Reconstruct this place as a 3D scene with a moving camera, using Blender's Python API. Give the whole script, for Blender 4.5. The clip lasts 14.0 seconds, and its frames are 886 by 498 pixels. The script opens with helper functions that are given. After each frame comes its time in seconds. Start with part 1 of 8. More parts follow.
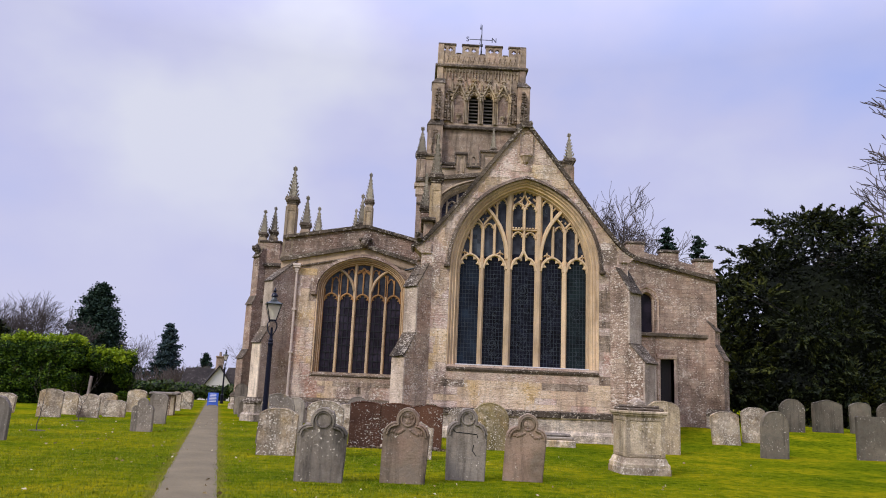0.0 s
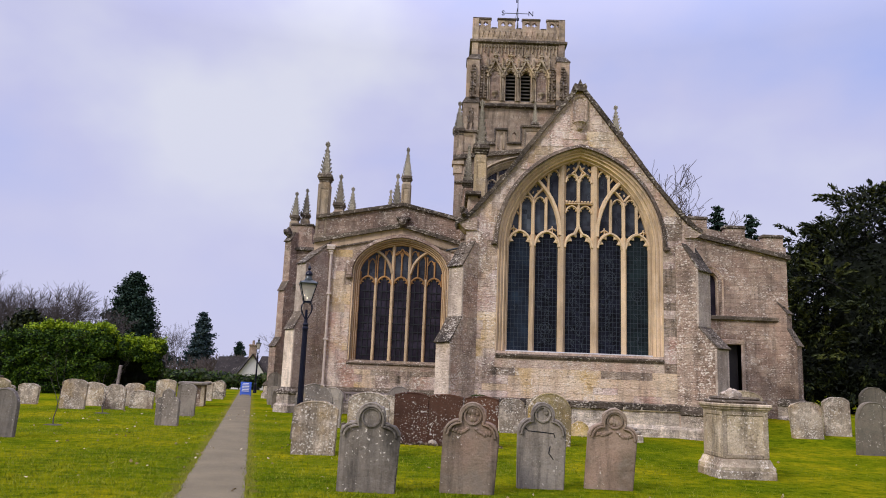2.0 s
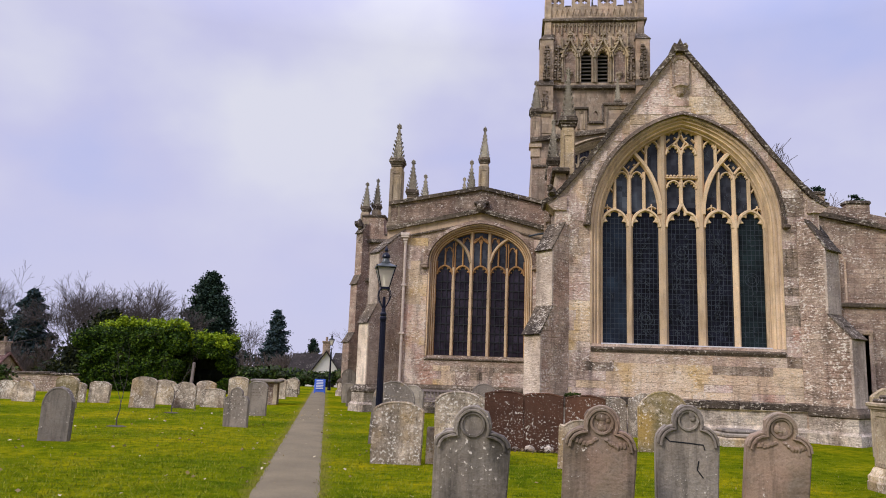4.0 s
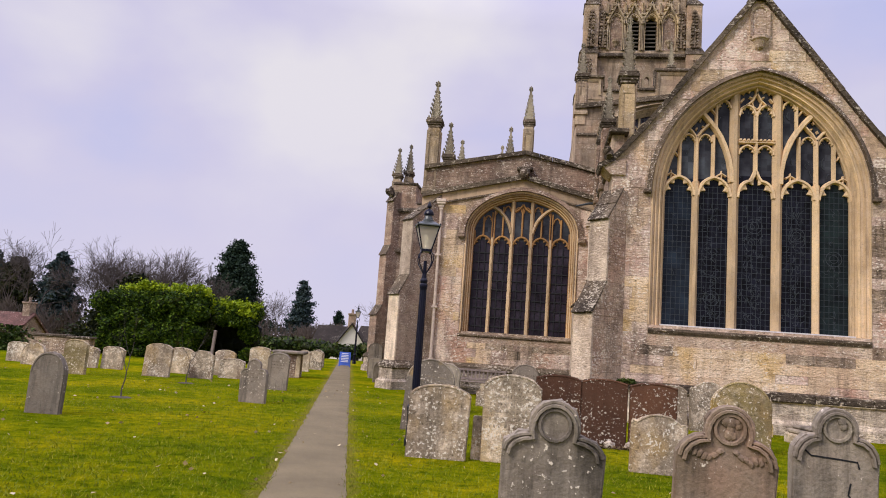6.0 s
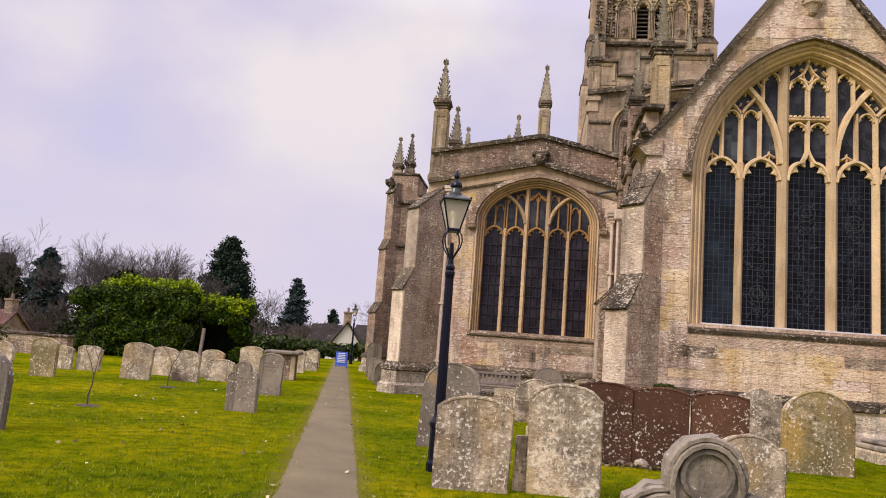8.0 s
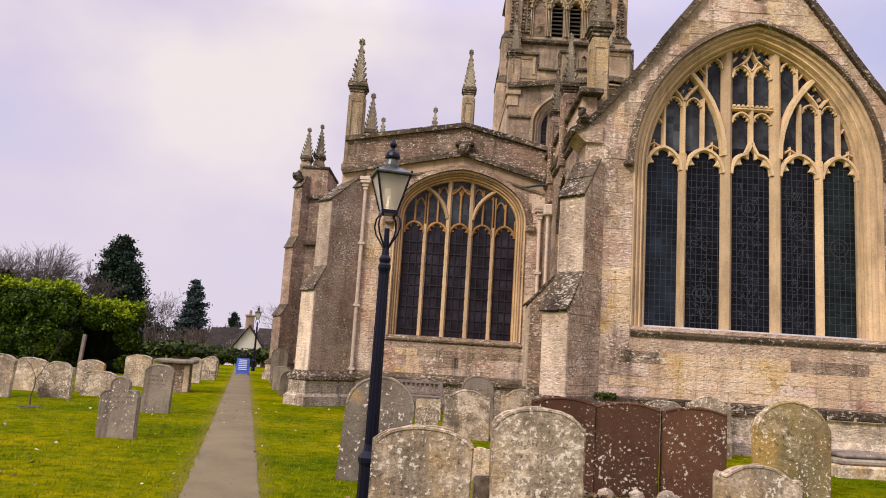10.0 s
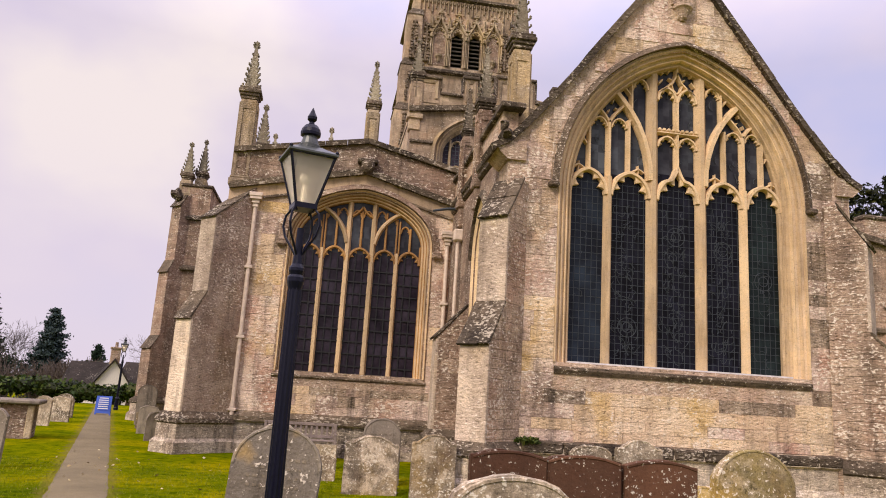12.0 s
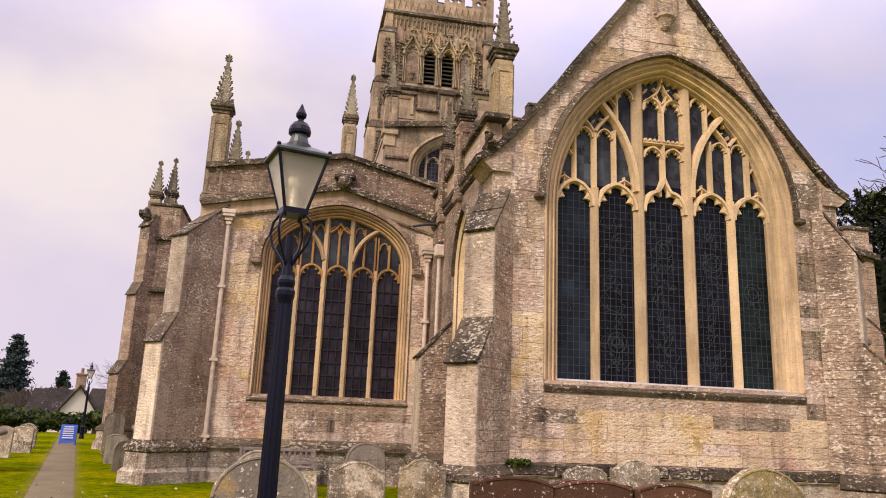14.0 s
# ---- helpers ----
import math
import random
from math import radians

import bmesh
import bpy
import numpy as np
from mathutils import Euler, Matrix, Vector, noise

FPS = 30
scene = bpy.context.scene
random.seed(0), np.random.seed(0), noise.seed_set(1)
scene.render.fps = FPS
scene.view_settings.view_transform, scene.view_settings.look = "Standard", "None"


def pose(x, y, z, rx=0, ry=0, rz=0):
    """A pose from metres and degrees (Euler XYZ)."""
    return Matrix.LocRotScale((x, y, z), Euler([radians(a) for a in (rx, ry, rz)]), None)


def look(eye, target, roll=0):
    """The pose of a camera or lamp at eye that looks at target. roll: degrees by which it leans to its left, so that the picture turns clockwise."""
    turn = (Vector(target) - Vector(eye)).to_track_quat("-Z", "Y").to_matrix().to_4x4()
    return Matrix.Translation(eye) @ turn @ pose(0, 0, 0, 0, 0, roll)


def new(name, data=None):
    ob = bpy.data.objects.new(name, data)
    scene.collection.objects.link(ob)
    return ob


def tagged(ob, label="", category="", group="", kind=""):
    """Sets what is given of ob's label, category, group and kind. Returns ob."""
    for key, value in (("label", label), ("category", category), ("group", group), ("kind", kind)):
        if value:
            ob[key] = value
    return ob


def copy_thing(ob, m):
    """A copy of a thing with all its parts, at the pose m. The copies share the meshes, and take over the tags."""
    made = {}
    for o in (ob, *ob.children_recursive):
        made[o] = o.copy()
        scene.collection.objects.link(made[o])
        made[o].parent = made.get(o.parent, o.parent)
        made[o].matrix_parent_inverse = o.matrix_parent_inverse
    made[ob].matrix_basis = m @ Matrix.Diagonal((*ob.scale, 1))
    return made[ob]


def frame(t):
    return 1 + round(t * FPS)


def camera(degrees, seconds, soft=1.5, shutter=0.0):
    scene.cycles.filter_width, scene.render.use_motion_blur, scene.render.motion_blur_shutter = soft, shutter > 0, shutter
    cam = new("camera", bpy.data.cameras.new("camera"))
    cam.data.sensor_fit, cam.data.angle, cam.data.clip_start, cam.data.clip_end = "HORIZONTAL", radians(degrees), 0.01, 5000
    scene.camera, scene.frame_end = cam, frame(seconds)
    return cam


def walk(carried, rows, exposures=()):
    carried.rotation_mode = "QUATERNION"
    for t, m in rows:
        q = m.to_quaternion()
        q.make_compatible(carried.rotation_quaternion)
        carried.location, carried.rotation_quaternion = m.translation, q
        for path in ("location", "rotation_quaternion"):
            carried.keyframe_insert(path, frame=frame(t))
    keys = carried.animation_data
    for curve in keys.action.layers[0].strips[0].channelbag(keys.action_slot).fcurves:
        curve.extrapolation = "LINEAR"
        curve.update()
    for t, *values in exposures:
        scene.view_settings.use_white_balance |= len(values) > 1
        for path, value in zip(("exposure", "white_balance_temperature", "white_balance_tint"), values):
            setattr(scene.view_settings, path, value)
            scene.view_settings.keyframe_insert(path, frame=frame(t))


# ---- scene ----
cam = camera(62.5, 14.0, 1.0)
METRES, EYE, TILT, LEAN, TURN = 13.0, 1.5, 0.0, 0.0, -1.7
ROWS = [
    (0.0, 0.0, 0.0, 0.0, -0.48, 11.03, -2.46),
    (0.5, -0.0159, 0.0456, -0.001, 0.03, 10.57, -2.08),
    (1.0, -0.0239, 0.086, -0.0023, 0.68, 10.02, -2.09),
    (1.5, -0.0316, 0.1316, -0.0007, 1.22, 9.76, -2.19),
    (2.0, -0.0407, 0.1662, 0.0016, 1.96, 10.0, -2.27),
    (2.5, -0.0484, 0.2087, 0.0007, 3.1, 10.36, -2.41),
    (3.0, -0.0611, 0.2508, -0.0015, 4.69, 10.16, -2.49),
    (3.5, -0.0734, 0.2869, -0.0009, 6.24, 9.76, -2.31),
    (4.0, -0.0853, 0.3253, 0.0005, 7.46, 9.51, -2.04),
    (6.5, -0.1515, 0.5148, 0.0009, 9.49, 7.41, -4.44),
    (7.0, -0.1686, 0.5544, -0.0003, 9.47, 7.48, -4.64),
    (9.5, -0.2305, 0.736, 0.0049, 4.33, 7.9, -3.34),
    (10.0, -0.2403, 0.7721, 0.0068, 1.39, 8.25, -3.59),
    (10.5, -0.2467, 0.8092, 0.0069, -1.52, 8.92, -3.61),
    (11.0, -0.2545, 0.8441, 0.0073, -3.91, 9.85, -3.76),
    (11.5, -0.2647, 0.8762, 0.0093, -5.87, 10.76, -3.76),
    (12.0, -0.2713, 0.9119, 0.0109, -7.72, 11.51, -3.51),
    (12.5, -0.2809, 0.9382, 0.011, -9.33, 11.85, -3.2),
    (13.0, -0.2848, 0.9496, 0.0115, -10.27, 11.95, -2.89),
    (13.5, -0.284, 0.9536, 0.0119, -10.24, 12.37, -2.49),
    (14.0, -0.2832, 0.9533, 0.0121, -9.72, 13.12, -2.3),
]
EXPOSURES = [(0.0, -0.08, 6060, 12), (4.0, -0.07, 6200, 12), (6.5, 0.03, 6800, 13), (9.5, 0.10, 7300, 15), (14.0, 0.14, 7520, 17)]
walk(cam, [(t, pose(0, 0, EYE, TILT, LEAN, TURN) @ pose(METRES * x, METRES * y, METRES * z, 90 + pitch, roll, yaw)) for t, x, y, z, yaw, pitch, roll in ROWS], EXPOSURES)
# ---- world, sun, exposure ----
def build_world():
    w = bpy.data.worlds.new("overcast_sky")
    w.use_nodes = True
    nt = w.node_tree
    nt.nodes.clear()
    out = nt.nodes.new("ShaderNodeOutputWorld")
    bg = nt.nodes.new("ShaderNodeBackground")
    sky = nt.nodes.new("ShaderNodeTexSky")
    sky.sky_type = "NISHITA"
    sky.sun_disc = False
    sky.sun_elevation = radians(38)
    sky.sun_rotation = radians(225)
    tc = nt.nodes.new("ShaderNodeTexCoord")
    sep = nt.nodes.new("ShaderNodeSeparateXYZ")
    nt.links.new(tc.outputs["Generated"], sep.inputs[0])
    mp = nt.nodes.new("ShaderNodeMapping")
    mp.inputs["Scale"].default_value = (1.0, 1.0, 1.6)
    nt.links.new(tc.outputs["Generated"], mp.inputs[0])
    n1 = nt.nodes.new("ShaderNodeTexNoise")
    n1.inputs["Scale"].default_value = 2.1
    n1.inputs["Detail"].default_value = 5
    n1.inputs["Roughness"].default_value = 0.48
    nt.links.new(mp.outputs[0], n1.inputs["Vector"])
    ramp = nt.nodes.new("ShaderNodeValToRGB")
    ramp.color_ramp.elements[0].position = 0.36
    ramp.color_ramp.elements[0].color = SKY_BLUE
    ramp.color_ramp.elements[1].position = 0.68
    ramp.color_ramp.elements[1].color = SKY_WHITE
    mid = ramp.color_ramp.elements.new(0.52)
    mid.color = SKY_GREY
    # the cloud thins to white where the veiled light comes through, ahead and to the south
    dot = nt.nodes.new("ShaderNodeVectorMath")
    dot.operation = "DOT_PRODUCT"
    dot.inputs[1].default_value = Vector((-0.38, 0.79, 0.48)).normalized()
    nt.links.new(tc.outputs["Generated"], dot.inputs[0])
    glow = nt.nodes.new("ShaderNodeMapRange")
    glow.interpolation_type = "SMOOTHERSTEP"
    glow.inputs["From Min"].default_value = 0.93
    glow.inputs["From Max"].default_value = 1.0
    glow.inputs["To Min"].default_value = 0.0
    glow.inputs["To Max"].default_value = 0.10
    nt.links.new(dot.outputs["Value"], glow.inputs["Value"])
    thin = nt.nodes.new("ShaderNodeMath")
    thin.operation = "ADD"
    nt.links.new(n1.outputs["Fac"], thin.inputs[0])
    nt.links.new(glow.outputs[0], thin.inputs[1])
    nt.links.new(thin.outputs[0], ramp.inputs[0])
    # an overcast sky is brighter overhead than at the horizon
    grad = nt.nodes.new("ShaderNodeMapRange")
    grad.inputs["From Min"].default_value = 0.42
    grad.inputs["From Max"].default_value = 1.0
    grad.inputs["To Min"].default_value = 1.0
    grad.inputs["To Max"].default_value = SKY_ZENITH
    nt.links.new(sep.outputs["Z"], grad.inputs["Value"])
    mul = nt.nodes.new("ShaderNodeMix")
    mul.data_type, mul.blend_type = "RGBA", "MULTIPLY"
    mul.inputs[0].default_value = 1
    low = nt.nodes.new("ShaderNodeMapRange")
    low.interpolation_type = "SMOOTHSTEP"
    low.inputs["From Min"].default_value = 0.0
    low.inputs["From Max"].default_value = 0.34
    low.inputs["To Min"].default_value = 0.85
    low.inputs["To Max"].default_value = 0.0
    nt.links.new(sep.outputs["Z"], low.inputs["Value"])
    veil = nt.nodes.new("ShaderNodeMix")
    veil.data_type = "RGBA"
    veil.inputs[7].default_value = SKY_LOW
    nt.links.new(low.outputs[0], veil.inputs[0])
    nt.links.new(ramp.outputs[0], veil.inputs[6])
    nt.links.new(veil.outputs[2], mul.inputs[6])
    nt.links.new(grad.outputs[0], mul.inputs[7])
    sc = nt.nodes.new("ShaderNodeMix")
    sc.data_type, sc.blend_type = "RGBA", "MULTIPLY"
    sc.inputs[0].default_value = 1
    sc.inputs[7].default_value = (0.08, 0.08, 0.08, 1)
    nt.links.new(sky.outputs[0], sc.inputs[6])
    mix = nt.nodes.new("ShaderNodeMix")
    mix.data_type = "RGBA"
    mix.inputs[0].default_value = 0.9
    nt.links.new(sc.outputs[2], mix.inputs[6])
    nt.links.new(mul.outputs[2], mix.inputs[7])
    nt.links.new(mix.outputs[2], bg.inputs["Color"])
    bg.inputs["Strength"].default_value = SKY_STRENGTH
    nt.links.new(bg.outputs[0], out.inputs[0])
    scene.world = w


SKY_BLUE = (0.52, 0.59, 0.98, 1)
SKY_GREY = (0.705, 0.69, 0.93, 1)
SKY_WHITE = (0.90, 0.885, 0.96, 1)
SKY_LOW = (0.76, 0.73, 0.93, 1)
SKY_ZENITH = 3.2
SKY_STRENGTH = 0.92
build_world()
sun_data = bpy.data.lights.new("sun", "SUN")
sun_data.energy = 2.6
sun_data.angle = radians(16)
sun_data.color = (1.0, 0.95, 0.88)
sun = new("sun", sun_data)
# the veiled sun stands high behind the walker's left shoulder
sun.matrix_world = look((-24, -24, 28), (0, 0, 0))


# ---- materials ----
def mat_base(name):
    m = bpy.data.materials.new(name)
    m.use_nodes = True
    nt = m.node_tree
    bsdf = nt.nodes["Principled BSDF"]
    return m, nt, bsdf


def noise_node(nt, vec, scale, detail=4, rough=0.55):
    n = nt.nodes.new("ShaderNodeTexNoise")
    n.inputs["Scale"].default_value = scale
    n.inputs["Detail"].default_value = detail
    n.inputs["Roughness"].default_value = rough
    nt.links.new(vec, n.inputs["Vector"])
    return n


def ramp_node(nt, fac, stops):
    r = nt.nodes.new("ShaderNodeValToRGB")
    e = r.color_ramp.elements
    while len(e) < len(stops):
        e.new(0.5)
    for k, (p, c) in enumerate(stops):
        e[k].position = p
        e[k].color = (*c, 1) if len(c) == 3 else c
    nt.links.new(fac, r.inputs[0])
    return r


def mix_node(nt, a, b, fac, mode="MIX"):
    x = nt.nodes.new("ShaderNodeMix")
    x.data_type, x.blend_type = "RGBA", mode
    for s, v in ((0, fac), (6, a), (7, b)):
        if hasattr(v, "links"):
            nt.links.new(v, x.inputs[s])
        elif s == 0:
            x.inputs[0].default_value = v
        else:
            x.inputs[s].default_value = (*v, 1)
    return x.outputs[2]


def position(nt):
    g = nt.nodes.new("ShaderNodeNewGeometry")
    return g.outputs["Position"]


def object_space(nt):
    t = nt.nodes.new("ShaderNodeTexCoord")
    return t.outputs["Object"]


def bump(nt, bsdf, height, strength, dist=0.02):
    b = nt.nodes.new("ShaderNodeBump")
    b.inputs["Strength"].default_value = strength
    b.inputs["Distance"].default_value = dist
    nt.links.new(height, b.inputs["Height"])
    nt.links.new(b.outputs[0], bsdf.inputs["Normal"])


def stretched(nt, vec, scale, shift=(0.0, 0.0, 0.0)):
    mp = nt.nodes.new("ShaderNodeMapping")
    mp.inputs["Scale"].default_value = scale
    mp.inputs["Location"].default_value = shift
    nt.links.new(vec, mp.inputs[0])
    return mp.outputs[0]


def stone(name, light, dark, stain, blotch=0.5, lichen=0.0, courses=0.0, rough=0.9, spots=None, streaks=0.35, relief=0.7, vary=0.25, ochre=0.0, mottle=0.8, lime=0.0, grime=0.0, grain_size=27.0, patch=1.25, bed=1.0, rust=0.0, flat=1.7):
    """Weathered stone: broad patches, eroded beds, rain streaks, ochre and pink tints, pale lichen flecks, dark pocks, and masonry courses where they are asked for."""
    m, nt, bsdf = mat_base(name)
    pos = position(nt)
    k = mottle
    n1 = noise_node(nt, pos, 0.62, 6, 0.66)
    n2 = noise_node(nt, stretched(nt, pos, (1.0, 1.0, 1.5)), 3.1, 6, 0.7)
    fleck = noise_node(nt, stretched(nt, pos, (1.0, 1.0, flat), (3.1, 8.2, 1.4)), grain_size * 0.62, 3, 0.62)
    grain = noise_node(nt, pos, 46.0, 4, 0.8)
    base = ramp_node(nt, n1.outputs["Fac"], [(0.37, dark), (0.5, tuple((a + b) / 2 for a, b in zip(light, dark))), (0.62, light)]).outputs[0]
    f2 = ramp_node(nt, n2.outputs["Fac"], [(0.44, (0, 0, 0)), (0.62, (blotch,) * 3)]).outputs[0]
    base = mix_node(nt, base, stain, f2)
    if ochre:
        n7 = noise_node(nt, stretched(nt, pos, (1.0, 1.0, 0.8), (5.2, 1.3, 2.6)), 0.8, 4, 0.6)
        f7 = ramp_node(nt, n7.outputs["Fac"], [(0.52, (0, 0, 0)), (0.62, (ochre,) * 3)]).outputs[0]
        base = mix_node(nt, base, (0.60, 0.37, 0.085), f7)
    if rust:
        n10 = noise_node(nt, stretched(nt, pos, (1.0, 1.0, 0.6), (1.7, 6.3, 9.1)), 0.9, 5, 0.6)
        f10 = ramp_node(nt, n10.outputs["Fac"], [(0.50, (0, 0, 0)), (0.62, (rust,) * 3)]).outputs[0]
        base = mix_node(nt, base, (0.50, 0.29, 0.205), f10)
    if lime:
        n8 = noise_node(nt, stretched(nt, pos, (1.0, 1.0, 1.25), (2.4, 9.9, 0.7)), patch, 8, 0.74)
        f8 = ramp_node(nt, n8.outputs["Fac"], [(0.49, (0, 0, 0)), (0.60, (lime,) * 3)]).outputs[0]
        base = mix_node(nt, base, (0.84, 0.69, 0.52), f8)
    if grime:
        n9 = noise_node(nt, stretched(nt, pos, (1.0, 1.0, 0.55), (7.3, 2.1, 4.4)), patch * 0.8, 8, 0.74)
        f9 = ramp_node(nt, n9.outputs["Fac"], [(0.51, (0, 0, 0)), (0.66, (grime,) * 3)]).outputs[0]
        base = mix_node(nt, base, (0.15, 0.10, 0.068), f9)
    # beds of the stone weather back in level lines
    strata = noise_node(nt, stretched(nt, pos, (2.3, 2.3, 7.5)), 2.3, 6, 0.72)
    b = bed * k
    fs = ramp_node(nt, strata.outputs["Fac"], [(0.35, (1 - 0.62 * b,) * 3), (0.45, (1 - 0.12 * b,) * 3), (0.56, (1 + 0.08 * b,) * 3), (0.68, (1 + 0.34 * b,) * 3)]).outputs[0]
    base = mix_node(nt, base, fs, 1.0, "MULTIPLY")
    # rain streaks run down the face
    n4 = noise_node(nt, stretched(nt, pos, (2.2, 2.2, 0.25)), 1.6, 6, 0.7)
    f4 = ramp_node(nt, n4.outputs["Fac"], [(0.50, (0, 0, 0)), (0.68, (streaks,) * 3)]).outputs[0]
    base = mix_node(nt, base, tuple(0.16 * c for c in stain), f4)
    # dark pocks and grain
    pock = ramp_node(nt, fleck.outputs["Fac"], [(0.30, (1 - 0.75 * k,) * 3), (0.41, (1, 1, 1))]).outputs[0]
    base = mix_node(nt, base, pock, 1.0, "MULTIPLY")
    fine = ramp_node(nt, grain.outputs["Fac"], [(0.30, (1 - 0.45 * k,) * 3), (0.5, (1, 1, 1)), (0.70, (1 + 0.4 * k,) * 3)]).outputs[0]
    base = mix_node(nt, base, fine, 1.0, "MULTIPLY")
    info = nt.nodes.new("ShaderNodeObjectInfo")
    rnd = ramp_node(nt, info.outputs["Random"], [(0.0, (1 - vary,) * 3), (0.5, (1.0, 0.98, 0.95)), (1.0, (1 + vary, 1 + vary, 1 + vary * 0.8))]).outputs[0]
    base = mix_node(nt, base, rnd, 1.0, "MULTIPLY")
    add = nt.nodes.new("ShaderNodeMath")
    add.operation = "MULTIPLY_ADD"
    add.inputs[1].default_value = min(1.0, 1.6 * bed)
    nt.links.new(strata.outputs["Fac"], add.inputs[0])
    nt.links.new(fleck.outputs["Fac"], add.inputs[2])
    height = add.outputs[0]
    if courses:
        warp = noise_node(nt, pos, 1.6, 3, 0.5)
        wv = nt.nodes.new("ShaderNodeVectorMath")
        wv.operation = "MULTIPLY_ADD"
        wv.inputs[1].default_value = (0.10, 0.10, 0.06)
        nt.links.new(warp.outputs["Color"], wv.inputs[0])
        nt.links.new(pos, wv.inputs[2])
        sep = nt.nodes.new("ShaderNodeSeparateXYZ")
        nt.links.new(wv.outputs[0], sep.inputs[0])
        ka = nt.nodes.new("ShaderNodeMath")
        ka.operation = "MULTIPLY_ADD"
        ka.inputs[1].default_value = 0.83
        nt.links.new(sep.outputs["Y"], ka.inputs[0])
        nt.links.new(sep.outputs["X"], ka.inputs[2])
        cmb = nt.nodes.new("ShaderNodeCombineXYZ")
        nt.links.new(ka.outputs[0], cmb.inputs[0])
        nt.links.new(sep.outputs["Z"], cmb.inputs[1])
        br = nt.nodes.new("ShaderNodeTexBrick")
        br.inputs["Scale"].default_value = 1.0
        br.inputs["Brick Width"].default_value = courses * 2.1
        br.inputs["Row Height"].default_value = courses
        br.inputs["Mortar Size"].default_value = 0.011
        br.inputs["Mortar Smooth"].default_value = 0.6
        br.inputs["Color1"].default_value = (0.72, 0.70, 0.68, 1)
        br.inputs["Color2"].default_value = (1.25, 1.22, 1.16, 1)
        br.inputs["Mortar"].default_value = (0.80, 0.76, 0.72, 1)
        br.offset = 0.45
        nt.links.new(cmb.outputs[0], br.inputs["Vector"])
        base = mix_node(nt, base, br.outputs["Color"], 0.6, "MULTIPLY")
        dent = nt.nodes.new("ShaderNodeMath")
        dent.operation = "MULTIPLY_ADD"
        dent.inputs[1].default_value = -0.35
        nt.links.new(br.outputs["Fac"], dent.inputs[0])
        nt.links.new(height, dent.inputs[2])
        height = dent.outputs[0]
    if lichen:
        # pale flecks gather in colonies
        n6 = noise_node(nt, pos, 1.5, 4, 0.7)
        k1 = nt.nodes.new("ShaderNodeMath")
        k1.operation = "MULTIPLY_ADD"
        k1.inputs[1].default_value, k1.inputs[2].default_value = 0.5, -0.25
        nt.links.new(n6.outputs["Fac"], k1.inputs[0])
        sm = nt.nodes.new("ShaderNodeMath")
        sm.operation = "ADD"
        nt.links.new(k1.outputs[0], sm.inputs[0])
        nt.links.new(fleck.outputs["Fac"], sm.inputs[1])
        th = 0.69 - 0.10 * lichen
        lf = ramp_node(nt, sm.outputs[0], [(th, (0, 0, 0)), (th + 0.05, (0.85,) * 3)])
        base = mix_node(nt, base, spots or (0.80, 0.70, 0.57), lf.outputs[0])
    nt.links.new(base, bsdf.inputs["Base Color"])
    bsdf.inputs["Roughness"].default_value = rough
    bsdf.inputs["Specular IOR Level"].default_value = 0.2
    bump(nt, bsdf, height, relief, 0.05)
    return m


def plain(name, colour, rough=0.6, metal=0.0, var=0.2, scale=12.0, relief=0.1):
    m, nt, bsdf = mat_base(name)
    pos = object_space(nt)
    n = noise_node(nt, pos, scale, 5, 0.6)
    lo, hi = tuple(c * (1 - var) for c in colour), tuple(min(1, c * (1 + var)) for c in colour)
    nt.links.new(ramp_node(nt, n.outputs["Fac"], [(0.3, lo), (0.7, hi)]).outputs[0], bsdf.inputs["Base Color"])
    bsdf.inputs["Roughness"].default_value = rough
    bsdf.inputs["Metallic"].default_value = metal
    if relief:
        bump(nt, bsdf, n.outputs["Fac"], relief, 0.01)
    return m


def leafy(name, c0, c1, c2, scale=0.8):
    """Foliage: tone varies from clump to clump and from leaf to leaf."""
    m, nt, bsdf = mat_base(name)
    pos = position(nt)
    n = noise_node(nt, pos, scale, 4, 0.7)
    geo = nt.nodes.new("ShaderNodeNewGeometry")
    add = nt.nodes.new("ShaderNodeMath")
    add.operation = "MULTIPLY_ADD"
    add.inputs[1].default_value = 0.5
    nt.links.new(geo.outputs["Random Per Island"], add.inputs[0])
    k = nt.nodes.new("ShaderNodeMath")
    k.operation = "MULTIPLY"
    k.inputs[1].default_value = 0.5
    nt.links.new(n.outputs["Fac"], k.inputs[0])
    nt.links.new(k.outputs[0], add.inputs[2])
    nt.links.new(ramp_node(nt, add.outputs[0], [(0.2, c0), (0.5, c1), (0.78, c2)]).outputs[0], bsdf.inputs["Base Color"])
    bsdf.inputs["Roughness"].default_value = 0.6
    bsdf.inputs["Specular IOR Level"].default_value = 0.12
    return m


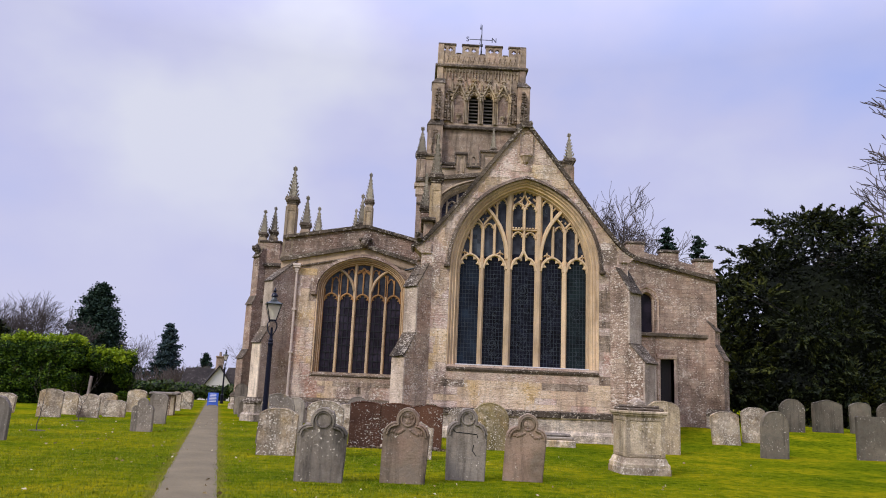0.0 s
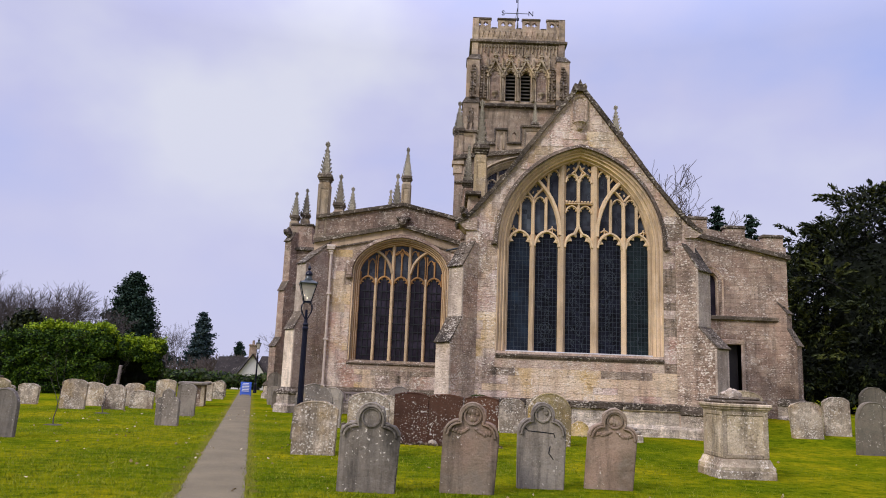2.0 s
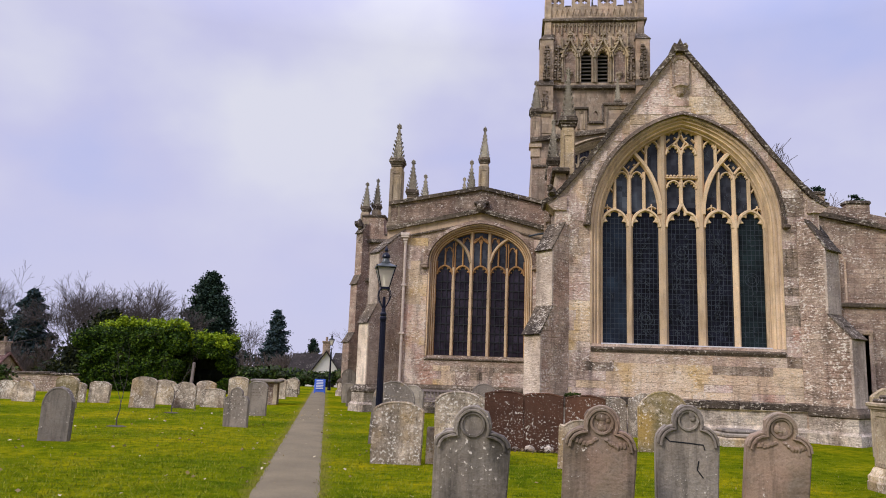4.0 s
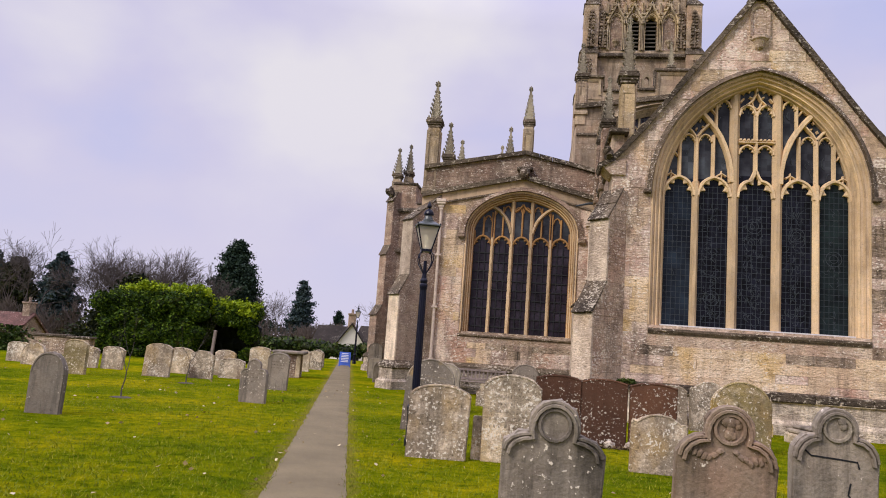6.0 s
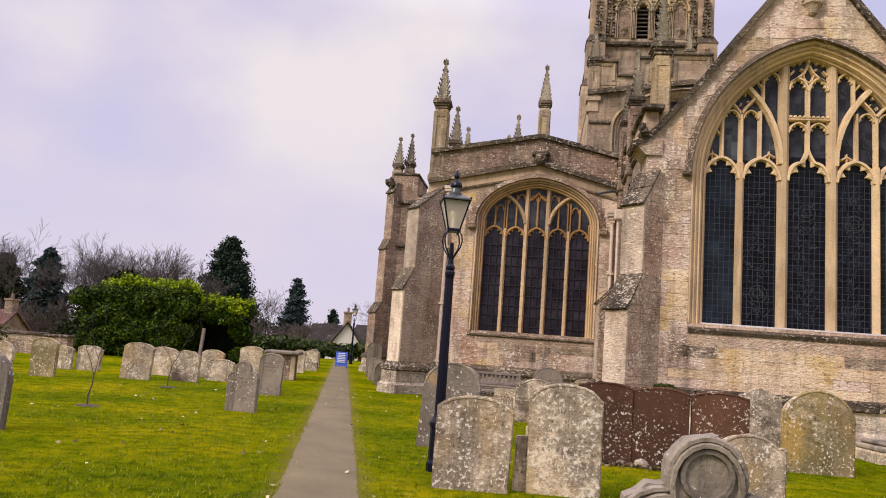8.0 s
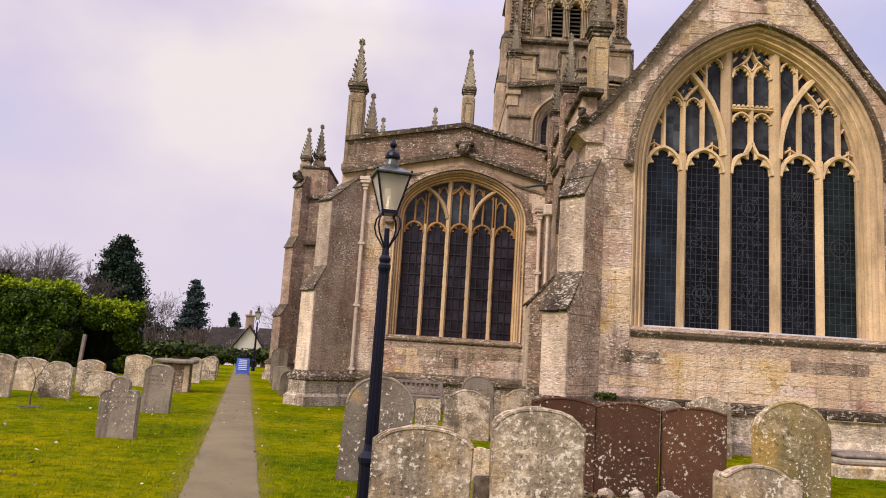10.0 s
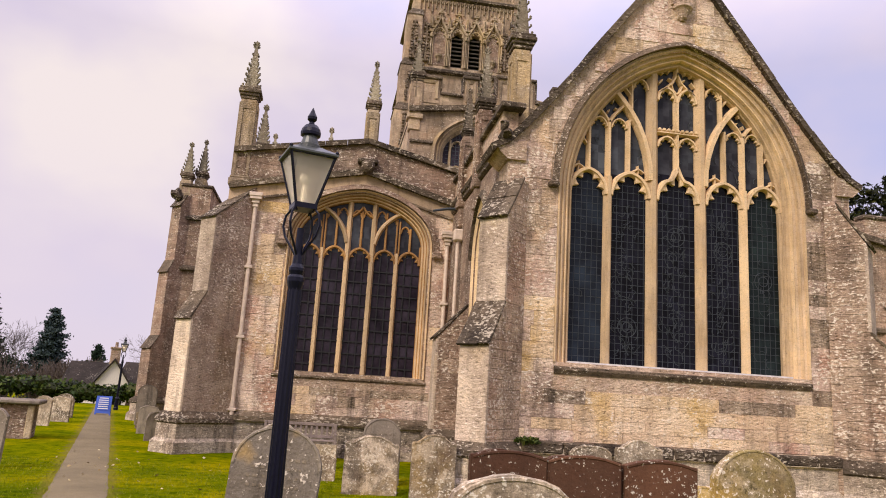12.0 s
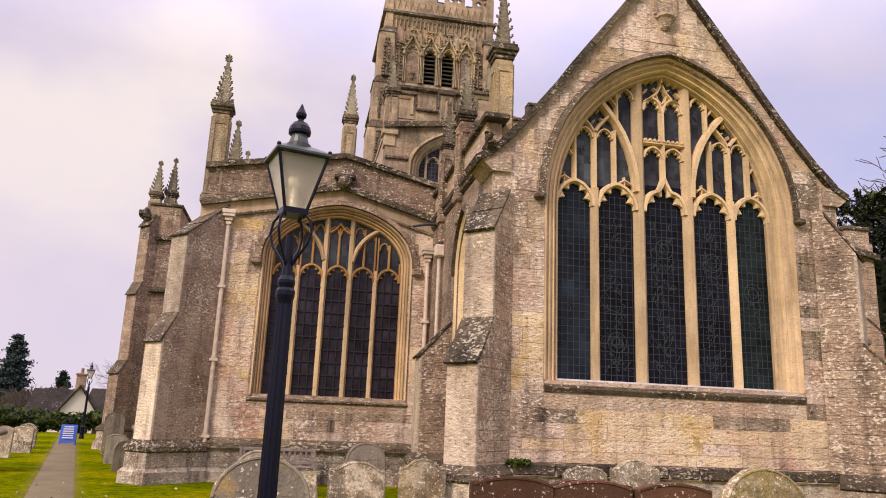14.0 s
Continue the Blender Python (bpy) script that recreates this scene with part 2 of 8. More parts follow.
def glass_dark(name, tint, rough=0.08, cells=(0.115, 0.145), contrast=1.0, gloss=0.3):
    """Old leaded glass by day: dark, each quarry tilted and tinted a little differently."""
    m, nt, bsdf = mat_base(name)
    pos = position(nt)
    sep = nt.nodes.new("ShaderNodeSeparateXYZ")
    nt.links.new(pos, sep.inputs[0])
    cmb = nt.nodes.new("ShaderNodeCombineXYZ")
    nt.links.new(sep.outputs["X"], cmb.inputs[0])
    nt.links.new(sep.outputs["Z"], cmb.inputs[1])
    br = nt.nodes.new("ShaderNodeTexBrick")
    br.offset = 0.0
    br.inputs["Scale"].default_value = 1.0
    br.inputs["Brick Width"].default_value, br.inputs["Row Height"].default_value = cells
    br.inputs["Mortar Size"].default_value = 0.0
    br.inputs["Color1"].default_value = (*(c * (1 - 0.7 * contrast) for c in tint), 1)
    br.inputs["Color2"].default_value = (*(c * (1 + 0.9 * contrast) for c in tint), 1)
    nt.links.new(cmb.outputs[0], br.inputs["Vector"])
    n = noise_node(nt, pos, 1.3, 4, 0.6)
    cloud = ramp_node(nt, n.outputs["Fac"], [(0.36, (0.45, 0.42, 0.45)), (0.5, (1, 1, 1)), (0.66, (1.7, 1.85, 1.8))]).outputs[0]
    nt.links.new(mix_node(nt, br.outputs["Color"], cloud, 1.0, "MULTIPLY"), bsdf.inputs["Base Color"])
    bsdf.inputs["Roughness"].default_value = rough
    bsdf.inputs["Specular IOR Level"].default_value = gloss
    s = nt.nodes.new("ShaderNodeMath")
    s.operation = "MULTIPLY_ADD"
    s.inputs[1].default_value = 0.6
    nt.links.new(n.outputs["Fac"], s.inputs[0])
    nt.links.new(br.outputs["Color"], s.inputs[2])
    bump(nt, bsdf, s.outputs[0], 0.3, 0.03)
    return m


def clear_glass(name):
    m, nt, bsdf = mat_base(name)
    n = noise_node(nt, object_space(nt), 5.0, 3)
    nt.links.new(ramp_node(nt, n.outputs["Fac"], [(0.3, (0.70, 0.65, 0.55)), (0.7, (0.80, 0.76, 0.67))]).outputs[0], bsdf.inputs["Base Color"])
    bsdf.inputs["Transmission Weight"].default_value = 0.8
    bsdf.inputs["Roughness"].default_value = 0.36
    bsdf.inputs["IOR"].default_value = 1.12
    return m


def grass_mat():
    m, nt, bsdf = mat_base("mown_grass")
    pos = position(nt)
    n1 = noise_node(nt, pos, 0.35, 5, 0.6)
    n2 = noise_node(nt, pos, 4.0, 6, 0.7)
    n3 = noise_node(nt, pos, 40.0, 5, 0.8)
    a = ramp_node(nt, n1.outputs["Fac"], [(0.36, (0.085, 0.122, 0.004)), (0.5, (0.15, 0.172, 0.004)), (0.64, (0.25, 0.226, 0.006))]).outputs[0]
    b = ramp_node(nt, n2.outputs["Fac"], [(0.34, (0.38, 0.52, 0.5)), (0.5, (1, 1, 1)), (0.66, (1.5, 1.3, 0.9))]).outputs[0]
    c = mix_node(nt, a, b, 1.0, "MULTIPLY")
    d = ramp_node(nt, n3.outputs["Fac"], [(0.34, (0.55, 0.6, 0.55)), (0.66, (1.4, 1.35, 1.2))]).outputs[0]
    c = mix_node(nt, c, d, 1.0, "MULTIPLY")
    # the verges of the path are trodden and dry
    sep = nt.nodes.new("ShaderNodeSeparateXYZ")
    nt.links.new(pos, sep.inputs[0])
    off = nt.nodes.new("ShaderNodeMath")
    off.operation = "MULTIPLY_ADD"
    off.inputs[1].default_value, off.inputs[2].default_value = 0.262, 2.98 - 0.262 * 10.3
    nt.links.new(sep.outputs["Y"], off.inputs[0])
    tot = nt.nodes.new("ShaderNodeMath")
    tot.operation = "ADD"
    nt.links.new(sep.outputs["X"], tot.inputs[0])
    nt.links.new(off.outputs[0], tot.inputs[1])
    far = nt.nodes.new("ShaderNodeMath")
    far.operation = "ABSOLUTE"
    nt.links.new(tot.outputs[0], far.inputs[0])
    worn = nt.nodes.new("ShaderNodeMath")
    worn.operation = "MULTIPLY_ADD"
    worn.inputs[1].default_value = 0.9
    nt.links.new(n2.outputs["Fac"], worn.inputs[0])
    nt.links.new(far.outputs[0], worn.inputs[2])
    fw = ramp_node(nt, worn.outputs[0], [(0.80, (0.8, 0.8, 0.8)), (1.0, (0.35, 0.35, 0.35)), (1.3, (0, 0, 0))]).outputs[0]
    c = mix_node(nt, c, (0.20, 0.165, 0.035), fw)
    nt.links.new(c, bsdf.inputs["Base Color"])
    bsdf.inputs["Roughness"].default_value = 1.0
    bsdf.inputs["Specular IOR Level"].default_value = 0.0
    s = nt.nodes.new("ShaderNodeMath")
    s.operation = "ADD"
    nt.links.new(n2.outputs["Fac"], s.inputs[0])
    nt.links.new(n3.outputs["Fac"], s.inputs[1])
    bump(nt, bsdf, s.outputs[0], 0.8, 0.05)
    return m


def path_mat():
    m, nt, bsdf = mat_base("worn_tarmac")
    pos = position(nt)
    n1 = noise_node(nt, pos, 1.2, 5, 0.6)
    n2 = noise_node(nt, pos, 90.0, 3, 0.8)
    a = ramp_node(nt, n1.outputs["Fac"], [(0.3, (0.125, 0.095, 0.045)), (0.7, (0.195, 0.15, 0.075))]).outputs[0]
    b = ramp_node(nt, n2.outputs["Fac"], [(0.3, (0.6, 0.6, 0.6)), (0.7, (1.35, 1.35, 1.35))]).outputs[0]
    nt.links.new(mix_node(nt, a, b, 1.0, "MULTIPLY"), bsdf.inputs["Base Color"])
    bsdf.inputs["Roughness"].default_value = 0.9
    bump(nt, bsdf, n2.outputs["Fac"], 0.5, 0.01)
    return m


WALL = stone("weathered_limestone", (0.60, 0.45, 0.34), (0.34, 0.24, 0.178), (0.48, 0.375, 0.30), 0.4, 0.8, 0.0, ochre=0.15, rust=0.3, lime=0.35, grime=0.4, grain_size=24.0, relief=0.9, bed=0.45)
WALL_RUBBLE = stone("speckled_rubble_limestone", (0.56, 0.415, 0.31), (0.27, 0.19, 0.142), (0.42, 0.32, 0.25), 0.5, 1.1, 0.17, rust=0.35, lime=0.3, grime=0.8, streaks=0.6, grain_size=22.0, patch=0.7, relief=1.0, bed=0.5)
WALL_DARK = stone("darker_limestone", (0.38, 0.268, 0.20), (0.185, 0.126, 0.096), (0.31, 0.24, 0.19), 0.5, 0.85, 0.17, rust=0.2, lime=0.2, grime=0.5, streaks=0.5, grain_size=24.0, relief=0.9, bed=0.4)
BLOCK = stone("limestone_block", (0.74, 0.565, 0.455), (0.45, 0.315, 0.25), (0.58, 0.44, 0.365), 0.45, 1.1, 0.0, vary=0.06, ochre=0.3, rust=0.85, lime=0.5, grime=0.9, grain_size=20.0, patch=0.85, relief=0.8, bed=0.24, streaks=0.65)
BLOCK_WARM = stone("honey_block", (0.80, 0.61, 0.40), (0.56, 0.405, 0.255), (0.66, 0.505, 0.365), 0.4, 0.6, 0.0, vary=0.07, ochre=0.55, rust=0.3, lime=0.4, grime=0.65, grain_size=22.0, patch=0.9, relief=0.7, mottle=0.8, bed=0.24, streaks=0.5)
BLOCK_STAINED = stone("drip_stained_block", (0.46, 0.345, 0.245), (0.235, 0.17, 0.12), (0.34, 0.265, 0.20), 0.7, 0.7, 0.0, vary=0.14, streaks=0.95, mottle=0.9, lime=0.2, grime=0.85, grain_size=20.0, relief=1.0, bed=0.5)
PALE = stone("pale_buttress_stone", (0.70, 0.565, 0.44), (0.46, 0.355, 0.27), (0.58, 0.47, 0.375), 0.5, 0.6, 0.0, streaks=0.5, mottle=0.7, ochre=0.2, grime=0.5, lime=0.5, grain_size=20.0, bed=0.4)
TOWER = stone("tower_stone", (0.46, 0.352, 0.252), (0.27, 0.203, 0.145), (0.36, 0.285, 0.215), 0.5, 0.3, 0.30, streaks=0.55, mottle=0.5, lime=0.2, grime=0.35, rust=0.3, ochre=0.1, bed=0.3)
# browner than the inner jamb; the outer moulding's shadow is in this colour
REVEAL = stone("brown_honey_reveal", (0.60, 0.44, 0.29), (0.38, 0.27, 0.175), (0.48, 0.37, 0.27), 0.5, 0.0, 0.0, streaks=0.5, relief=0.3, mottle=0.4, bed=0.2)
DRESSED = stone("tower_dressed_stone", (0.47, 0.37, 0.255), (0.22, 0.168, 0.11), (0.33, 0.265, 0.19), 0.6, 0.4, 0.0, streaks=0.7, mottle=0.7, ochre=0.2, grime=0.5, bed=0.2)
SPIRE = stone("grey_lichened_spire", (0.36, 0.31, 0.22), (0.13, 0.11, 0.08), (0.27, 0.245, 0.175), 0.6, 0.8, 0.0, streaks=0.6, spots=(0.55, 0.50, 0.38), mottle=0.8, grime=0.5, bed=0.2)
HONEY = stone("honey_dressed_stone", (0.72, 0.525, 0.315), (0.49, 0.345, 0.20), (0.58, 0.44, 0.305), 0.5, 0.0, 0.0, streaks=0.45, relief=0.3, mottle=0.4, bed=0.15)
AMBER = stone("amber_dressed_stone", (0.50, 0.275, 0.105), (0.26, 0.135, 0.052), (0.38, 0.225, 0.11), 0.5, 0.0, 0.0, streaks=0.6, relief=0.3, mottle=0.5, bed=0.15)
COPING = stone("mossy_coping", (0.17, 0.128, 0.09), (0.042, 0.032, 0.024), (0.115, 0.092, 0.066), 0.6, 1.0, 0.0, streaks=0.5, spots=(0.50, 0.43, 0.33), mottle=0.9, grain_size=20.0, relief=1.2, bed=0.3)
SILL = stone("stained_sill", (0.27, 0.20, 0.14), (0.075, 0.055, 0.04), (0.18, 0.14, 0.10), 0.7, 0.7, 0.0, streaks=0.6, mottle=0.9)
SLATE = stone("stone_slates", (0.17, 0.14, 0.11), (0.07, 0.057, 0.045), (0.13, 0.115, 0.09), 0.6, 0.7, 0.22)
GRAVE_GREY = stone("grey_gravestone", (0.34, 0.285, 0.225), (0.155, 0.128, 0.10), (0.25, 0.218, 0.18), 0.6, 0.12, 0.0, streaks=0.8, mottle=0.35, bed=0.0, grime=0.3, relief=0.3, grain_size=34.0, flat=1.0)
# darker copy of the gravestone colour, with the yew's shade painted in
GRAVE_SHADED = stone("shade_dark_gravestone", (0.19, 0.158, 0.115), (0.075, 0.064, 0.048), (0.13, 0.118, 0.088), 0.6, 0.2, 0.0, streaks=0.7, mottle=0.4, bed=0.0, grime=0.4, relief=0.3, grain_size=34.0, flat=1.0)
GRAVE_OCHRE = stone("ochre_lichened_grey_gravestone", (0.30, 0.255, 0.20), (0.13, 0.108, 0.084), (0.23, 0.20, 0.165), 0.6, 0.8, 0.0, streaks=0.6, mottle=0.5, bed=0.0, grime=0.4, ochre=0.7, relief=0.35, grain_size=36.0, patch=2.0, flat=1.0)
GRAVE_BEIGE = stone("beige_gravestone", (0.35, 0.262, 0.18), (0.165, 0.122, 0.082), (0.27, 0.22, 0.168), 0.6, 0.08, 0.0, streaks=0.75, mottle=0.35, bed=0.0, grime=0.3, rust=0.3, relief=0.3, grain_size=34.0, flat=1.0)
GRAVE_PALE = stone("lichened_gravestone", (0.40, 0.318, 0.222), (0.135, 0.105, 0.075), (0.37, 0.305, 0.23), 0.6, 1.0, 0.0, streaks=0.5, spots=(0.74, 0.67, 0.55), ochre=0.3, mottle=0.8, lime=0.55, grime=0.85, bed=0.0, relief=0.35, grain_size=40.0, patch=3.2, flat=1.0)
GRAVE_RED = stone("red_brown_gravestone", (0.112, 0.051, 0.029), (0.058, 0.027, 0.017), (0.115, 0.060, 0.036), 0.5, 0.75, 0.0, streaks=0.2, spots=(0.68, 0.62, 0.52), mottle=0.4, bed=0.0, relief=0.2, grain_size=42.0, flat=1.0)
GRAVE_MOSS = stone("mossy_gravestone", (0.33, 0.25, 0.105), (0.15, 0.12, 0.05), (0.25, 0.205, 0.125), 0.6, 0.9, 0.0, ochre=0.5, bed=0.0, relief=0.35, grain_size=36.0, grime=0.6, lime=0.3, patch=2.6, flat=1.0)
CHEST = stone("chest_tomb_stone", (0.56, 0.44, 0.275), (0.28, 0.21, 0.13), (0.42, 0.34, 0.24), 0.6, 0.6, 0.0, streaks=0.85, lime=0.35, grime=0.5, bed=0.0, relief=0.6, grain_size=36.0, flat=1.0)
PLINTH = stone("limewashed_plinth", (0.60, 0.51, 0.41), (0.27, 0.21, 0.16), (0.40, 0.33, 0.265), 0.65, 0.8, 0.0, mottle=0.8, lime=0.6, grime=0.8, streaks=0.6)
GLASS = glass_dark("stained_glass", (0.004, 0.004, 0.007), gloss=0.12)
# blue-grey base paints the sky reflected in the left light
GLASS_SKY = glass_dark("sky_tinted_leaded_glass", (0.009, 0.013, 0.020), contrast=0.4, gloss=0.13)
GLASS_TEAL = glass_dark("green_grey_leaded_glass", (0.010, 0.016, 0.016), contrast=0.45, gloss=0.09)
# lighter grey base puts reflected sky into the tracery panes
GLASS_TOP = glass_dark("sky_tinted_tracery_glass", (0.036, 0.038, 0.045), 0.2, (0.14, 0.16), 0.5, 0.15)
GLASS_B = glass_dark("dark_leaded_glass", (0.024, 0.018, 0.026), 0.3, (0.2, 0.32), 0.25, 0.12)
LEAD = plain("lead_came", (0.036, 0.046, 0.054), 0.6, 0.0)
IRONBAR = plain("dark_saddle_bar", (0.004, 0.004, 0.006), 0.7)
IRON = plain("dark_blue_painted_iron", (0.004, 0.0045, 0.014), 0.3, 0.0, 0.25, 30)
IRON.node_tree.nodes["Principled BSDF"].inputs["Specular IOR Level"].default_value = 0.22
COPPER = plain("weathered_lamp_hood", (0.055, 0.062, 0.058), 0.38, 0.0, 0.4, 9)
LAMP_GLASS = clear_glass("frosted_lamp_pane")
BULB = plain("white_bulb", (0.8, 0.76, 0.66), 0.3)
PIPE = plain("stone_painted_pipe", (0.62, 0.50, 0.40), 0.6)
LOUVRE = plain("dark_louvre", (0.10, 0.085, 0.07), 0.8)
# near-black colour that paints unlit rooms behind openings; also used for cracks
VOID = plain("dark_interior", (0.006, 0.006, 0.007), 0.9)
DOOR = plain("old_oak_door", (0.025, 0.018, 0.016), 0.7)
WHITE_SILL = plain("lead_white_sill", (0.55, 0.54, 0.54), 0.6)
GRASS = grass_mat()
PATH = path_mat()
BLADES = leafy("grass_blades", (0.08, 0.118, 0.004), (0.155, 0.182, 0.005), (0.29, 0.265, 0.02), 0.6)
LITTER = leafy("fallen_leaves", (0.14, 0.085, 0.03), (0.36, 0.27, 0.13), (0.62, 0.53, 0.34), 3)
LAUREL = leafy("laurel_leaves", (0.007, 0.018, 0.003), (0.028, 0.062, 0.005), (0.115, 0.175, 0.008), 1.3)
LAUREL_NEW = leafy("young_laurel_leaves", (0.09, 0.15, 0.004), (0.20, 0.28, 0.007), (0.34, 0.40, 0.012), 0.9)
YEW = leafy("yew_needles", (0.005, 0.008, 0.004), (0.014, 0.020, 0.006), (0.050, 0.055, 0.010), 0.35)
# lighter copy of the yew colour, painted for sunlit sprays
YEW_SUNLIT = leafy("sunlit_olive_yew_needles", (0.018, 0.026, 0.006), (0.042, 0.050, 0.010), (0.095, 0.095, 0.018), 0.35)
# near-black copy of the needle colour that paints shade inside foliage
YEW_SHADE = leafy("painted_shade_yew_needles", (0.003, 0.004, 0.002), (0.005, 0.007, 0.003), (0.010, 0.013, 0.004), 0.6)
CONIFER = leafy("conifer_needles", (0.008, 0.018, 0.012), (0.018, 0.036, 0.022), (0.042, 0.066, 0.036), 0.3)
CEDAR = leafy("blue_cedar_needles", (0.02, 0.035, 0.035), (0.04, 0.065, 0.062), (0.08, 0.105, 0.095), 0.4)
IVY = leafy("ivy_leaves", (0.010, 0.022, 0.005), (0.032, 0.058, 0.012), (0.08, 0.105, 0.02), 2)
SCRUB = leafy("winter_scrub", (0.05, 0.036, 0.028), (0.095, 0.072, 0.058), (0.15, 0.12, 0.095), 0.3)
DARK_SLATE = stone("dark_roof_slates", (0.052, 0.042, 0.037), (0.028, 0.023, 0.021), (0.042, 0.035, 0.031), 0.5, 0.1, 0.22)
BARK = plain("grey_bark", (0.075, 0.058, 0.05), 0.9, 0, 0.35, 6)
BARK_DARK = plain("dark_bark", (0.05, 0.04, 0.032), 0.9, 0, 0.35, 6)
TILE_RED = stone("old_clay_tiles", (0.17, 0.085, 0.075), (0.09, 0.05, 0.045), (0.13, 0.08, 0.07), 0.5, 0.3, 0.2)
RENDER = plain("white_render", (0.66, 0.62, 0.56), 0.8, 0, 0.1)
BLUE = plain("blue_sign_board", (0.045, 0.12, 0.55), 0.45, 0, 0.06)
WHITE = plain("white_lettering", (0.8, 0.8, 0.82), 0.6, 0, 0.04)
WOOD = plain("weathered_bench_wood", (0.21, 0.165, 0.145), 0.8, 0, 0.3, 8)
MUD = plain("bare_soil", (0.06, 0.045, 0.03), 0.95, 0, 0.3, 8, 0.5)


# ---- mesh helpers ----
def link(bm, name, mat):
    me = bpy.data.meshes.new(name)
    bmesh.ops.recalc_face_normals(bm, faces=bm.faces)
    bm.to_mesh(me)
    bm.free()
    me.materials.append(mat)
    return new(name, me)


def part(name, bm, mat, parent, label=""):
    ob = link(bm, name, mat)
    ob.parent = parent
    return tagged(ob, label)


def thing(name, label, category, group="", kind="", at=(0, 0, 0), turn=0.0):
    e = new(name)
    e.matrix_basis = pose(*at, 0, 0, turn)
    e.empty_display_size = 0.2
    return tagged(e, label, category, group, kind)


def box(bm, x0, x1, y0, y1, z0, z1, bev=0.0, m=None):
    r = bmesh.ops.create_cube(bm, size=1.0)
    vs = r["verts"]
    for v in vs:
        v.co = Vector(((x0 + x1) / 2 + v.co.x * (x1 - x0), (y0 + y1) / 2 + v.co.y * (y1 - y0), (z0 + z1) / 2 + v.co.z * (z1 - z0)))
    if bev:
        es = list({e for v in vs for e in v.link_edges})
        r2 = bmesh.ops.bevel(bm, geom=es, offset=bev, segments=1, affect="EDGES")
        vs = list({v for f in r2["faces"] for v in f.verts} | {v for v in vs if v.is_valid})
    if m:
        bmesh.ops.transform(bm, matrix=m, verts=vs)
    return vs


def prism(bm, pts, y0, y1, holes=(), m=None):
    """An outline in x and z, with holes, carried from y0 to y1."""
    loops = [pts, *holes]
    edges, verts = [], []
    for lp in loops:
        vs = [bm.verts.new((x, y0, z)) for x, z in lp]
        verts += vs
        edges += [bm.edges.new((vs[k], vs[(k + 1) % len(vs)])) for k in range(len(vs))]
    r = bmesh.ops.triangle_fill(bm, use_beauty=True, use_dissolve=False, edges=edges, normal=(0, -1, 0))
    faces = [g for g in r["geom"] if isinstance(g, bmesh.types.BMFace)]
    ex = bmesh.ops.extrude_face_region(bm, geom=faces)
    moved = [g for g in ex["geom"] if isinstance(g, bmesh.types.BMVert)]
    for v in moved:
        v.co.y += y1 - y0
    if m:
        bmesh.ops.transform(bm, matrix=m, verts=verts + moved)
    return verts + moved


def turned(bm, rings, at=(0, 0, 0), n=12, phase=0.0, m=None):
    """A solid of revolution from (radius, height) rings."""
    rows = []
    for r, z in rings:
        rows.append([bm.verts.new((at[0] + r * math.cos(phase + 2 * math.pi * k / n), at[1] + r * math.sin(phase + 2 * math.pi * k / n), at[2] + z)) for k in range(n)])
    for a, b in zip(rows, rows[1:]):
        for k in range(n):
            bm.faces.new((a[k], a[(k + 1) % n], b[(k + 1) % n], b[k]))
    bm.faces.new(rows[0][::-1])
    bm.faces.new(rows[-1])
    vs = [v for r in rows for v in r]
    if m:
        bmesh.ops.transform(bm, matrix=m, verts=vs)
    return vs


def bar(bm, pts, w, y0, y1, taper=0.35):
    """A tracery bar along a line in x and z: a flat nose at y0, full width at the middle of its depth."""
    n = len(pts)
    rows = []
    for k in range(n):
        a, b = pts[max(0, k - 1)], pts[min(n - 1, k + 1)]
        dx, dz = b[0] - a[0], b[1] - a[1]
        l = math.hypot(dx, dz) or 1
        nx, nz = -dz / l, dx / l
        ym = y0 + (y1 - y0) * 0.55
        sec = [(-w * taper / 2, y0), (w * taper / 2, y0), (w / 2, ym), (w / 2, y1), (-w / 2, y1), (-w / 2, ym)]
        rows.append([bm.verts.new((pts[k][0] + nx * s, y, pts[k][1] + nz * s)) for s, y in sec])
    for a, b in zip(rows, rows[1:]):
        for k in range(6):
            bm.faces.new((a[k], a[(k + 1) % 6], b[(k + 1) % 6], b[k]))
    bm.faces.new(rows[0])
    bm.faces.new(rows[-1][::-1])


def tube(bm, pts, radii, n=6):
    rows = []
    for k, p in enumerate(pts):
        p = Vector(p)
        d = (Vector(pts[min(k + 1, len(pts) - 1)]) - Vector(pts[max(k - 1, 0)])).normalized()
        u = d.orthogonal().normalized() if k == 0 else (rows_u - d * rows_u.dot(d)).normalized()
        rows_u = u
        v = d.cross(u)
        r = radii[k] if hasattr(radii, "__len__") else radii
        rows.append([bm.verts.new(p + (u * math.cos(2 * math.pi * j / n) + v * math.sin(2 * math.pi * j / n)) * r) for j in range(n)])
    for a, b in zip(rows, rows[1:]):
        for j in range(n):
            bm.faces.new((a[j], a[(j + 1) % n], b[(j + 1) % n], b[j]))
    bm.faces.new(rows[0][::-1])
    bm.faces.new(rows[-1])


def pointed(cx, w, zs, h, n=12):
    """Points of a two-centred arch from the left springing over the apex to the right."""
    r = (w * w + h * h) / (2 * w)
    a1 = math.asin(min(1, h / r)) if w <= r else math.pi - math.asin(min(1, h / r))
    left = [(cx - w + r - r * math.cos(a1 * k / n), zs + r * math.sin(a1 * k / n)) for k in range(n + 1)]
    return left + [(2 * cx - x, z) for x, z in left[-2::-1]]


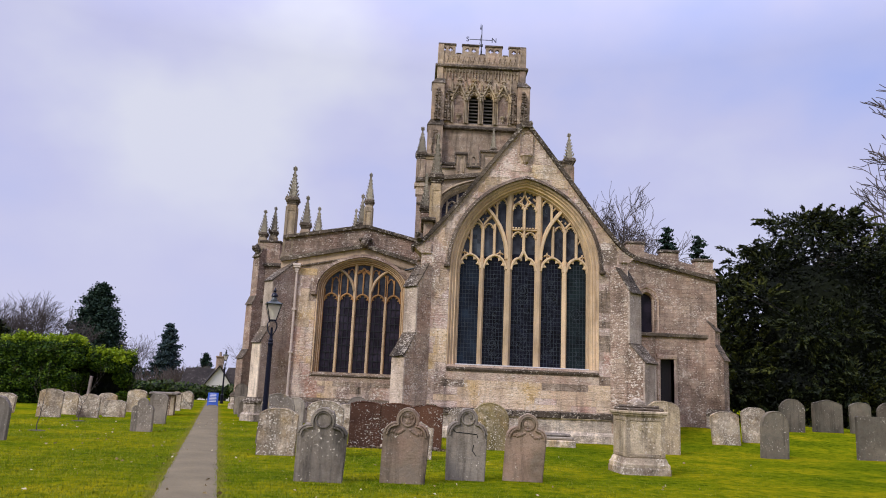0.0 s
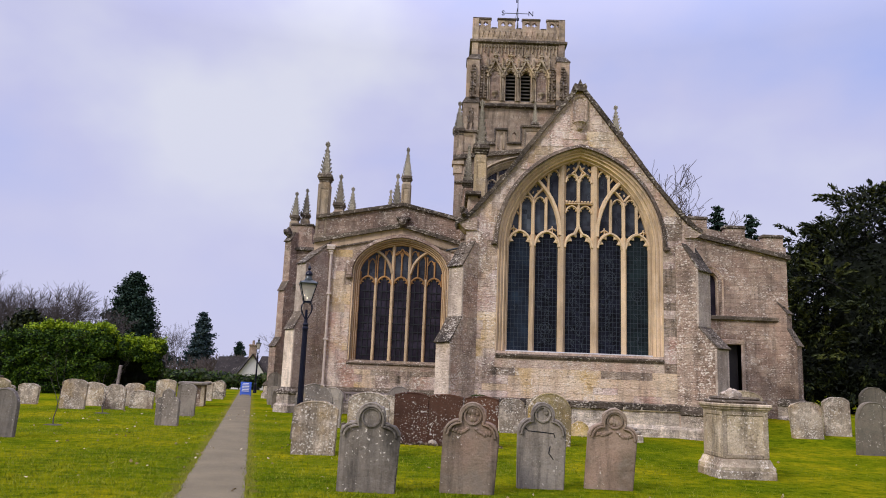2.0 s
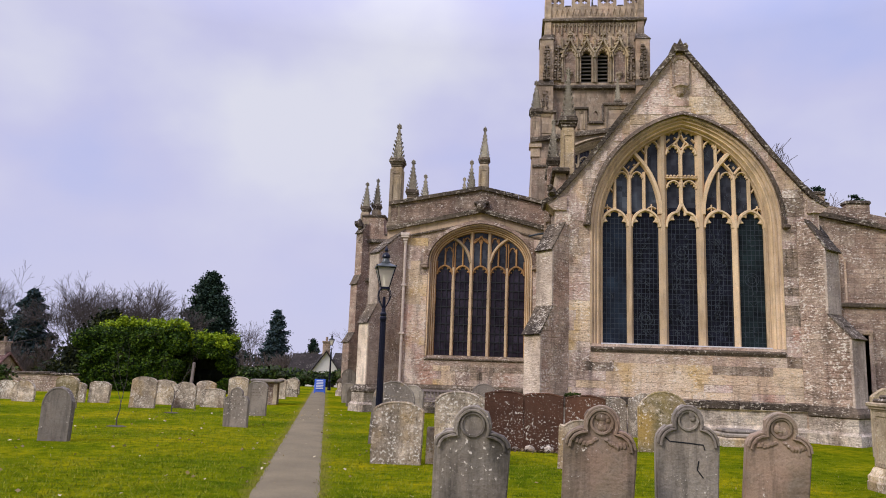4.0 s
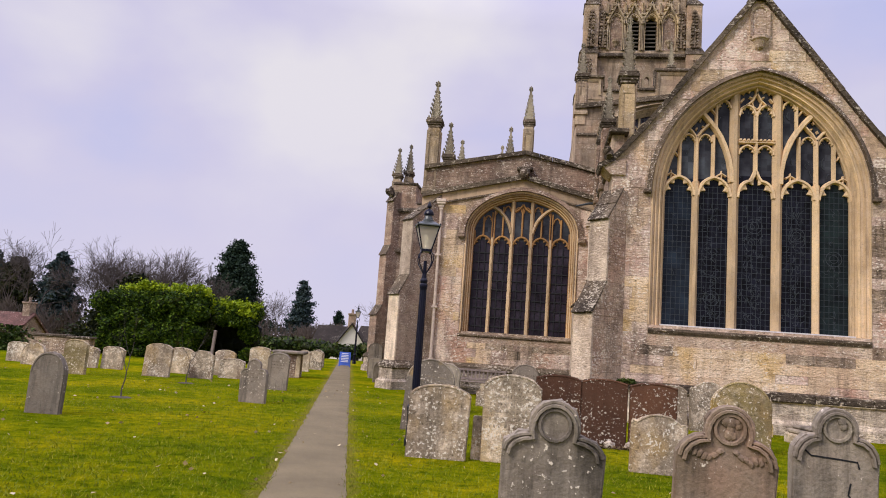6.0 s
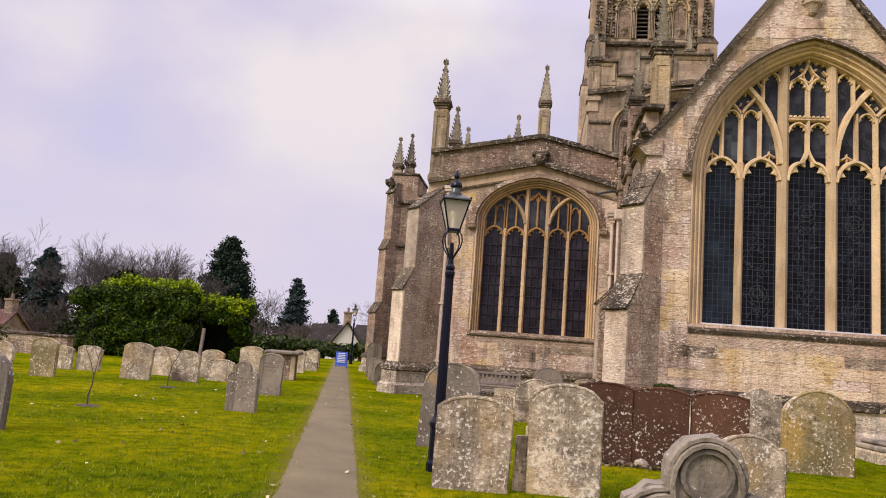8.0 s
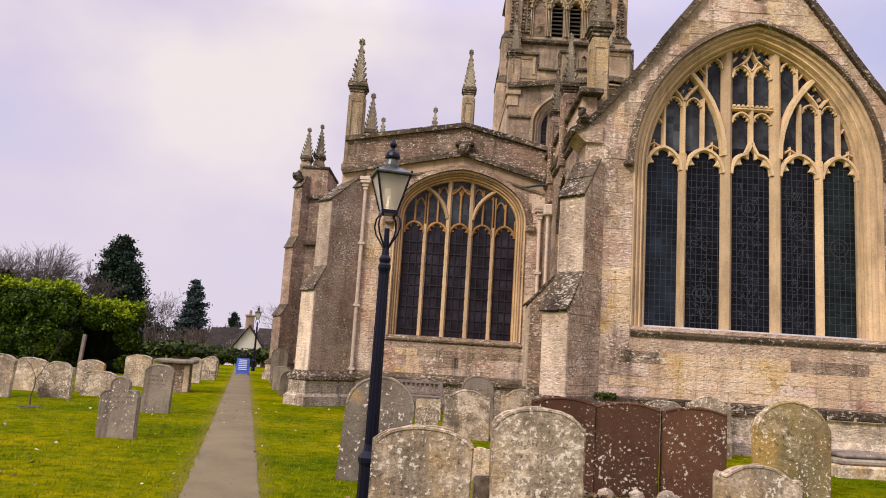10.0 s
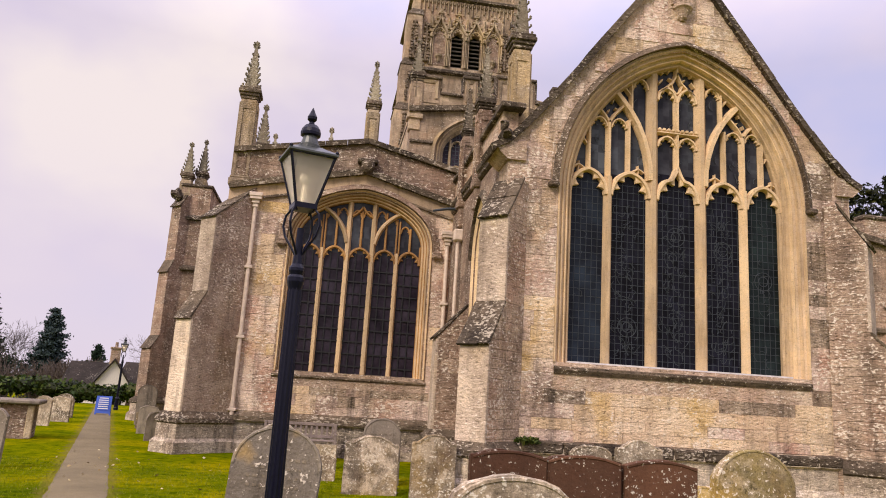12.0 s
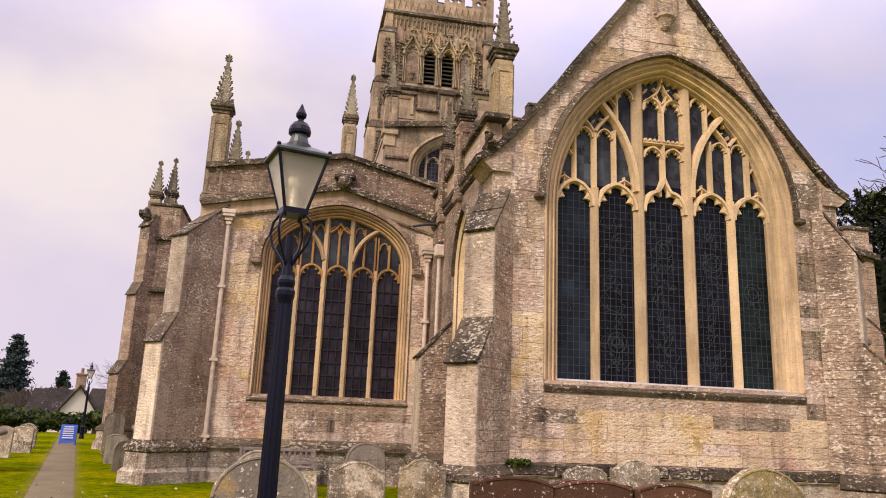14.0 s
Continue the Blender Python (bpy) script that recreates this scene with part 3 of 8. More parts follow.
def four_centred(cx, w, zs, h, n=12):
    """A depressed arch with a slight point."""
    left = []
    for k in range(n + 1):
        a = math.pi / 2 * k / n
        x, z = max(0.0, math.cos(a)), max(0.0, math.sin(a)) ** 0.92
        z = z * 0.90 + 0.10 * (1 - x)
        left.append((cx - w * x, zs + h * z))
    return left + [(2 * cx - x, z) for x, z in left[-2::-1]]


def opening(arch, z0):
    return [(arch[0][0], z0), *arch, (arch[-1][0], z0)]


def arch_band(bm, outer, inner, yo, yi, back):
    """A splayed band between two arches: the outer at yo, the inner at yi, both back to back."""
    n = len(outer)
    rows = []
    for (xo, zo), (xi, zi) in zip(outer, inner):
        rows.append([bm.verts.new((xo, yo, zo)), bm.verts.new((xi, yi, zi)), bm.verts.new((xi, back, zi)), bm.verts.new((xo, back, zo))])
    for a, b in zip(rows, rows[1:]):
        for k in range(4):
            bm.faces.new((a[k], a[(k + 1) % 4], b[(k + 1) % 4], b[k]))
    bm.faces.new(rows[0])
    bm.faces.new(rows[-1][::-1])


def sweep_profile(bm, path, prof):
    """A moulding along a level line of (x, y) points; prof holds (outward, height). Outward is to the right of the walk."""
    n = len(path)
    rows = []
    for k in range(n):
        p = Vector(path[k])
        d0 = (Vector(path[k]) - Vector(path[k - 1])).normalized() if k else None
        d1 = (Vector(path[k + 1]) - Vector(path[k])).normalized() if k < n - 1 else None
        d0, d1 = d0 or d1, d1 or d0
        n0, n1 = Vector((d0.y, -d0.x)), Vector((d1.y, -d1.x))
        nn = (n0 + n1).normalized()
        nn = nn / max(0.4, nn.dot(n0))
        rows.append([bm.verts.new((p.x + nn.x * o, p.y + nn.y * o, z)) for o, z in prof])
    m = len(prof)
    for a, b in zip(rows, rows[1:]):
        for j in range(m):
            bm.faces.new((a[j], a[(j + 1) % m], b[(j + 1) % m], b[j]))
    bm.faces.new(rows[0])
    bm.faces.new(rows[-1][::-1])


def local(x, y, z, angle):
    return Matrix.Translation((x, y, z)) @ Matrix.Rotation(angle, 4, "Z")


# ---- ground ----
def smooth(a, b, v):
    t = max(0.0, min(1.0, (v - a) / (b - a)))
    return t * t * (3 - 2 * t)


def ground_z(x, y):
    """The churchyard is flat, rises a little north of the chancel and falls away to the village."""
    rise = 0.55 * smooth(6.5, 11, x) * smooth(23, 31, y)
    fall = 3.0 * max(smooth(62, 74, y) * smooth(10, -2, x), smooth(40, 54, y) * smooth(-27, -36, x))
    return rise - fall


def path_x(y):
    return -2.98 - 0.262 * (y - 10.3)


def build_ground():
    xs = [-900, -400, -200, -110, -80, *range(-60, -20, 5), *range(-20, 21), *range(25, 65, 5), 90, 140, 220, 400, 900]
    ys = [-900, -300, -120, -60, -40, *range(-20, 50), *range(50, 90, 5), 100, 130, 180, 300, 500, 900, 1500]
    bm = bmesh.new()
    g = [[bm.verts.new((x, y, ground_z(x, y) + (0.02 * noise.noise((x * 0.4, y * 0.4, 0)) if -20 <= x <= 20 and 0 < y < 50 and abs(x - path_x(y)) > 1.6 else 0))) for x in xs] for y in ys]
    for a, b in zip(g, g[1:]):
        for k in range(len(xs) - 1):
            bm.faces.new((a[k], a[k + 1], b[k + 1], b[k]))
    ob = link(bm, "ground", GRASS)
    ob.data.polygons.foreach_set("use_smooth", [True] * len(ob.data.polygons))
    tagged(ob, "bright green mown churchyard grass with mossy patches", "grass", kind="structure")
    # the path: slightly crowned, its edges eaten by turf
    bm = bmesh.new()
    rows = []
    for k in range(260):
        y = -12 + k * 0.26
        e0, e1 = (0.05 * noise.noise((y * 2.1, 7, 0)) * 0.6, 0.05 * noise.noise((y * 2.1, 1, 4)) * 0.6)
        c = path_x(y)
        rows.append([bm.verts.new((c - 0.41 + e0, y, 0.004)), bm.verts.new((c - 0.2, y, 0.025)), bm.verts.new((c, y, 0.03)), bm.verts.new((c + 0.2, y, 0.025)), bm.verts.new((c + 0.41 + e1, y, 0.004))])
    for a, b in zip(rows, rows[1:]):
        for k in range(4):
            bm.faces.new((a[k], a[k + 1], b[k + 1], b[k]))
    ob = link(bm, "footpath", PATH)
    tagged(ob, "narrow worn brown-grey tarmac footpath through the churchyard grass", "path", kind="structure")


build_ground()


# ---- church: chancel ----
CX = 3.63
CY = 25.05
GX = CX - 0.06
CHURCH = "parts of the church"


def gable_half():
    return [(0.0, 11.1), (0.76, 10.1), (1.55, 9.05), (2.31, 8.03), (2.76, 7.45), (3.24, 6.88), (3.58, 6.53), (3.88, 6.36)]


def setoff_profile(stages):
    """(outward, height) of a stepped buttress: stages of (outward, top, rise of the slope above)."""
    pts = [(-0.25, -0.3), (stages[0][0], -0.3)]
    for k, (d, top, rise) in enumerate(stages):
        nxt = stages[k + 1][0] if k + 1 < len(stages) else -0.05
        pts += [(d, top), (nxt, top + rise)]
    pts.append((-0.25, pts[-1][1]))
    return pts


def buttress(parent, x, y, angle, width, stages, mat, cap=True, name="buttress", face=None):
    """A stepped buttress whose outward way is -y turned by angle; each slope carries overhanging weathered slabs."""
    m = local(x, y, 0, angle) @ Matrix.Rotation(-math.pi / 2, 4, "Z")
    bm = bmesh.new()
    prism(bm, setoff_profile(stages), -width / 2, width / 2, m=m)
    ob = part(name, bm, mat, parent)
    if cap:
        for k, (d, top, rise) in enumerate(stages):
            nxt = stages[k + 1][0] if k + 1 < len(stages) else -0.02
            l = math.hypot(d - nxt, rise)
            nx, nz = rise / l, (d - nxt) / l
            steps = max(2, round(l / 0.42))
            rr = random.Random(int(100 * (x + 7 * y + d)))
            for s in range(steps):
                a, b = s / steps, (s + 1) / steps + 0.04
                o0, z0 = d + 0.05 * (s == 0) + (nxt - d) * a, top - 0.04 * (s == 0) + rise * a
                o1, z1 = d + (nxt - d) * b, top + rise * b
                th = 0.045 + rr.uniform(-0.012, 0.015)
                q = [(o0, z0), (o0 + nx * th, z0 + nz * th), (o1 + nx * 0.03, z1 + nz * 0.03), (o1, z1)]
                cut = rr.uniform(-0.2, 0.2) * width
                e = 0.025 + rr.uniform(-0.012, 0.012)
                bm = bmesh.new()
                prism(bm, q, -width / 2 - e, cut - 0.006, m=m)
                part("cap_stone", bm, COPING, ob)
                bm = bmesh.new()
                prism(bm, [(u, v + rr.uniform(0.002, 0.012)) for u, v in q], cut + 0.006, width / 2 + e, m=m)
                part("cap_stone", bm, COPING, ob)
    if face:
        lo = 0.9
        for k, (d, top, rise) in enumerate(stages):
            bm = bmesh.new()
            box(bm, d - 0.05, d + 0.012, -width / 2 - 0.006, width / 2 + 0.006, lo, top - 0.04, 0.006, m)
            part("ashlar_face", bm, face, ob, "pale dressed stone front")
            lo = top + rise + 0.05
    # moulded plinth round the foot
    w, d = width / 2, stages[0][0]
    bm = bmesh.new()
    prof = [(0.10, 0.68), (0.10, 0.34), (0.17, 0.26), (0.19, -0.3), (-0.02, -0.3), (-0.02, 0.68)]
    path = [Vector((-0.1, -w)), Vector((d, -w)), Vector((d, w)), Vector((-0.1, w))]
    sweep_profile(bm, [(p.x, p.y) for p in path], prof)
    bmesh.ops.transform(bm, matrix=m, verts=bm.verts)
    part("buttress_plinth", bm, PLINTH, ob, "pale limewashed moulded foot")
    bm = bmesh.new()
    sweep_profile(bm, [(p.x, p.y) for p in path], [(0.0, 0.96), (0.07, 0.88), (0.14, 0.81), (0.15, 0.71), (0.09, 0.665), (-0.02, 0.665), (-0.02, 0.96)])
    bmesh.ops.transform(bm, matrix=m, verts=bm.verts)
    part("plinth_moulding", bm, COPING, ob, "dark lichened moulding")
    return ob


def diamond_leads(bm, x0, x1, z0, z1, y, step_x, step_z, r=0.006):
    k = x0 + step_x
    while k < x1 - 0.02:
        box(bm, k - r, k + r, y - r, y + r, z0, z1)
        k += step_x
    k = z0 + step_z
    while k < z1:
        box(bm, x0, x1, y - r, y + r, k - r, k + r)
        k += step_z


def ring(cx, cz, r, n=16, a0=0.0, a1=2 * math.pi):
    return [(cx + r * math.cos(a0 + (a1 - a0) * k / n), cz + r * math.sin(a0 + (a1 - a0) * k / n)) for k in range(n + 1)]


def cusped_head(bm, x0, x1, zs, rise, w, y0, y1, cusps=True, ogee=False):
    """A light's head: a pointed (or ogee) arch whose soffit swells into four cusps."""
    cx, hw = (x0 + x1) / 2, (x1 - x0) / 2
    n = 14
    left = []
    for k in range(n + 1):
        t = k / n
        if ogee:
            a = math.pi / 2 * min(1, t / 0.62)
            if t <= 0.62:
                x, z = -hw * (0.34 + 0.66 * math.cos(a)), rise * 0.58 * math.sin(a)
            else:
                u = (t - 0.62) / 0.38
                x, z = -hw * 0.34 * (1 - u) ** 1.3, rise * (0.58 + 0.42 * u ** 1.25)
        else:
            a = math.pi / 2 * t
            x, z = -hw * max(0.0, math.cos(a)) ** 0.92, rise * (0.86 * math.sin(a) + 0.14 * t * t)
        left.append((cx + x, zs + z))
    full = left + [(2 * cx - x, z) for x, z in left[-2::-1]]
    bar(bm, full, w, y0, y1, 0.5)
    if cusps:
        inner = []
        m = len(full)
        for k, (x, z) in enumerate(full):
            t = k / (m - 1)
            t = min(t, 1 - t) * 2
            off = w * 0.35
            for s, amp in ((0.30, 0.36), (0.70, 0.30)):
                off += hw * amp * max(0.0, 1 - abs(t - s) / 0.17) ** 1.7
            dx, dz = cx - x, zs + rise * 0.16 - z
            l = math.hypot(dx, dz) or 1
            inner.append((x + dx / l * off, z + dz / l * off))
        arch_band(bm, full, inner, y0 + 0.03, y0 + 0.045, y1)
    return cx, zs + rise


def arc_pts(x0, z0, x1, z1, bulge, n=10):
    """A curve from one point to another that bows by bulge (to the left of the way)."""
    dx, dz = x1 - x0, z1 - z0
    l = math.hypot(dx, dz)
    return [(x0 + dx * k / n - dz / l * bulge * 4 * (k / n) * (1 - k / n), z0 + dz * k / n + dx / l * bulge * 4 * (k / n) * (1 - k / n)) for k in range(n + 1)]


def arch_z(arch, x):
    for (xa, za), (xb, zb) in zip(arch, arch[1:]):
        if xa <= x <= xb:
            return za + (zb - za) * (x - xa) / max(1e-6, xb - xa)
    return arch[0][1]


def chancel():
    church = thing("chancel", "gabled limestone chancel with a large pointed five-light east window", "church wing", CHURCH, at=(CX, CY, 0))
    inv = Matrix.Translation((-CX, -CY, 0))

    def put(name, bm, mat, parent=None, label=""):
        bmesh.ops.transform(bm, matrix=inv, verts=bm.verts)
        return part(name, bm, mat, parent or church, label)

    # east wall with its window opening
    half = gable_half()
    arch = pointed(CX, 2.58, 5.79, 3.18, 16)
    hole = opening(arch, 2.42)
    outline = [(CX - 3.63, -0.3), (CX - 3.63, 6.3), *[(GX - x, z) for x, z in half[6:0:-1]], (GX, 11.1), *[(GX + x, z) for x, z in half[1:7]], (CX + 3.63, 6.3), (CX + 3.63, -0.3)]
    bm = bmesh.new()
    prism(bm, outline, CY, CY + 0.75, [hole])
    wall = put("east_wall", bm, WALL)
    # coping stones along both slopes, each a slab of its own length
    rnd = random.Random(4)
    full = [(-x, z) for x, z in half[::-1]] + half[1:]
    for k in range(len(full) - 1):
        (xa, za), (xb, zb) = full[k], full[k + 1]
        l = math.hypot(xb - xa, zb - za)
        n = max(1, round(l / 0.75))
        for j in range(n):
            f0, f1 = j / n - 0.012, (j + 1) / n + 0.012
            p0, p1 = (xa + (xb - xa) * f0, za + (zb - za) * f0), (xa + (xb - xa) * f1, za + (zb - za) * f1)
            nx, nz = -(zb - za) / l, (xb - xa) / l
            t = 0.13 + rnd.uniform(-0.012, 0.012)
            bm = bmesh.new()
            q = [p0, p1, (p1[0] + nx * t, p1[1] + nz * t), (p0[0] + nx * t, p0[1] + nz * t)]
            prism(bm, [(GX + a, b) for a, b in q], CY - 0.12 + rnd.uniform(-0.012, 0.012), CY + 0.85 + rnd.uniform(-0.01, 0.01))
            put("coping_stone", bm, COPING, wall, "")
    # apex stone and the blind niche below it
    bm = bmesh.new()
    prism(bm, [(GX - 0.2, 10.98), (GX - 0.23, 11.14), (GX - 0.17, 11.24), (GX - 0.08, 11.20), (GX, 11.38), (GX + 0.08, 11.20), (GX + 0.17, 11.24), (GX + 0.23, 11.14), (GX + 0.2, 10.98)], CY - 0.15, CY + 0.4)
    put("apex_stone", bm, COPING)
    bm = bmesh.new()
    na = pointed(CX - 0.05, 0.24, 10.60, 0.26, 6)
    ni = pointed(CX - 0.05, 0.17, 10.60, 0.18, 6)
    arch_band(bm, opening(na, 9.98), opening(ni, 9.98), CY - 0.09, CY - 0.04, CY + 0.06)
    box(bm, CX - 0.22, CX + 0.12, CY - 0.02, CY + 0.02, 9.98, 10.78)
    turned(bm, [(0.06, 9.64), (0.11, 9.69), (0.13, 9.77), (0.18, 9.87), (0.22, 9.9), (0.22, 9.98)], (CX - 0.05, CY - 0.02, 0), 10)
    put("niche", bm, WALL, wall, "small canopied niche with a moulded bracket")
    # hood mould, splayed reveal, inner order
    win = thing("window_east", "pointed stone window of five cusped lights with dark leaded glass", "window", CHURCH, at=(CX, CY, 0))

    def wput(name, bm, mat, label=""):
        bmesh.ops.transform(bm, matrix=inv, verts=bm.verts)
        return part(name, bm, mat, win, label)

    bm = bmesh.new()
    ho, hi = pointed(CX, 2.75, 5.84, 3.34, 16), pointed(CX, 2.64, 5.84, 3.22, 16)
    arch_band(bm, ho, hi, CY - 0.06, CY - 0.13, CY + 0.1)
    for s in (-1, 1):
        box(bm, CX + s * 2.73 - 0.10, CX + s * 2.73 + 0.10, CY - 0.15, CY + 0.05, 5.74, 5.86, 0.03)
    wput("hood_mould", bm, SILL, "dark weathered hood mould")
    for nm, (wo, hoo, wi, hii, yo, yi) in {"outer_order": (2.65, 3.27, 2.43, 3.08, CY - 0.004, CY + 0.13), "inner_order": (2.43, 3.08, 2.24, 2.93, CY + 0.13, CY + 0.32)}.items():
        bm = bmesh.new()
        zs = 5.79
        arch_band(bm, opening(pointed(CX, wo, zs, hoo, 16), 2.42), opening(pointed(CX, wi, zs, hii, 16), 2.42), yo, yi, CY + 0.55)
        wput(nm, bm, REVEAL if nm == "outer_order" else HONEY, "honey-coloured splayed jamb")
    for wr, hr, yr in ((2.60, 3.22, 0.0), (2.50, 3.13, 0.07), (2.40, 3.05, 0.14), (2.30, 2.97, 0.24)):
        bm = bmesh.new()
        bar(bm, opening(pointed(CX, wr, 5.79, hr, 16), 2.42), 0.055, CY + yr - 0.02, CY + yr + 0.07, 0.5)
        wput("jamb_roll", bm, HONEY, "slender honey-coloured roll moulding")
    y0, y1 = CY + 0.26, CY + 0.46
    inner = pointed(CX, 2.26, 5.79, 2.95, 16)
    mulls = [(-1.47, 0.18), (-0.53, 0.25), (0.53, 0.25), (1.47, 0.18)]
    for mx, w in mulls:
        bm = bmesh.new()
        top = 6.2 if abs(mx) > 1 else arch_z(inner, CX + mx) + 0.03
        bar(bm, [(CX + mx, 2.4), (CX + mx, top)], w, y0, y1)
        wput("mullion", bm, HONEY)
    bm = bmesh.new()
    spans = [(-2.24, -1.56), (-1.38, -0.66), (-0.40, 0.40), (0.66, 1.38), (1.56, 2.24)]
    for k, (a, b) in enumerate(spans):
        cusped_head(bm, CX + a - 0.04, CX + b + 0.04, 5.82, 0.50 if k != 2 else 0.74, 0.105, y0 + 0.01, y1, True, k == 2)
    for s in (-1, 1):
        # great curved bar from the main mullion out to the arch
        q = [(0.60, 6.2), (0.61, 6.5), (0.66, 6.8), (0.75, 7.1), (0.87, 7.38), (1.02, 7.63), (1.2, 7.86), (1.40, 8.08)]
        bar(bm, [(CX + s * x, z) for x, z in q], 0.15, y0 - 0.01, y1, 0.55)
        # tall panel lights under it, carried on the heads below
        for x, z0, z1 in ((1.89, 6.30, 7.36), (1.47, 6.1, 7.40), (1.05, 6.30, 7.45)):
            bar(bm, [(CX + s * x, z0), (CX + s * x, z1)], 0.12 if x == 1.47 else 0.10, y0 + 0.03, y1)
        for x0, x1 in ((1.10, 1.42), (1.52, 1.84)):
            a, b = sorted((CX + s * x0, CX + s * x1))
            cusped_head(bm, a, b, 7.26, 0.20, 0.05, y0 + 0.05, y1)
        bar(bm, [(CX + s * 1.47, 7.36), (CX + s * 1.58, 7.52), (CX + s * 1.72, 7.66)], 0.09, y0 + 0.03, y1)
        bar(bm, [(CX + s * 1.47, 7.36), (CX + s * 1.36, 7.54), (CX + s * 1.16, 7.76)], 0.09, y0 + 0.03, y1)
        # small cusped corners beside the panels
        bar(bm, [(CX + s * 1.94, 6.86), (CX + s * 2.02, 6.98), (CX + s * 2.04, 7.08)], 0.06, y0 + 0.06, y1)
        for px, pz in ((2.1, 6.34), (0.84, 6.36)):
            bar(bm, [(CX + s * (px - 0.12), pz), (CX + s * px, pz + 0.07), (CX + s * (px + 0.12), pz)], 0.06, y0 + 0.06, y1)
            bar(bm, [(CX + s * px, pz - 0.08), (CX + s * px, pz + 0.14)], 0.04, y0 + 0.07, y1)
        for an in range(4):
            dx, dz = math.cos(an * 1.571 + 0.4) * 0.09, math.sin(an * 1.571 + 0.4) * 0.09
            bar(bm, [(CX + s * (1.44 + dx * 1.8), 7.72 + dz * 1.8), (CX + s * (1.44 + dx), 7.72 + dz)], 0.05, y0 + 0.06, y1)
        # slim light beside the middle
        bar(bm, [(CX + s * 0.99, 7.56), (CX + s * 0.99, 8.42)], 0.09, y0 + 0.04, y1)
        a, b = sorted((CX + s * 0.64, CX + s * 0.95))
        cusped_head(bm, a, b, 8.17, 0.22, 0.055, y0 + 0.05, y1)
        bar(bm, [(CX + s * 1.0, 8.0), (CX + s * 1.1, 8.12), (CX + s * 1.16, 8.26)], 0.06, y0 + 0.06, y1)
        # paired lights of the middle in two tiers
        a, b = sorted((CX + s * 0.02, CX + s * 0.42))
        cusped_head(bm, a, b, 6.96, 0.24, 0.065, y0 + 0.04, y1)
        cusped_head(bm, a, b, 7.98, 0.29, 0.075, y0 + 0.03, y1)
        q = [(0.40, 8.16), (0.24, 8.27), (0.10, 8.40), (0.03, 8.54), (0.0, 8.62)]
        bar(bm, [(CX + s * x, z) for x, z in q], 0.075, y0 + 0.03, y1)
        bar(bm, [(CX, 8.16), (CX + s * 0.08, 8.24), (CX + s * 0.12, 8.36)], 0.05, y0 + 0.05, y1)
        # cusped corner openings under the arch
        for dx, dz in ((0.10, 8.46), (0.40, 8.36), (0.36, 8.64), (0.14, 8.72)):
            ex, ez = 0.25 + (dx - 0.25) * 0.45, 8.54 + (dz - 8.54) * 0.45
            bar(bm, [(CX + s * dx, dz), (CX + s * ex, ez)], 0.06, y0 + 0.06, y1)
    bar(bm, [(CX, 6.5), (CX, 8.1)], 0.11, y0 + 0.02, y1)
    bar(bm, [(CX, 8.55), (CX, 8.76)], 0.09, y0 + 0.03, y1)
    for k in range(9):
        x = CX - 0.40 + k * 0.10
        box(bm, x - 0.032, x + 0.032, y0 - 0.0, y1, 7.30, 7.36, 0.012)
    bar(bm, [(CX - 0.45, 7.27), (CX + 0.45, 7.27)], 0.07, y0 + 0.01, y1)
    wput("tracery", bm, HONEY, "honey-coloured curved stone tracery")
    for (a, b), mat in zip(spans, (GLASS_SKY, GLASS, GLASS, GLASS, GLASS_TEAL)):
        bm = bmesh.new()
        box(bm, CX + a - 0.02, CX + b + 0.02, CY + 0.397, CY + 0.41, 2.4, 6.28 if abs(a + b) > 0.1 else 6.4)
        wput("pane", bm, mat)
    bm = bmesh.new()
    prism(bm, [(CX - 2.26, 5.9), *[p for p in inner if p[1] > 5.9], (CX + 2.26, 5.9)], CY + 0.416, CY + 0.43)
    wput("tracery_pane", bm, GLASS_TOP)
    # leads: squares in the lights, rounds and sweeps of the figures in them
    rnd = random.Random(9)
    for k, (a, b) in enumerate(spans):
        bm = bmesh.new()
        diamond_leads(bm, CX + a, CX + b, 2.44, 6.1, CY + 0.395, 0.115, 0.145, 0.004)
        if k:
            for r in (0.1, 0.19):
                bar(bm, ring(CX + (a + b) / 2, (0, 3.2, 5.1, 4.9, 4.35)[k], r, 16), 0.010, CY + 0.388, CY + 0.4, 1)
        for _ in range((6, 95, 120, 105, 24)[k]):
            x, z = CX + rnd.uniform(a + 0.08, b - 0.2), rnd.uniform(2.6, 5.6)
            bar(bm, arc_pts(x, z, x + rnd.uniform(-0.12, 0.14), z + rnd.uniform(-0.12, 0.2), rnd.uniform(-0.06, 0.06), 5), 0.007, CY + 0.388, CY + 0.4, 1)
        wput("lead_cames", bm, LEAD, "thin grey lead lines over dark glass")
    bm = bmesh.new()
    for _ in range(70):
        x = CX + rnd.uniform(-1.9, 1.9)
        z = rnd.uniform(6.3, max(6.4, arch_z(inner, x) - 0.2))
        bar(bm, arc_pts(x, z, x + rnd.uniform(-0.1, 0.1), z + rnd.uniform(0.08, 0.2), 0.03, 4), 0.011, CY + 0.388, CY + 0.4, 1)
    wput("lead_cames", bm, LEAD)
    # sills
    bm = bmesh.new()
    prism(bm, [(CX - 2.3, 2.4), (CX + 2.3, 2.4), (CX + 2.3, 2.455), (CX - 2.3, 2.455)], CY + 0.1, CY + 0.42)
    wput("inner_sill", bm, WHITE_SILL, "pale lead flashing on the sill")
    bm = bmesh.new()
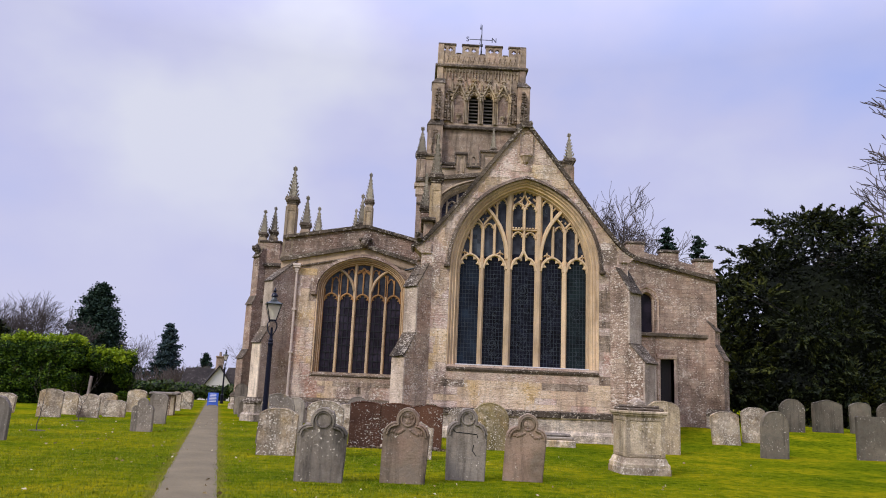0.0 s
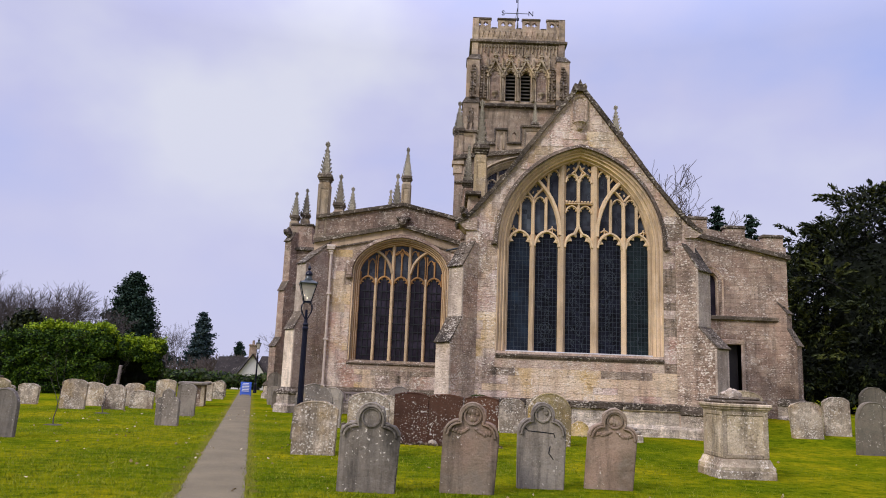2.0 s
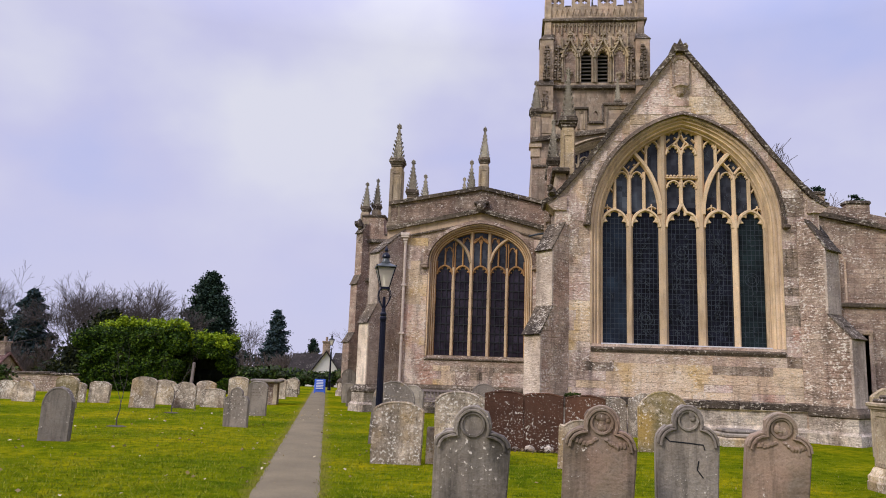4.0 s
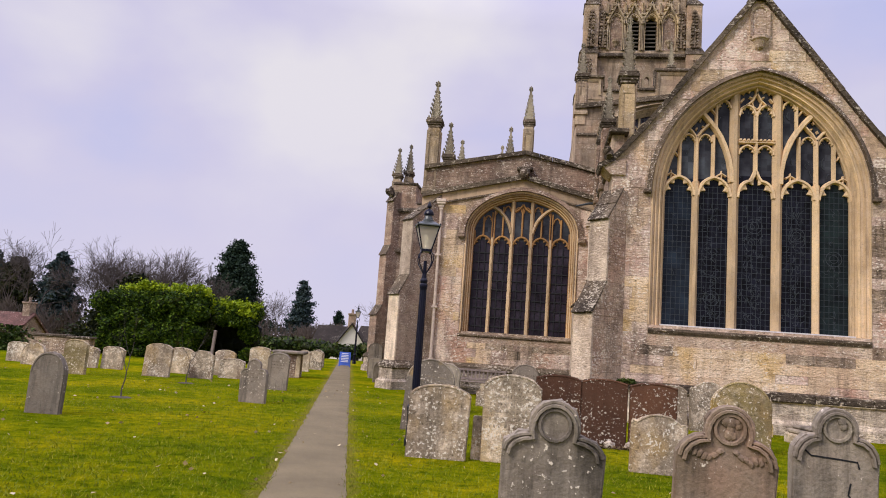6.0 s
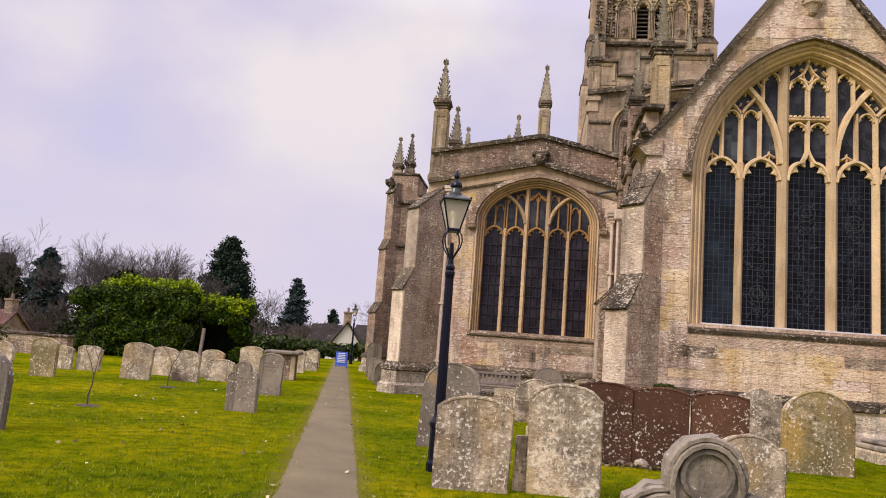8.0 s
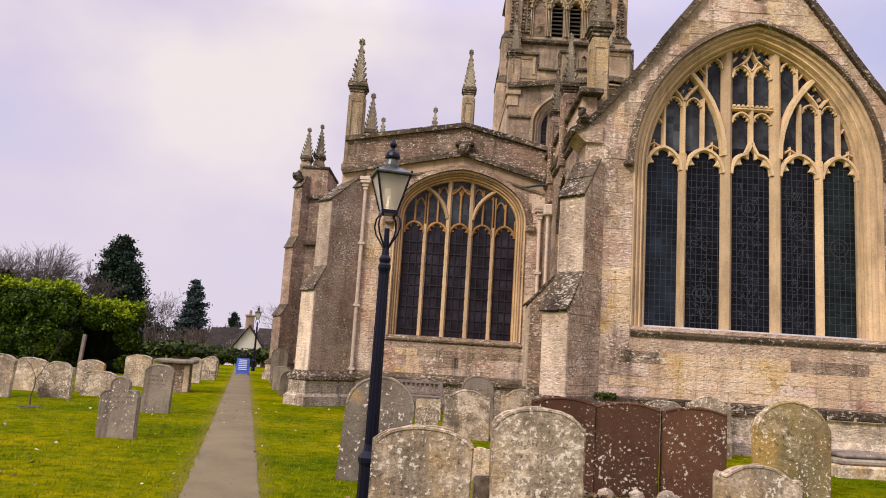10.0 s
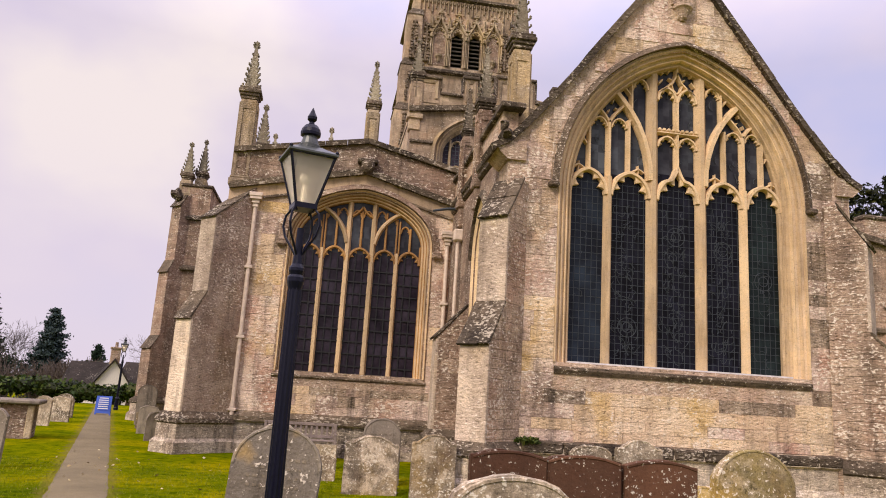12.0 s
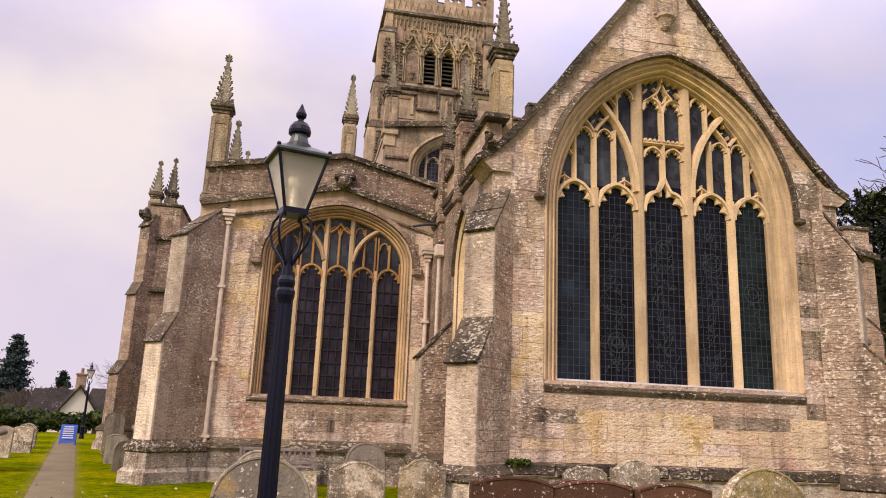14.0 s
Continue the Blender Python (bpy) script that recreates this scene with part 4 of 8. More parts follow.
    m = local(CX, CY, 0, 0) @ Matrix.Rotation(-math.pi / 2, 4, "Z")
    prism(bm, [(0.07, 2.28), (0.07, 2.33), (-0.3, 2.43), (-0.3, 2.2), (0.02, 2.2)], -2.6, 2.6, m=m)
    wput("window_sill", bm, SILL, "dark weathered sloping sill")
    # a near-black sheet stands in for the unlit room behind
    bm = bmesh.new()
    prism(bm, opening(pointed(CX, 2.62, 5.79, 3.05, 10), 2.0), CY + 0.78, CY + 0.85)
    put("dark_lining", bm, VOID)
    # moulded plinth
    bm = bmesh.new()
    prof = [(0.0, 0.98), (0.06, 0.92), (0.14, 0.86), (0.15, 0.78), (0.09, 0.74), (0.09, 0.36), (0.14, 0.30), (0.18, 0.24), (0.20, -0.3), (-0.03, -0.3), (-0.03, 0.98)]
    sweep_profile(bm, [(CX - 3.3, CY), (CX + 3.4, CY)], prof)
    put("plinth", bm, PLINTH, wall, "pale plinth with a dark mossy moulding")
    bm = bmesh.new()
    rnd = random.Random(12)
    x = CX - 3.2
    while x < CX + 3.3:
        l = rnd.uniform(0.5, 1.1)
        box(bm, x, x + l - 0.012, CY - 0.17, CY + 0.02, 0.775 + rnd.uniform(-0.012, 0.012), 0.985 + rnd.uniform(-0.01, 0.012), 0.03)
        x += l
    put("plinth_moulding", bm, COPING, wall, "dark lichened plinth moulding")
    # side walls
    for s, nm in ((-1, "south_wall"), (1, "north_wall")):
        bm = bmesh.new()
        x = CX + s * 3.63
        a, b = sorted((x, x - s * 0.6))
        if s < 0:
            # arched side window
            ar = pointed(0, 0.75, 4.75, 1.15, 8)
            prism(bm, [(-1.35, -0.3), (-1.35, 6.5), (13.3, 6.5), (13.3, -0.3)], 0 - 0.6, 0, [opening(ar, 2.3)], m=Matrix.Translation((a, 27.15, 0)) @ Matrix(((0, -1, 0, 0), (1, 0, 0, 0), (0, 0, 1, 0), (0, 0, 0, 1))))
        else:
            box(bm, a, b, CY + 0.75, 41, -0.3, 6.25)
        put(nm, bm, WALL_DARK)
    # frame and glass of the south window
    mm = Matrix.Translation((CX - 3.63, 27.15, 0)) @ Matrix(((0, -1, 0, 0), (1, 0, 0, 0), (0, 0, 1, 0), (0, 0, 0, 1)))
    bm = bmesh.new()
    arch_band(bm, opening(pointed(0, 0.84, 4.75, 1.26, 8), 2.3), opening(pointed(0, 0.62, 4.75, 1.0, 8), 2.3), 0.05, -0.14, -0.3)
    bmesh.ops.transform(bm, matrix=mm, verts=bm.verts)
    put("side_window_frame", bm, HONEY, None, "honey-coloured arched jamb")
    bm = bmesh.new()
    arch_band(bm, pointed(0, 0.98, 4.75, 1.42, 8), pointed(0, 0.86, 4.75, 1.29, 8), 0.08, 0.13, -0.1)
    bmesh.ops.transform(bm, matrix=mm, verts=bm.verts)
    put("side_hood_mould", bm, COPING, None, "dark weathered hood mould")
    bm = bmesh.new()
    box(bm, CX - 3.40, CX - 3.37, 26.3, 28.0, 2.2, 6.0)
    put("side_window_pane", bm, GLASS_B)
    # south parapet between a moulded cornice and a dark coping
    bm = bmesh.new()
    box(bm, CX - 3.60, CX - 3.28, CY + 0.75, 41, 6.5, 7.52)
    put("south_parapet", bm, WALL, None, "pale plain parapet")
    bm = bmesh.new()
    sweep_profile(bm, [(CX - 3.63, 41), (CX - 3.63, CY + 0.76)], [(0.0, 6.56), (0.06, 6.60), (0.07, 6.66), (0.03, 6.69), (0.09, 6.75), (0.11, 6.83), (0.0, 6.90), (-0.1, 6.90), (-0.1, 6.56)])
    put("eaves_cornice", bm, COPING, None, "dark moulded cornice")
    y = CY + 0.5
    rc = random.Random(21)
    while y < 33.0:
        l = rc.uniform(0.6, 0.95)
        bm = bmesh.new()
        box(bm, CX - 3.70, CX - 3.18, y, y + l - 0.012, 7.5, 7.63 + rc.uniform(-0.015, 0.015), 0.025)
        put("parapet_coping", bm, COPING)
        y += l
    # lead spouts that throw the roof water clear
    for y, z in ((30.55, 6.58),):
        bm = bmesh.new()
        tube(bm, [(CX - 3.5, y, z), (CX - 3.9, y - 0.05, z - 0.03), (CX - 4.3, y - 0.12, z - 0.14)], [0.045, 0.04, 0.03], 8)
        put("lead_spout", bm, LEAD, None, "dark lead water spout")
    # weathered beast crouching on the kneeler
    bm = bmesh.new()
    for c, r in (((-3.72, -0.02, 6.68), (0.12, 0.28, 0.13)), ((-3.80, -0.20, 6.82), (0.09, 0.11, 0.10)), ((-3.66, 0.16, 6.78), (0.10, 0.12, 0.16))):
        m = Matrix.Translation((CX + c[0], CY + c[1], c[2])) @ Matrix.Diagonal((*r, 1))
        for v in bmesh.ops.create_icosphere(bm, subdivisions=2, radius=1, matrix=m)["verts"]:
            v.co += 0.07 * Vector((1, 1, 1)) * noise.noise(v.co * 8)
    put("kneeler_carving", bm, COPING, None, "worn lichened carving")
    # kneelers
    for s in (-1, 1):
        bm = bmesh.new()
        q = [(3.3, 6.2), (3.66, 6.2), (3.8, 6.32), (3.9, 6.42), (3.9, 6.50), (3.3, 6.60)]
        prism(bm, [(CX + s * x, z) for x, z in q], CY - 0.08, CY + 0.8)
        put("kneeler", bm, WALL)
    # roof
    for s in (-1, 1):
        bm = bmesh.new()
        q = [(0, 7.6), (3.55, 6.3), (3.55, 6.1), (0, 7.4)]
        prism(bm, [(CX + s * x, z) for x, z in q], CY + 0.8, 41)
        put("roof", bm, SLATE, None, "low-pitched roof slope behind the gable")
    buttress(church, -3.63 + 0.05, 0.05, -math.pi / 4, 0.60, [(0.92, 2.6, 0.75), (0.48, 4.98, 0.8)], WALL_RUBBLE, face=PALE)
    buttress(church, -3.63, 3.55, -math.pi / 2, 0.55, [(0.68, 2.98, 0.78)], WALL_DARK, face=PALE)
    buttress(church, 3.63 - 0.17, 0.05, math.pi / 4, 0.80, [(1.02, 2.72, 0.6), (0.48, 5.1, 0.85)], WALL_RUBBLE, face=PALE)
    # downpipes on the south side
    for y in (29.6,):
        bm = bmesh.new()
        tube(bm, [(CX - 3.74, y, -0.1), (CX - 3.74, y, 5.6)], 0.045, 8)
        box(bm, CX - 3.86, CX - 3.62, y - 0.12, y + 0.12, 5.5, 5.8, 0.03)
        put("downpipe", bm, PIPE, None, "stone-coloured iron downpipe")
    return church


chancel()


# ---- pinnacles ----
def pinnacle(x, y, z, base_w, shaft_h, cap_w, spire_h, label, square=True, mat=TOWER):
    """A square shaft with a moulded cap and a crocketed spirelet."""
    t = thing("pinnacle", label, "pinnacle", "church pinnacles", at=(x, y, z))
    h = base_w / 2
    bm = bmesh.new()
    box(bm, -h, h, -h, h, -0.6, shaft_h, 0.03)
    # sunk panel ribs on the faces
    part("shaft", bm, mat, t)
    for a in range(4):
        r = Matrix.Rotation(a * math.pi / 2, 4, "Z")
        bm = bmesh.new()
        arch_band(bm, [(-h * 0.96, 0.1), (-h * 0.96, shaft_h - 0.1), (h * 0.96, shaft_h - 0.1), (h * 0.96, 0.1)], [(-h * 0.6, 0.1), (-h * 0.6, shaft_h - 0.28), (h * 0.6, shaft_h - 0.28), (h * 0.6, 0.1)], -h - 0.03, -h - 0.02, -h + 0.01)
        bmesh.ops.transform(bm, matrix=r, verts=bm.verts)
        part("panel_frame", bm, mat, t)
    bm = bmesh.new()
    c = cap_w / 2
    zc = shaft_h
    for k, (f, zz) in enumerate(((0.74, 0.0), (0.86, 0.09), (1.0, 0.17), (0.92, 0.25))):
        box(bm, -c * f, c * f, -c * f, c * f, zc + zz * cap_w * 1.7, zc + (zz + 0.095) * cap_w * 1.7, 0.015)
    part("cap", bm, COPING, t, "dark moulded cap")
    bm = bmesh.new()
    for f, za, zb in ((1.34, -0.1, 0.10), (1.22, 0.10, 0.17), (1.12, 0.17, 0.22)):
        box(bm, -h * f, h * f, -h * f, h * f, za, zb, 0.02)
    part("moulded_foot", bm, mat, t)
    bm = bmesh.new()
    z0 = zc + cap_w * 0.5
    sw = base_w * 0.42
    turned(bm, [(sw * 1.42, z0), (sw * 1.30, z0 + 0.05), (0.055, z0 + spire_h * 0.84), (0.045, z0 + spire_h * 0.86)], n=4, phase=math.pi / 4)
    rnd = random.Random(int(x * 31 + y * 17))
    for k in range(7):
        f = (k + 0.35) / 7.6
        zz = z0 + spire_h * 0.84 * f
        rr = sw * 1.34 * (1 - f) + 0.03
        for a in range(4):
            an = math.pi / 4 + a * math.pi / 2
            sz = base_w * 0.125 * (1.15 - 0.5 * f) * rnd.uniform(0.75, 1.2)
            m = Matrix.Translation((math.cos(an) * (rr + sz * 0.35), math.sin(an) * (rr + sz * 0.35), zz)) @ Matrix.Rotation(an, 4, "Z") @ Matrix.Rotation(-0.55, 4, "Y")
            box(bm, -sz, sz, -sz * 0.4, sz * 0.4, -sz * 0.5, sz * 0.5, sz * 0.2, m)
            m = m @ Matrix.Translation((sz * 0.9, 0, sz * 0.55))
            box(bm, -sz * 0.45, sz * 0.45, -sz * 0.55, sz * 0.55, -sz * 0.35, sz * 0.4, sz * 0.18, m)
    zt = z0 + spire_h * 0.84
    turned(bm, [(0.045, zt), (base_w * 0.14, zt + spire_h * 0.02), (0.04, zt + spire_h * 0.045), (base_w * 0.10, zt + spire_h * 0.13), (0.012, zt + spire_h * 0.17)], n=6)
    for ring_z, ring_r in ((0.05, 0.20), (0.10, 0.16)):
        for a in range(4):
            an = a * math.pi / 2 + math.pi / 4
            sz = base_w * 0.10
            m = Matrix.Translation((math.cos(an) * base_w * ring_r, math.sin(an) * base_w * ring_r, zt + spire_h * ring_z)) @ Matrix.Rotation(an, 4, "Z") @ Matrix.Rotation(-0.7, 4, "Y")
            box(bm, -sz, sz, -sz * 0.5, sz * 0.5, -sz * 0.5, sz * 0.5, sz * 0.2, m)
    part("spirelet", bm, SPIRE, t, "crocketed tapering spirelet")
    return t


PINN = "weathered crocketed stone pinnacle on the church parapet"
pinnacle(0.42, 26.15, 7.15, 0.37, 1.88, 0.58, 1.72, "tall square crocketed pinnacle beside the chancel gable", mat=DRESSED)
pinnacle(0.06, 27.9, 6.5, 0.32, 1.82, 0.46, 1.42, PINN, mat=WALL_DARK)
pinnacle(0.03, 29.8, 6.5, 0.28, 1.84, 0.36, 1.2, PINN, mat=WALL_DARK)
pinnacle(-5.78, 31.45, 6.9, 0.43, 2.35, 0.60, 1.5, "tall slender pinnacle on the chapel corner buttress", mat=DRESSED)
pinnacle(-2.41, 31.45, 8.3, 0.33, 1.1, 0.45, 1.3, "short pinnacle on the peak of the chapel parapet", mat=DRESSED)
for py, pz in ((35.3, 7.4), (39.5, 7.9)):
    pinnacle(-5.75, py, pz, 0.42, 1.6, 0.56, 1.45, PINN)
pinnacle(-9.74, 44.25, 9.5, 0.46, 0.75, 0.58, 1.5, PINN, mat=DRESSED)
pinnacle(-9.22, 44.7, 9.6, 0.44, 0.9, 0.56, 1.6, PINN, mat=DRESSED)
pinnacle(-0.28, 41.2, 13.2, 0.5, 1.6, 0.72, 1.7, PINN)
pinnacle(8.45, 41.2, 13.2, 0.5, 1.7, 0.72, 1.7, PINN)
pinnacle(3.95, 41.3, 15.0, 0.3, 0.5, 0.46, 1.3, PINN)
pinnacle(-3.7, 43.0, 9.3, 0.5, 1.5, 0.66, 1.9, PINN)
pinnacle(-4.2, 44.6, 9.1, 0.42, 1.5, 0.56, 1.6, PINN)


# ---- church: south chapel ----
def chapel():
    X, Y = -2.45, 31.2
    t = thing("chapel", "limestone side chapel with a low-pitched parapet and broad arched window", "church wing", CHURCH, at=(X, Y, 0))
    inv = Matrix.Translation((-X, -Y, 0))

    def put(name, bm, mat, parent=None, label=""):
        bmesh.ops.transform(bm, matrix=inv, verts=bm.verts)
        return part(name, bm, mat, parent or t, label)

    L, Rr = -6.0, 0.3
    arch = four_centred(X, 1.86, 5.55, 1.40)
    bm = bmesh.new()
    prism(bm, [(L, -0.3), (L, 6.75), (X, 7.5), (Rr, 6.75), (Rr, -0.3)], Y, Y + 0.7, [opening(arch, 2.08)])
    wall = put("east_wall", bm, WALL)
    bm = bmesh.new()
    prism(bm, [(L, 6.75), (L, 7.72), (X, 8.36), (Rr, 7.66), (Rr, 6.75), (X, 7.5)], Y + 0.02, Y + 0.4)
    put("parapet", bm, WALL_DARK, None, "lichened plain parapet")
    for s in (-1, 1):
        e = L if s < 0 else Rr
        bm = bmesh.new()
        a, b = (e, 6.68), (X, 7.44)
        prism(bm, [a, b, (b[0], b[1] + 0.17), (a[0], a[1] + 0.17)], Y - 0.16, Y + 0.1)
        put("string_course", bm, COPING)
        bm = bmesh.new()
        prism(bm, [(a[0], a[1] - 0.30), (b[0], b[1] - 0.30), b, a], Y - 0.035, Y + 0.05)
        put("frieze_band", bm, REVEAL, None, "plain honey-brown band under the string course")
        bm = bmesh.new()
        prism(bm, [(a[0], a[1] - 0.36), (b[0], b[1] - 0.36), (b[0], b[1] - 0.30), (a[0], a[1] - 0.30)], Y - 0.06, Y + 0.05)
        put("frieze_bead", bm, SILL)
        n = 6
        for k in range(n):
            f0, f1 = k / n, (k + 1) / n - 0.003
            z0, z1 = 7.70, 8.34
            bm = bmesh.new()
            prism(bm, [(e + (X - e) * f0, z0 + (z1 - z0) * f0), (e + (X - e) * f1, z0 + (z1 - z0) * f1), (e + (X - e) * f1, z0 + (z1 - z0) * f1 + 0.14), (e + (X - e) * f0, z0 + (z1 - z0) * f0 + 0.14)], Y - 0.09, Y + 0.5)
            put("coping_stone", bm, COPING)
    # carved boss under the peak
    bm = bmesh.new()
    bmesh.ops.create_icosphere(bm, subdivisions=2, radius=0.2, matrix=Matrix.Translation((X, Y - 0.2, 7.62)))
    for v in bm.verts:
        v.co += Vector((0, 0, 0.05 * noise.noise(v.co * 9))) + (v.co - Vector((X, Y - 0.2, 7.62))) * 0.4 * noise.noise(v.co * 11)
    box(bm, X - 0.28, X + 0.28, Y - 0.22, Y + 0.05, 7.74, 7.86, 0.03)
    put("boss", bm, COPING, None, "weathered carved boss")
    win = thing("window_chapel", "broad low-arched window of five lights with barred dark glass", "window", CHURCH, at=(X, Y, 0))

    def wput(name, bm, mat, label=""):
        bmesh.ops.transform(bm, matrix=inv, verts=bm.verts)
        return part(name, bm, mat, win, label)

    bm = bmesh.new()
    arch_band(bm, four_centred(X, 2.1, 5.50, 1.68), four_centred(X, 1.96, 5.50, 1.53), Y - 0.05, Y - 0.12, Y + 0.1)
    for s in (-1, 1):
        box(bm, X + s * 2.06 - 0.14, X + s * 2.06 + 0.14, Y - 0.14, Y + 0.05, 5.28, 5.5, 0.05)
    wput("hood_mould", bm, WALL_DARK, "weathered hood mould")
    for nm, (wo, ho, wi, hi, yo, yi) in {"outer_order": (1.94, 1.50, 1.80, 1.36, Y - 0.004, Y + 0.12), "inner_order": (1.80, 1.36, 1.66, 1.22, Y + 0.12, Y + 0.28)}.items():
        bm = bmesh.new()
        arch_band(bm, opening(four_centred(X, wo, 5.53, ho), 2.06), opening(four_centred(X, wi, 5.53, hi), 2.06), yo, yi, Y + 0.5)
        wput(nm, bm, AMBER, "amber-brown moulded jamb")
    for wr, hr, yr in ((1.905, 1.465, -0.02), (1.83, 1.39, 0.07), (1.765, 1.325, 0.14), (1.70, 1.26, 0.22)):
        bm = bmesh.new()
        bar(bm, opening(four_centred(X, wr, 5.53, hr), 2.06), 0.05, Y + yr - 0.02, Y + yr + 0.06, 0.5)
        wput("jamb_roll", bm, HONEY, "slender honey-coloured roll moulding")
    y0, y1 = Y + 0.24, Y + 0.40
    inner = four_centred(X, 1.68, 5.53, 1.24)
    pitch = 0.672
    for k, mx in enumerate((-1.5, -0.5, 0.5, 1.5)):
        bm = bmesh.new()
        top = 5.4 if abs(mx) > 1 else arch_z(inner, X + mx * pitch)
        bar(bm, [(X + mx * pitch, 2.06), (X + mx * pitch, top)], 0.13 if abs(mx) > 1 else 0.15, y0, y1)
        wput("mullion", bm, HONEY)
    for k in range(5):
        bm = bmesh.new()
        a, b = X + (k - 2.5) * pitch + 0.04, X + (k - 1.5) * pitch - 0.04
        cusped_head(bm, a, b, 5.12, 0.34, 0.085, y0 + 0.02, y1)
        # upright panel bars above each head
        c = (a + b) / 2
        bar(bm, [(c, 5.42), (c, arch_z(inner, c) - (0.28 if k == 2 else 0.12))], 0.075, y0 + 0.04, y1)
        for x0, x1 in ((a, c), (c, b)):
            zt = min(arch_z(inner, x0 + 0.03), arch_z(inner, x1 - 0.03)) - (0.42 if k == 2 else 0.3)
            if zt > 5.6:
                cusped_head(bm, x0 + 0.03, x1 - 0.03, zt, 0.2, 0.05, y0 + 0.05, y1)
        for x0 in (a, b):
            bar(bm, [(x0, 5.2), (x0, max(5.3, arch_z(inner, x0) - 0.15))], 0.06, y0 + 0.05, y1)
        wput("tracery_head", bm, AMBER)
    for s in (-1, 1):
        bm = bmesh.new()
        q = arc_pts(0.37, 5.6, 1.02, 6.50, 0.13, 10)
        bar(bm, [(X + s * x, z) for x, z in q], 0.13, y0 - 0.02, y1)
        wput("tracery_arc", bm, HONEY)
    bm = bmesh.new()
    bar(bm, arc_pts(X - 0.33, 6.32, X, 6.62, -0.04, 6), 0.08, y0 + 0.03, y1)
    bar(bm, arc_pts(X + 0.33, 6.32, X, 6.62, 0.04, 6), 0.08, y0 + 0.03, y1)
    wput("tracery", bm, AMBER, "honey-coloured panel tracery")
    for k in range(5):
        bm = bmesh.new()
        box(bm, X + (k - 2.5) * pitch, X + (k - 1.5) * pitch, Y + 0.34, Y + 0.355, 2.05, 5.3)
        wput("pane", bm, GLASS_B)
        # protective bars: one upright and ten across
        bm = bmesh.new()
        c = X + (k - 2) * pitch
        for dx in (-0.1, 0.1):
            box(bm, c + dx - 0.014, c + dx + 0.014, Y + 0.31, Y + 0.33, 2.08, 5.3)
        for j in range(9):
            z = 2.3 + j * 0.32
            box(bm, c - 0.29, c + 0.29, Y + 0.312, Y + 0.332, z - 0.017, z + 0.017)
        wput("window_grille", bm, IRONBAR, "dark iron saddle bars")
    bm = bmesh.new()
    prism(bm, [(X - 1.68, 5.3), *[p for p in inner if p[1] > 5.3], (X + 1.68, 5.3)], Y + 0.34, Y + 0.355)
    wput("tracery_pane", bm, GLASS_TOP)
    bm = bmesh.new()
    m = local(X, Y, 0, 0) @ Matrix.Rotation(-math.pi / 2, 4, "Z")
    prism(bm, [(0.05, 1.94), (0.05, 1.98), (-0.25, 2.1), (-0.25, 1.9), (0.01, 1.9)], -1.98, 1.98, m=m)
    wput("window_sill", bm, SILL, "dark weathered sloping sill")
    # black sheet painted in place of the chapel's unlit inside
    bm = bmesh.new()
    box(bm, X - 2.4, X + 2.4, Y + 0.72, Y + 0.8, 1.8, 7.2)
    put("dark_lining", bm, VOID)
    prof = [(0.0, 0.98), (0.06, 0.92), (0.14, 0.86), (0.15, 0.78), (0.07, 0.74), (0.07, 0.32), (0.14, 0.24), (0.16, -0.3), (-0.03, -0.3), (-0.03, 0.98)]
    bm = bmesh.new()
    sweep_profile(bm, [(L, 43.9), (L, Y), (Rr, Y)], prof)
    put("plinth", bm, PLINTH, wall, "pale moulded plinth")
    bm = bmesh.new()
    sweep_profile(bm, [(L, 43.9), (L, Y), (Rr, Y)], [(0.0, 1.0), (0.16, 0.9), (0.17, 0.79), (0.0, 0.77)])
    put("plinth_moulding", bm, COPING, wall)
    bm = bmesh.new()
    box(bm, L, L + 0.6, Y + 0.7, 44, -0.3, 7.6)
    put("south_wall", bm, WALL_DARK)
    for s in (-1, 1):
        e = L if s < 0 else Rr
        bm = bmesh.new()
        prism(bm, [(e, 7.2), (X, 7.85), (X, 7.7), (e, 7.05)], Y + 0.4, 43)
        put("roof", bm, SLATE, None, "low lead roof slope")
    # corner buttress towards the churchyard, with its tall dark side
    buttress(t, -5.55 - X, 0.12, -math.pi / 4, 0.60, [(1.42, 3.15, 0.65), (1.08, 5.75, 0.95)], WALL, face=PALE)
    for y in (35.3, 39.5):
        buttress(t, L - X, y - Y, -math.pi / 2, 0.6, [(0.9, 3.2, 0.7), (0.5, 5.6, 0.9)], WALL_DARK)
    # downpipes with their hoppers and brackets
    pipe = thing("downpipe", "stone-coloured iron downpipe with a moulded hopper head on the chapel", "downpipe", at=(-5.28, Y - 0.1, 0))
    bm = bmesh.new()
    tube(bm, [(0, 0, 0.05), (0, 0, 6.35)], 0.055, 10)
    part("pipe", bm, PIPE, pipe)
    bm = bmesh.new()
    for f, z in ((0.07, 6.22), (0.1, 6.32), (0.15, 6.42), (0.17, 6.5)):
        box(bm, -f, f, -f, f * 0.6, z, z + 0.1, 0.01)
    part("hopper", bm, PIPE, pipe)
    for z in (1.0, 2.8, 4.6):
        bm = bmesh.new()
        box(bm, -0.1, 0.1, -0.07, 0.1, z, z + 0.07, 0.01)
        turned(bm, [(0.075, z + 0.06), (0.075, z + 0.12)], n=10)
        part("bracket", bm, PIPE, pipe)
    copy_thing(pipe, pose(-0.13, Y - 0.1, -0.55))
    return t


chapel()


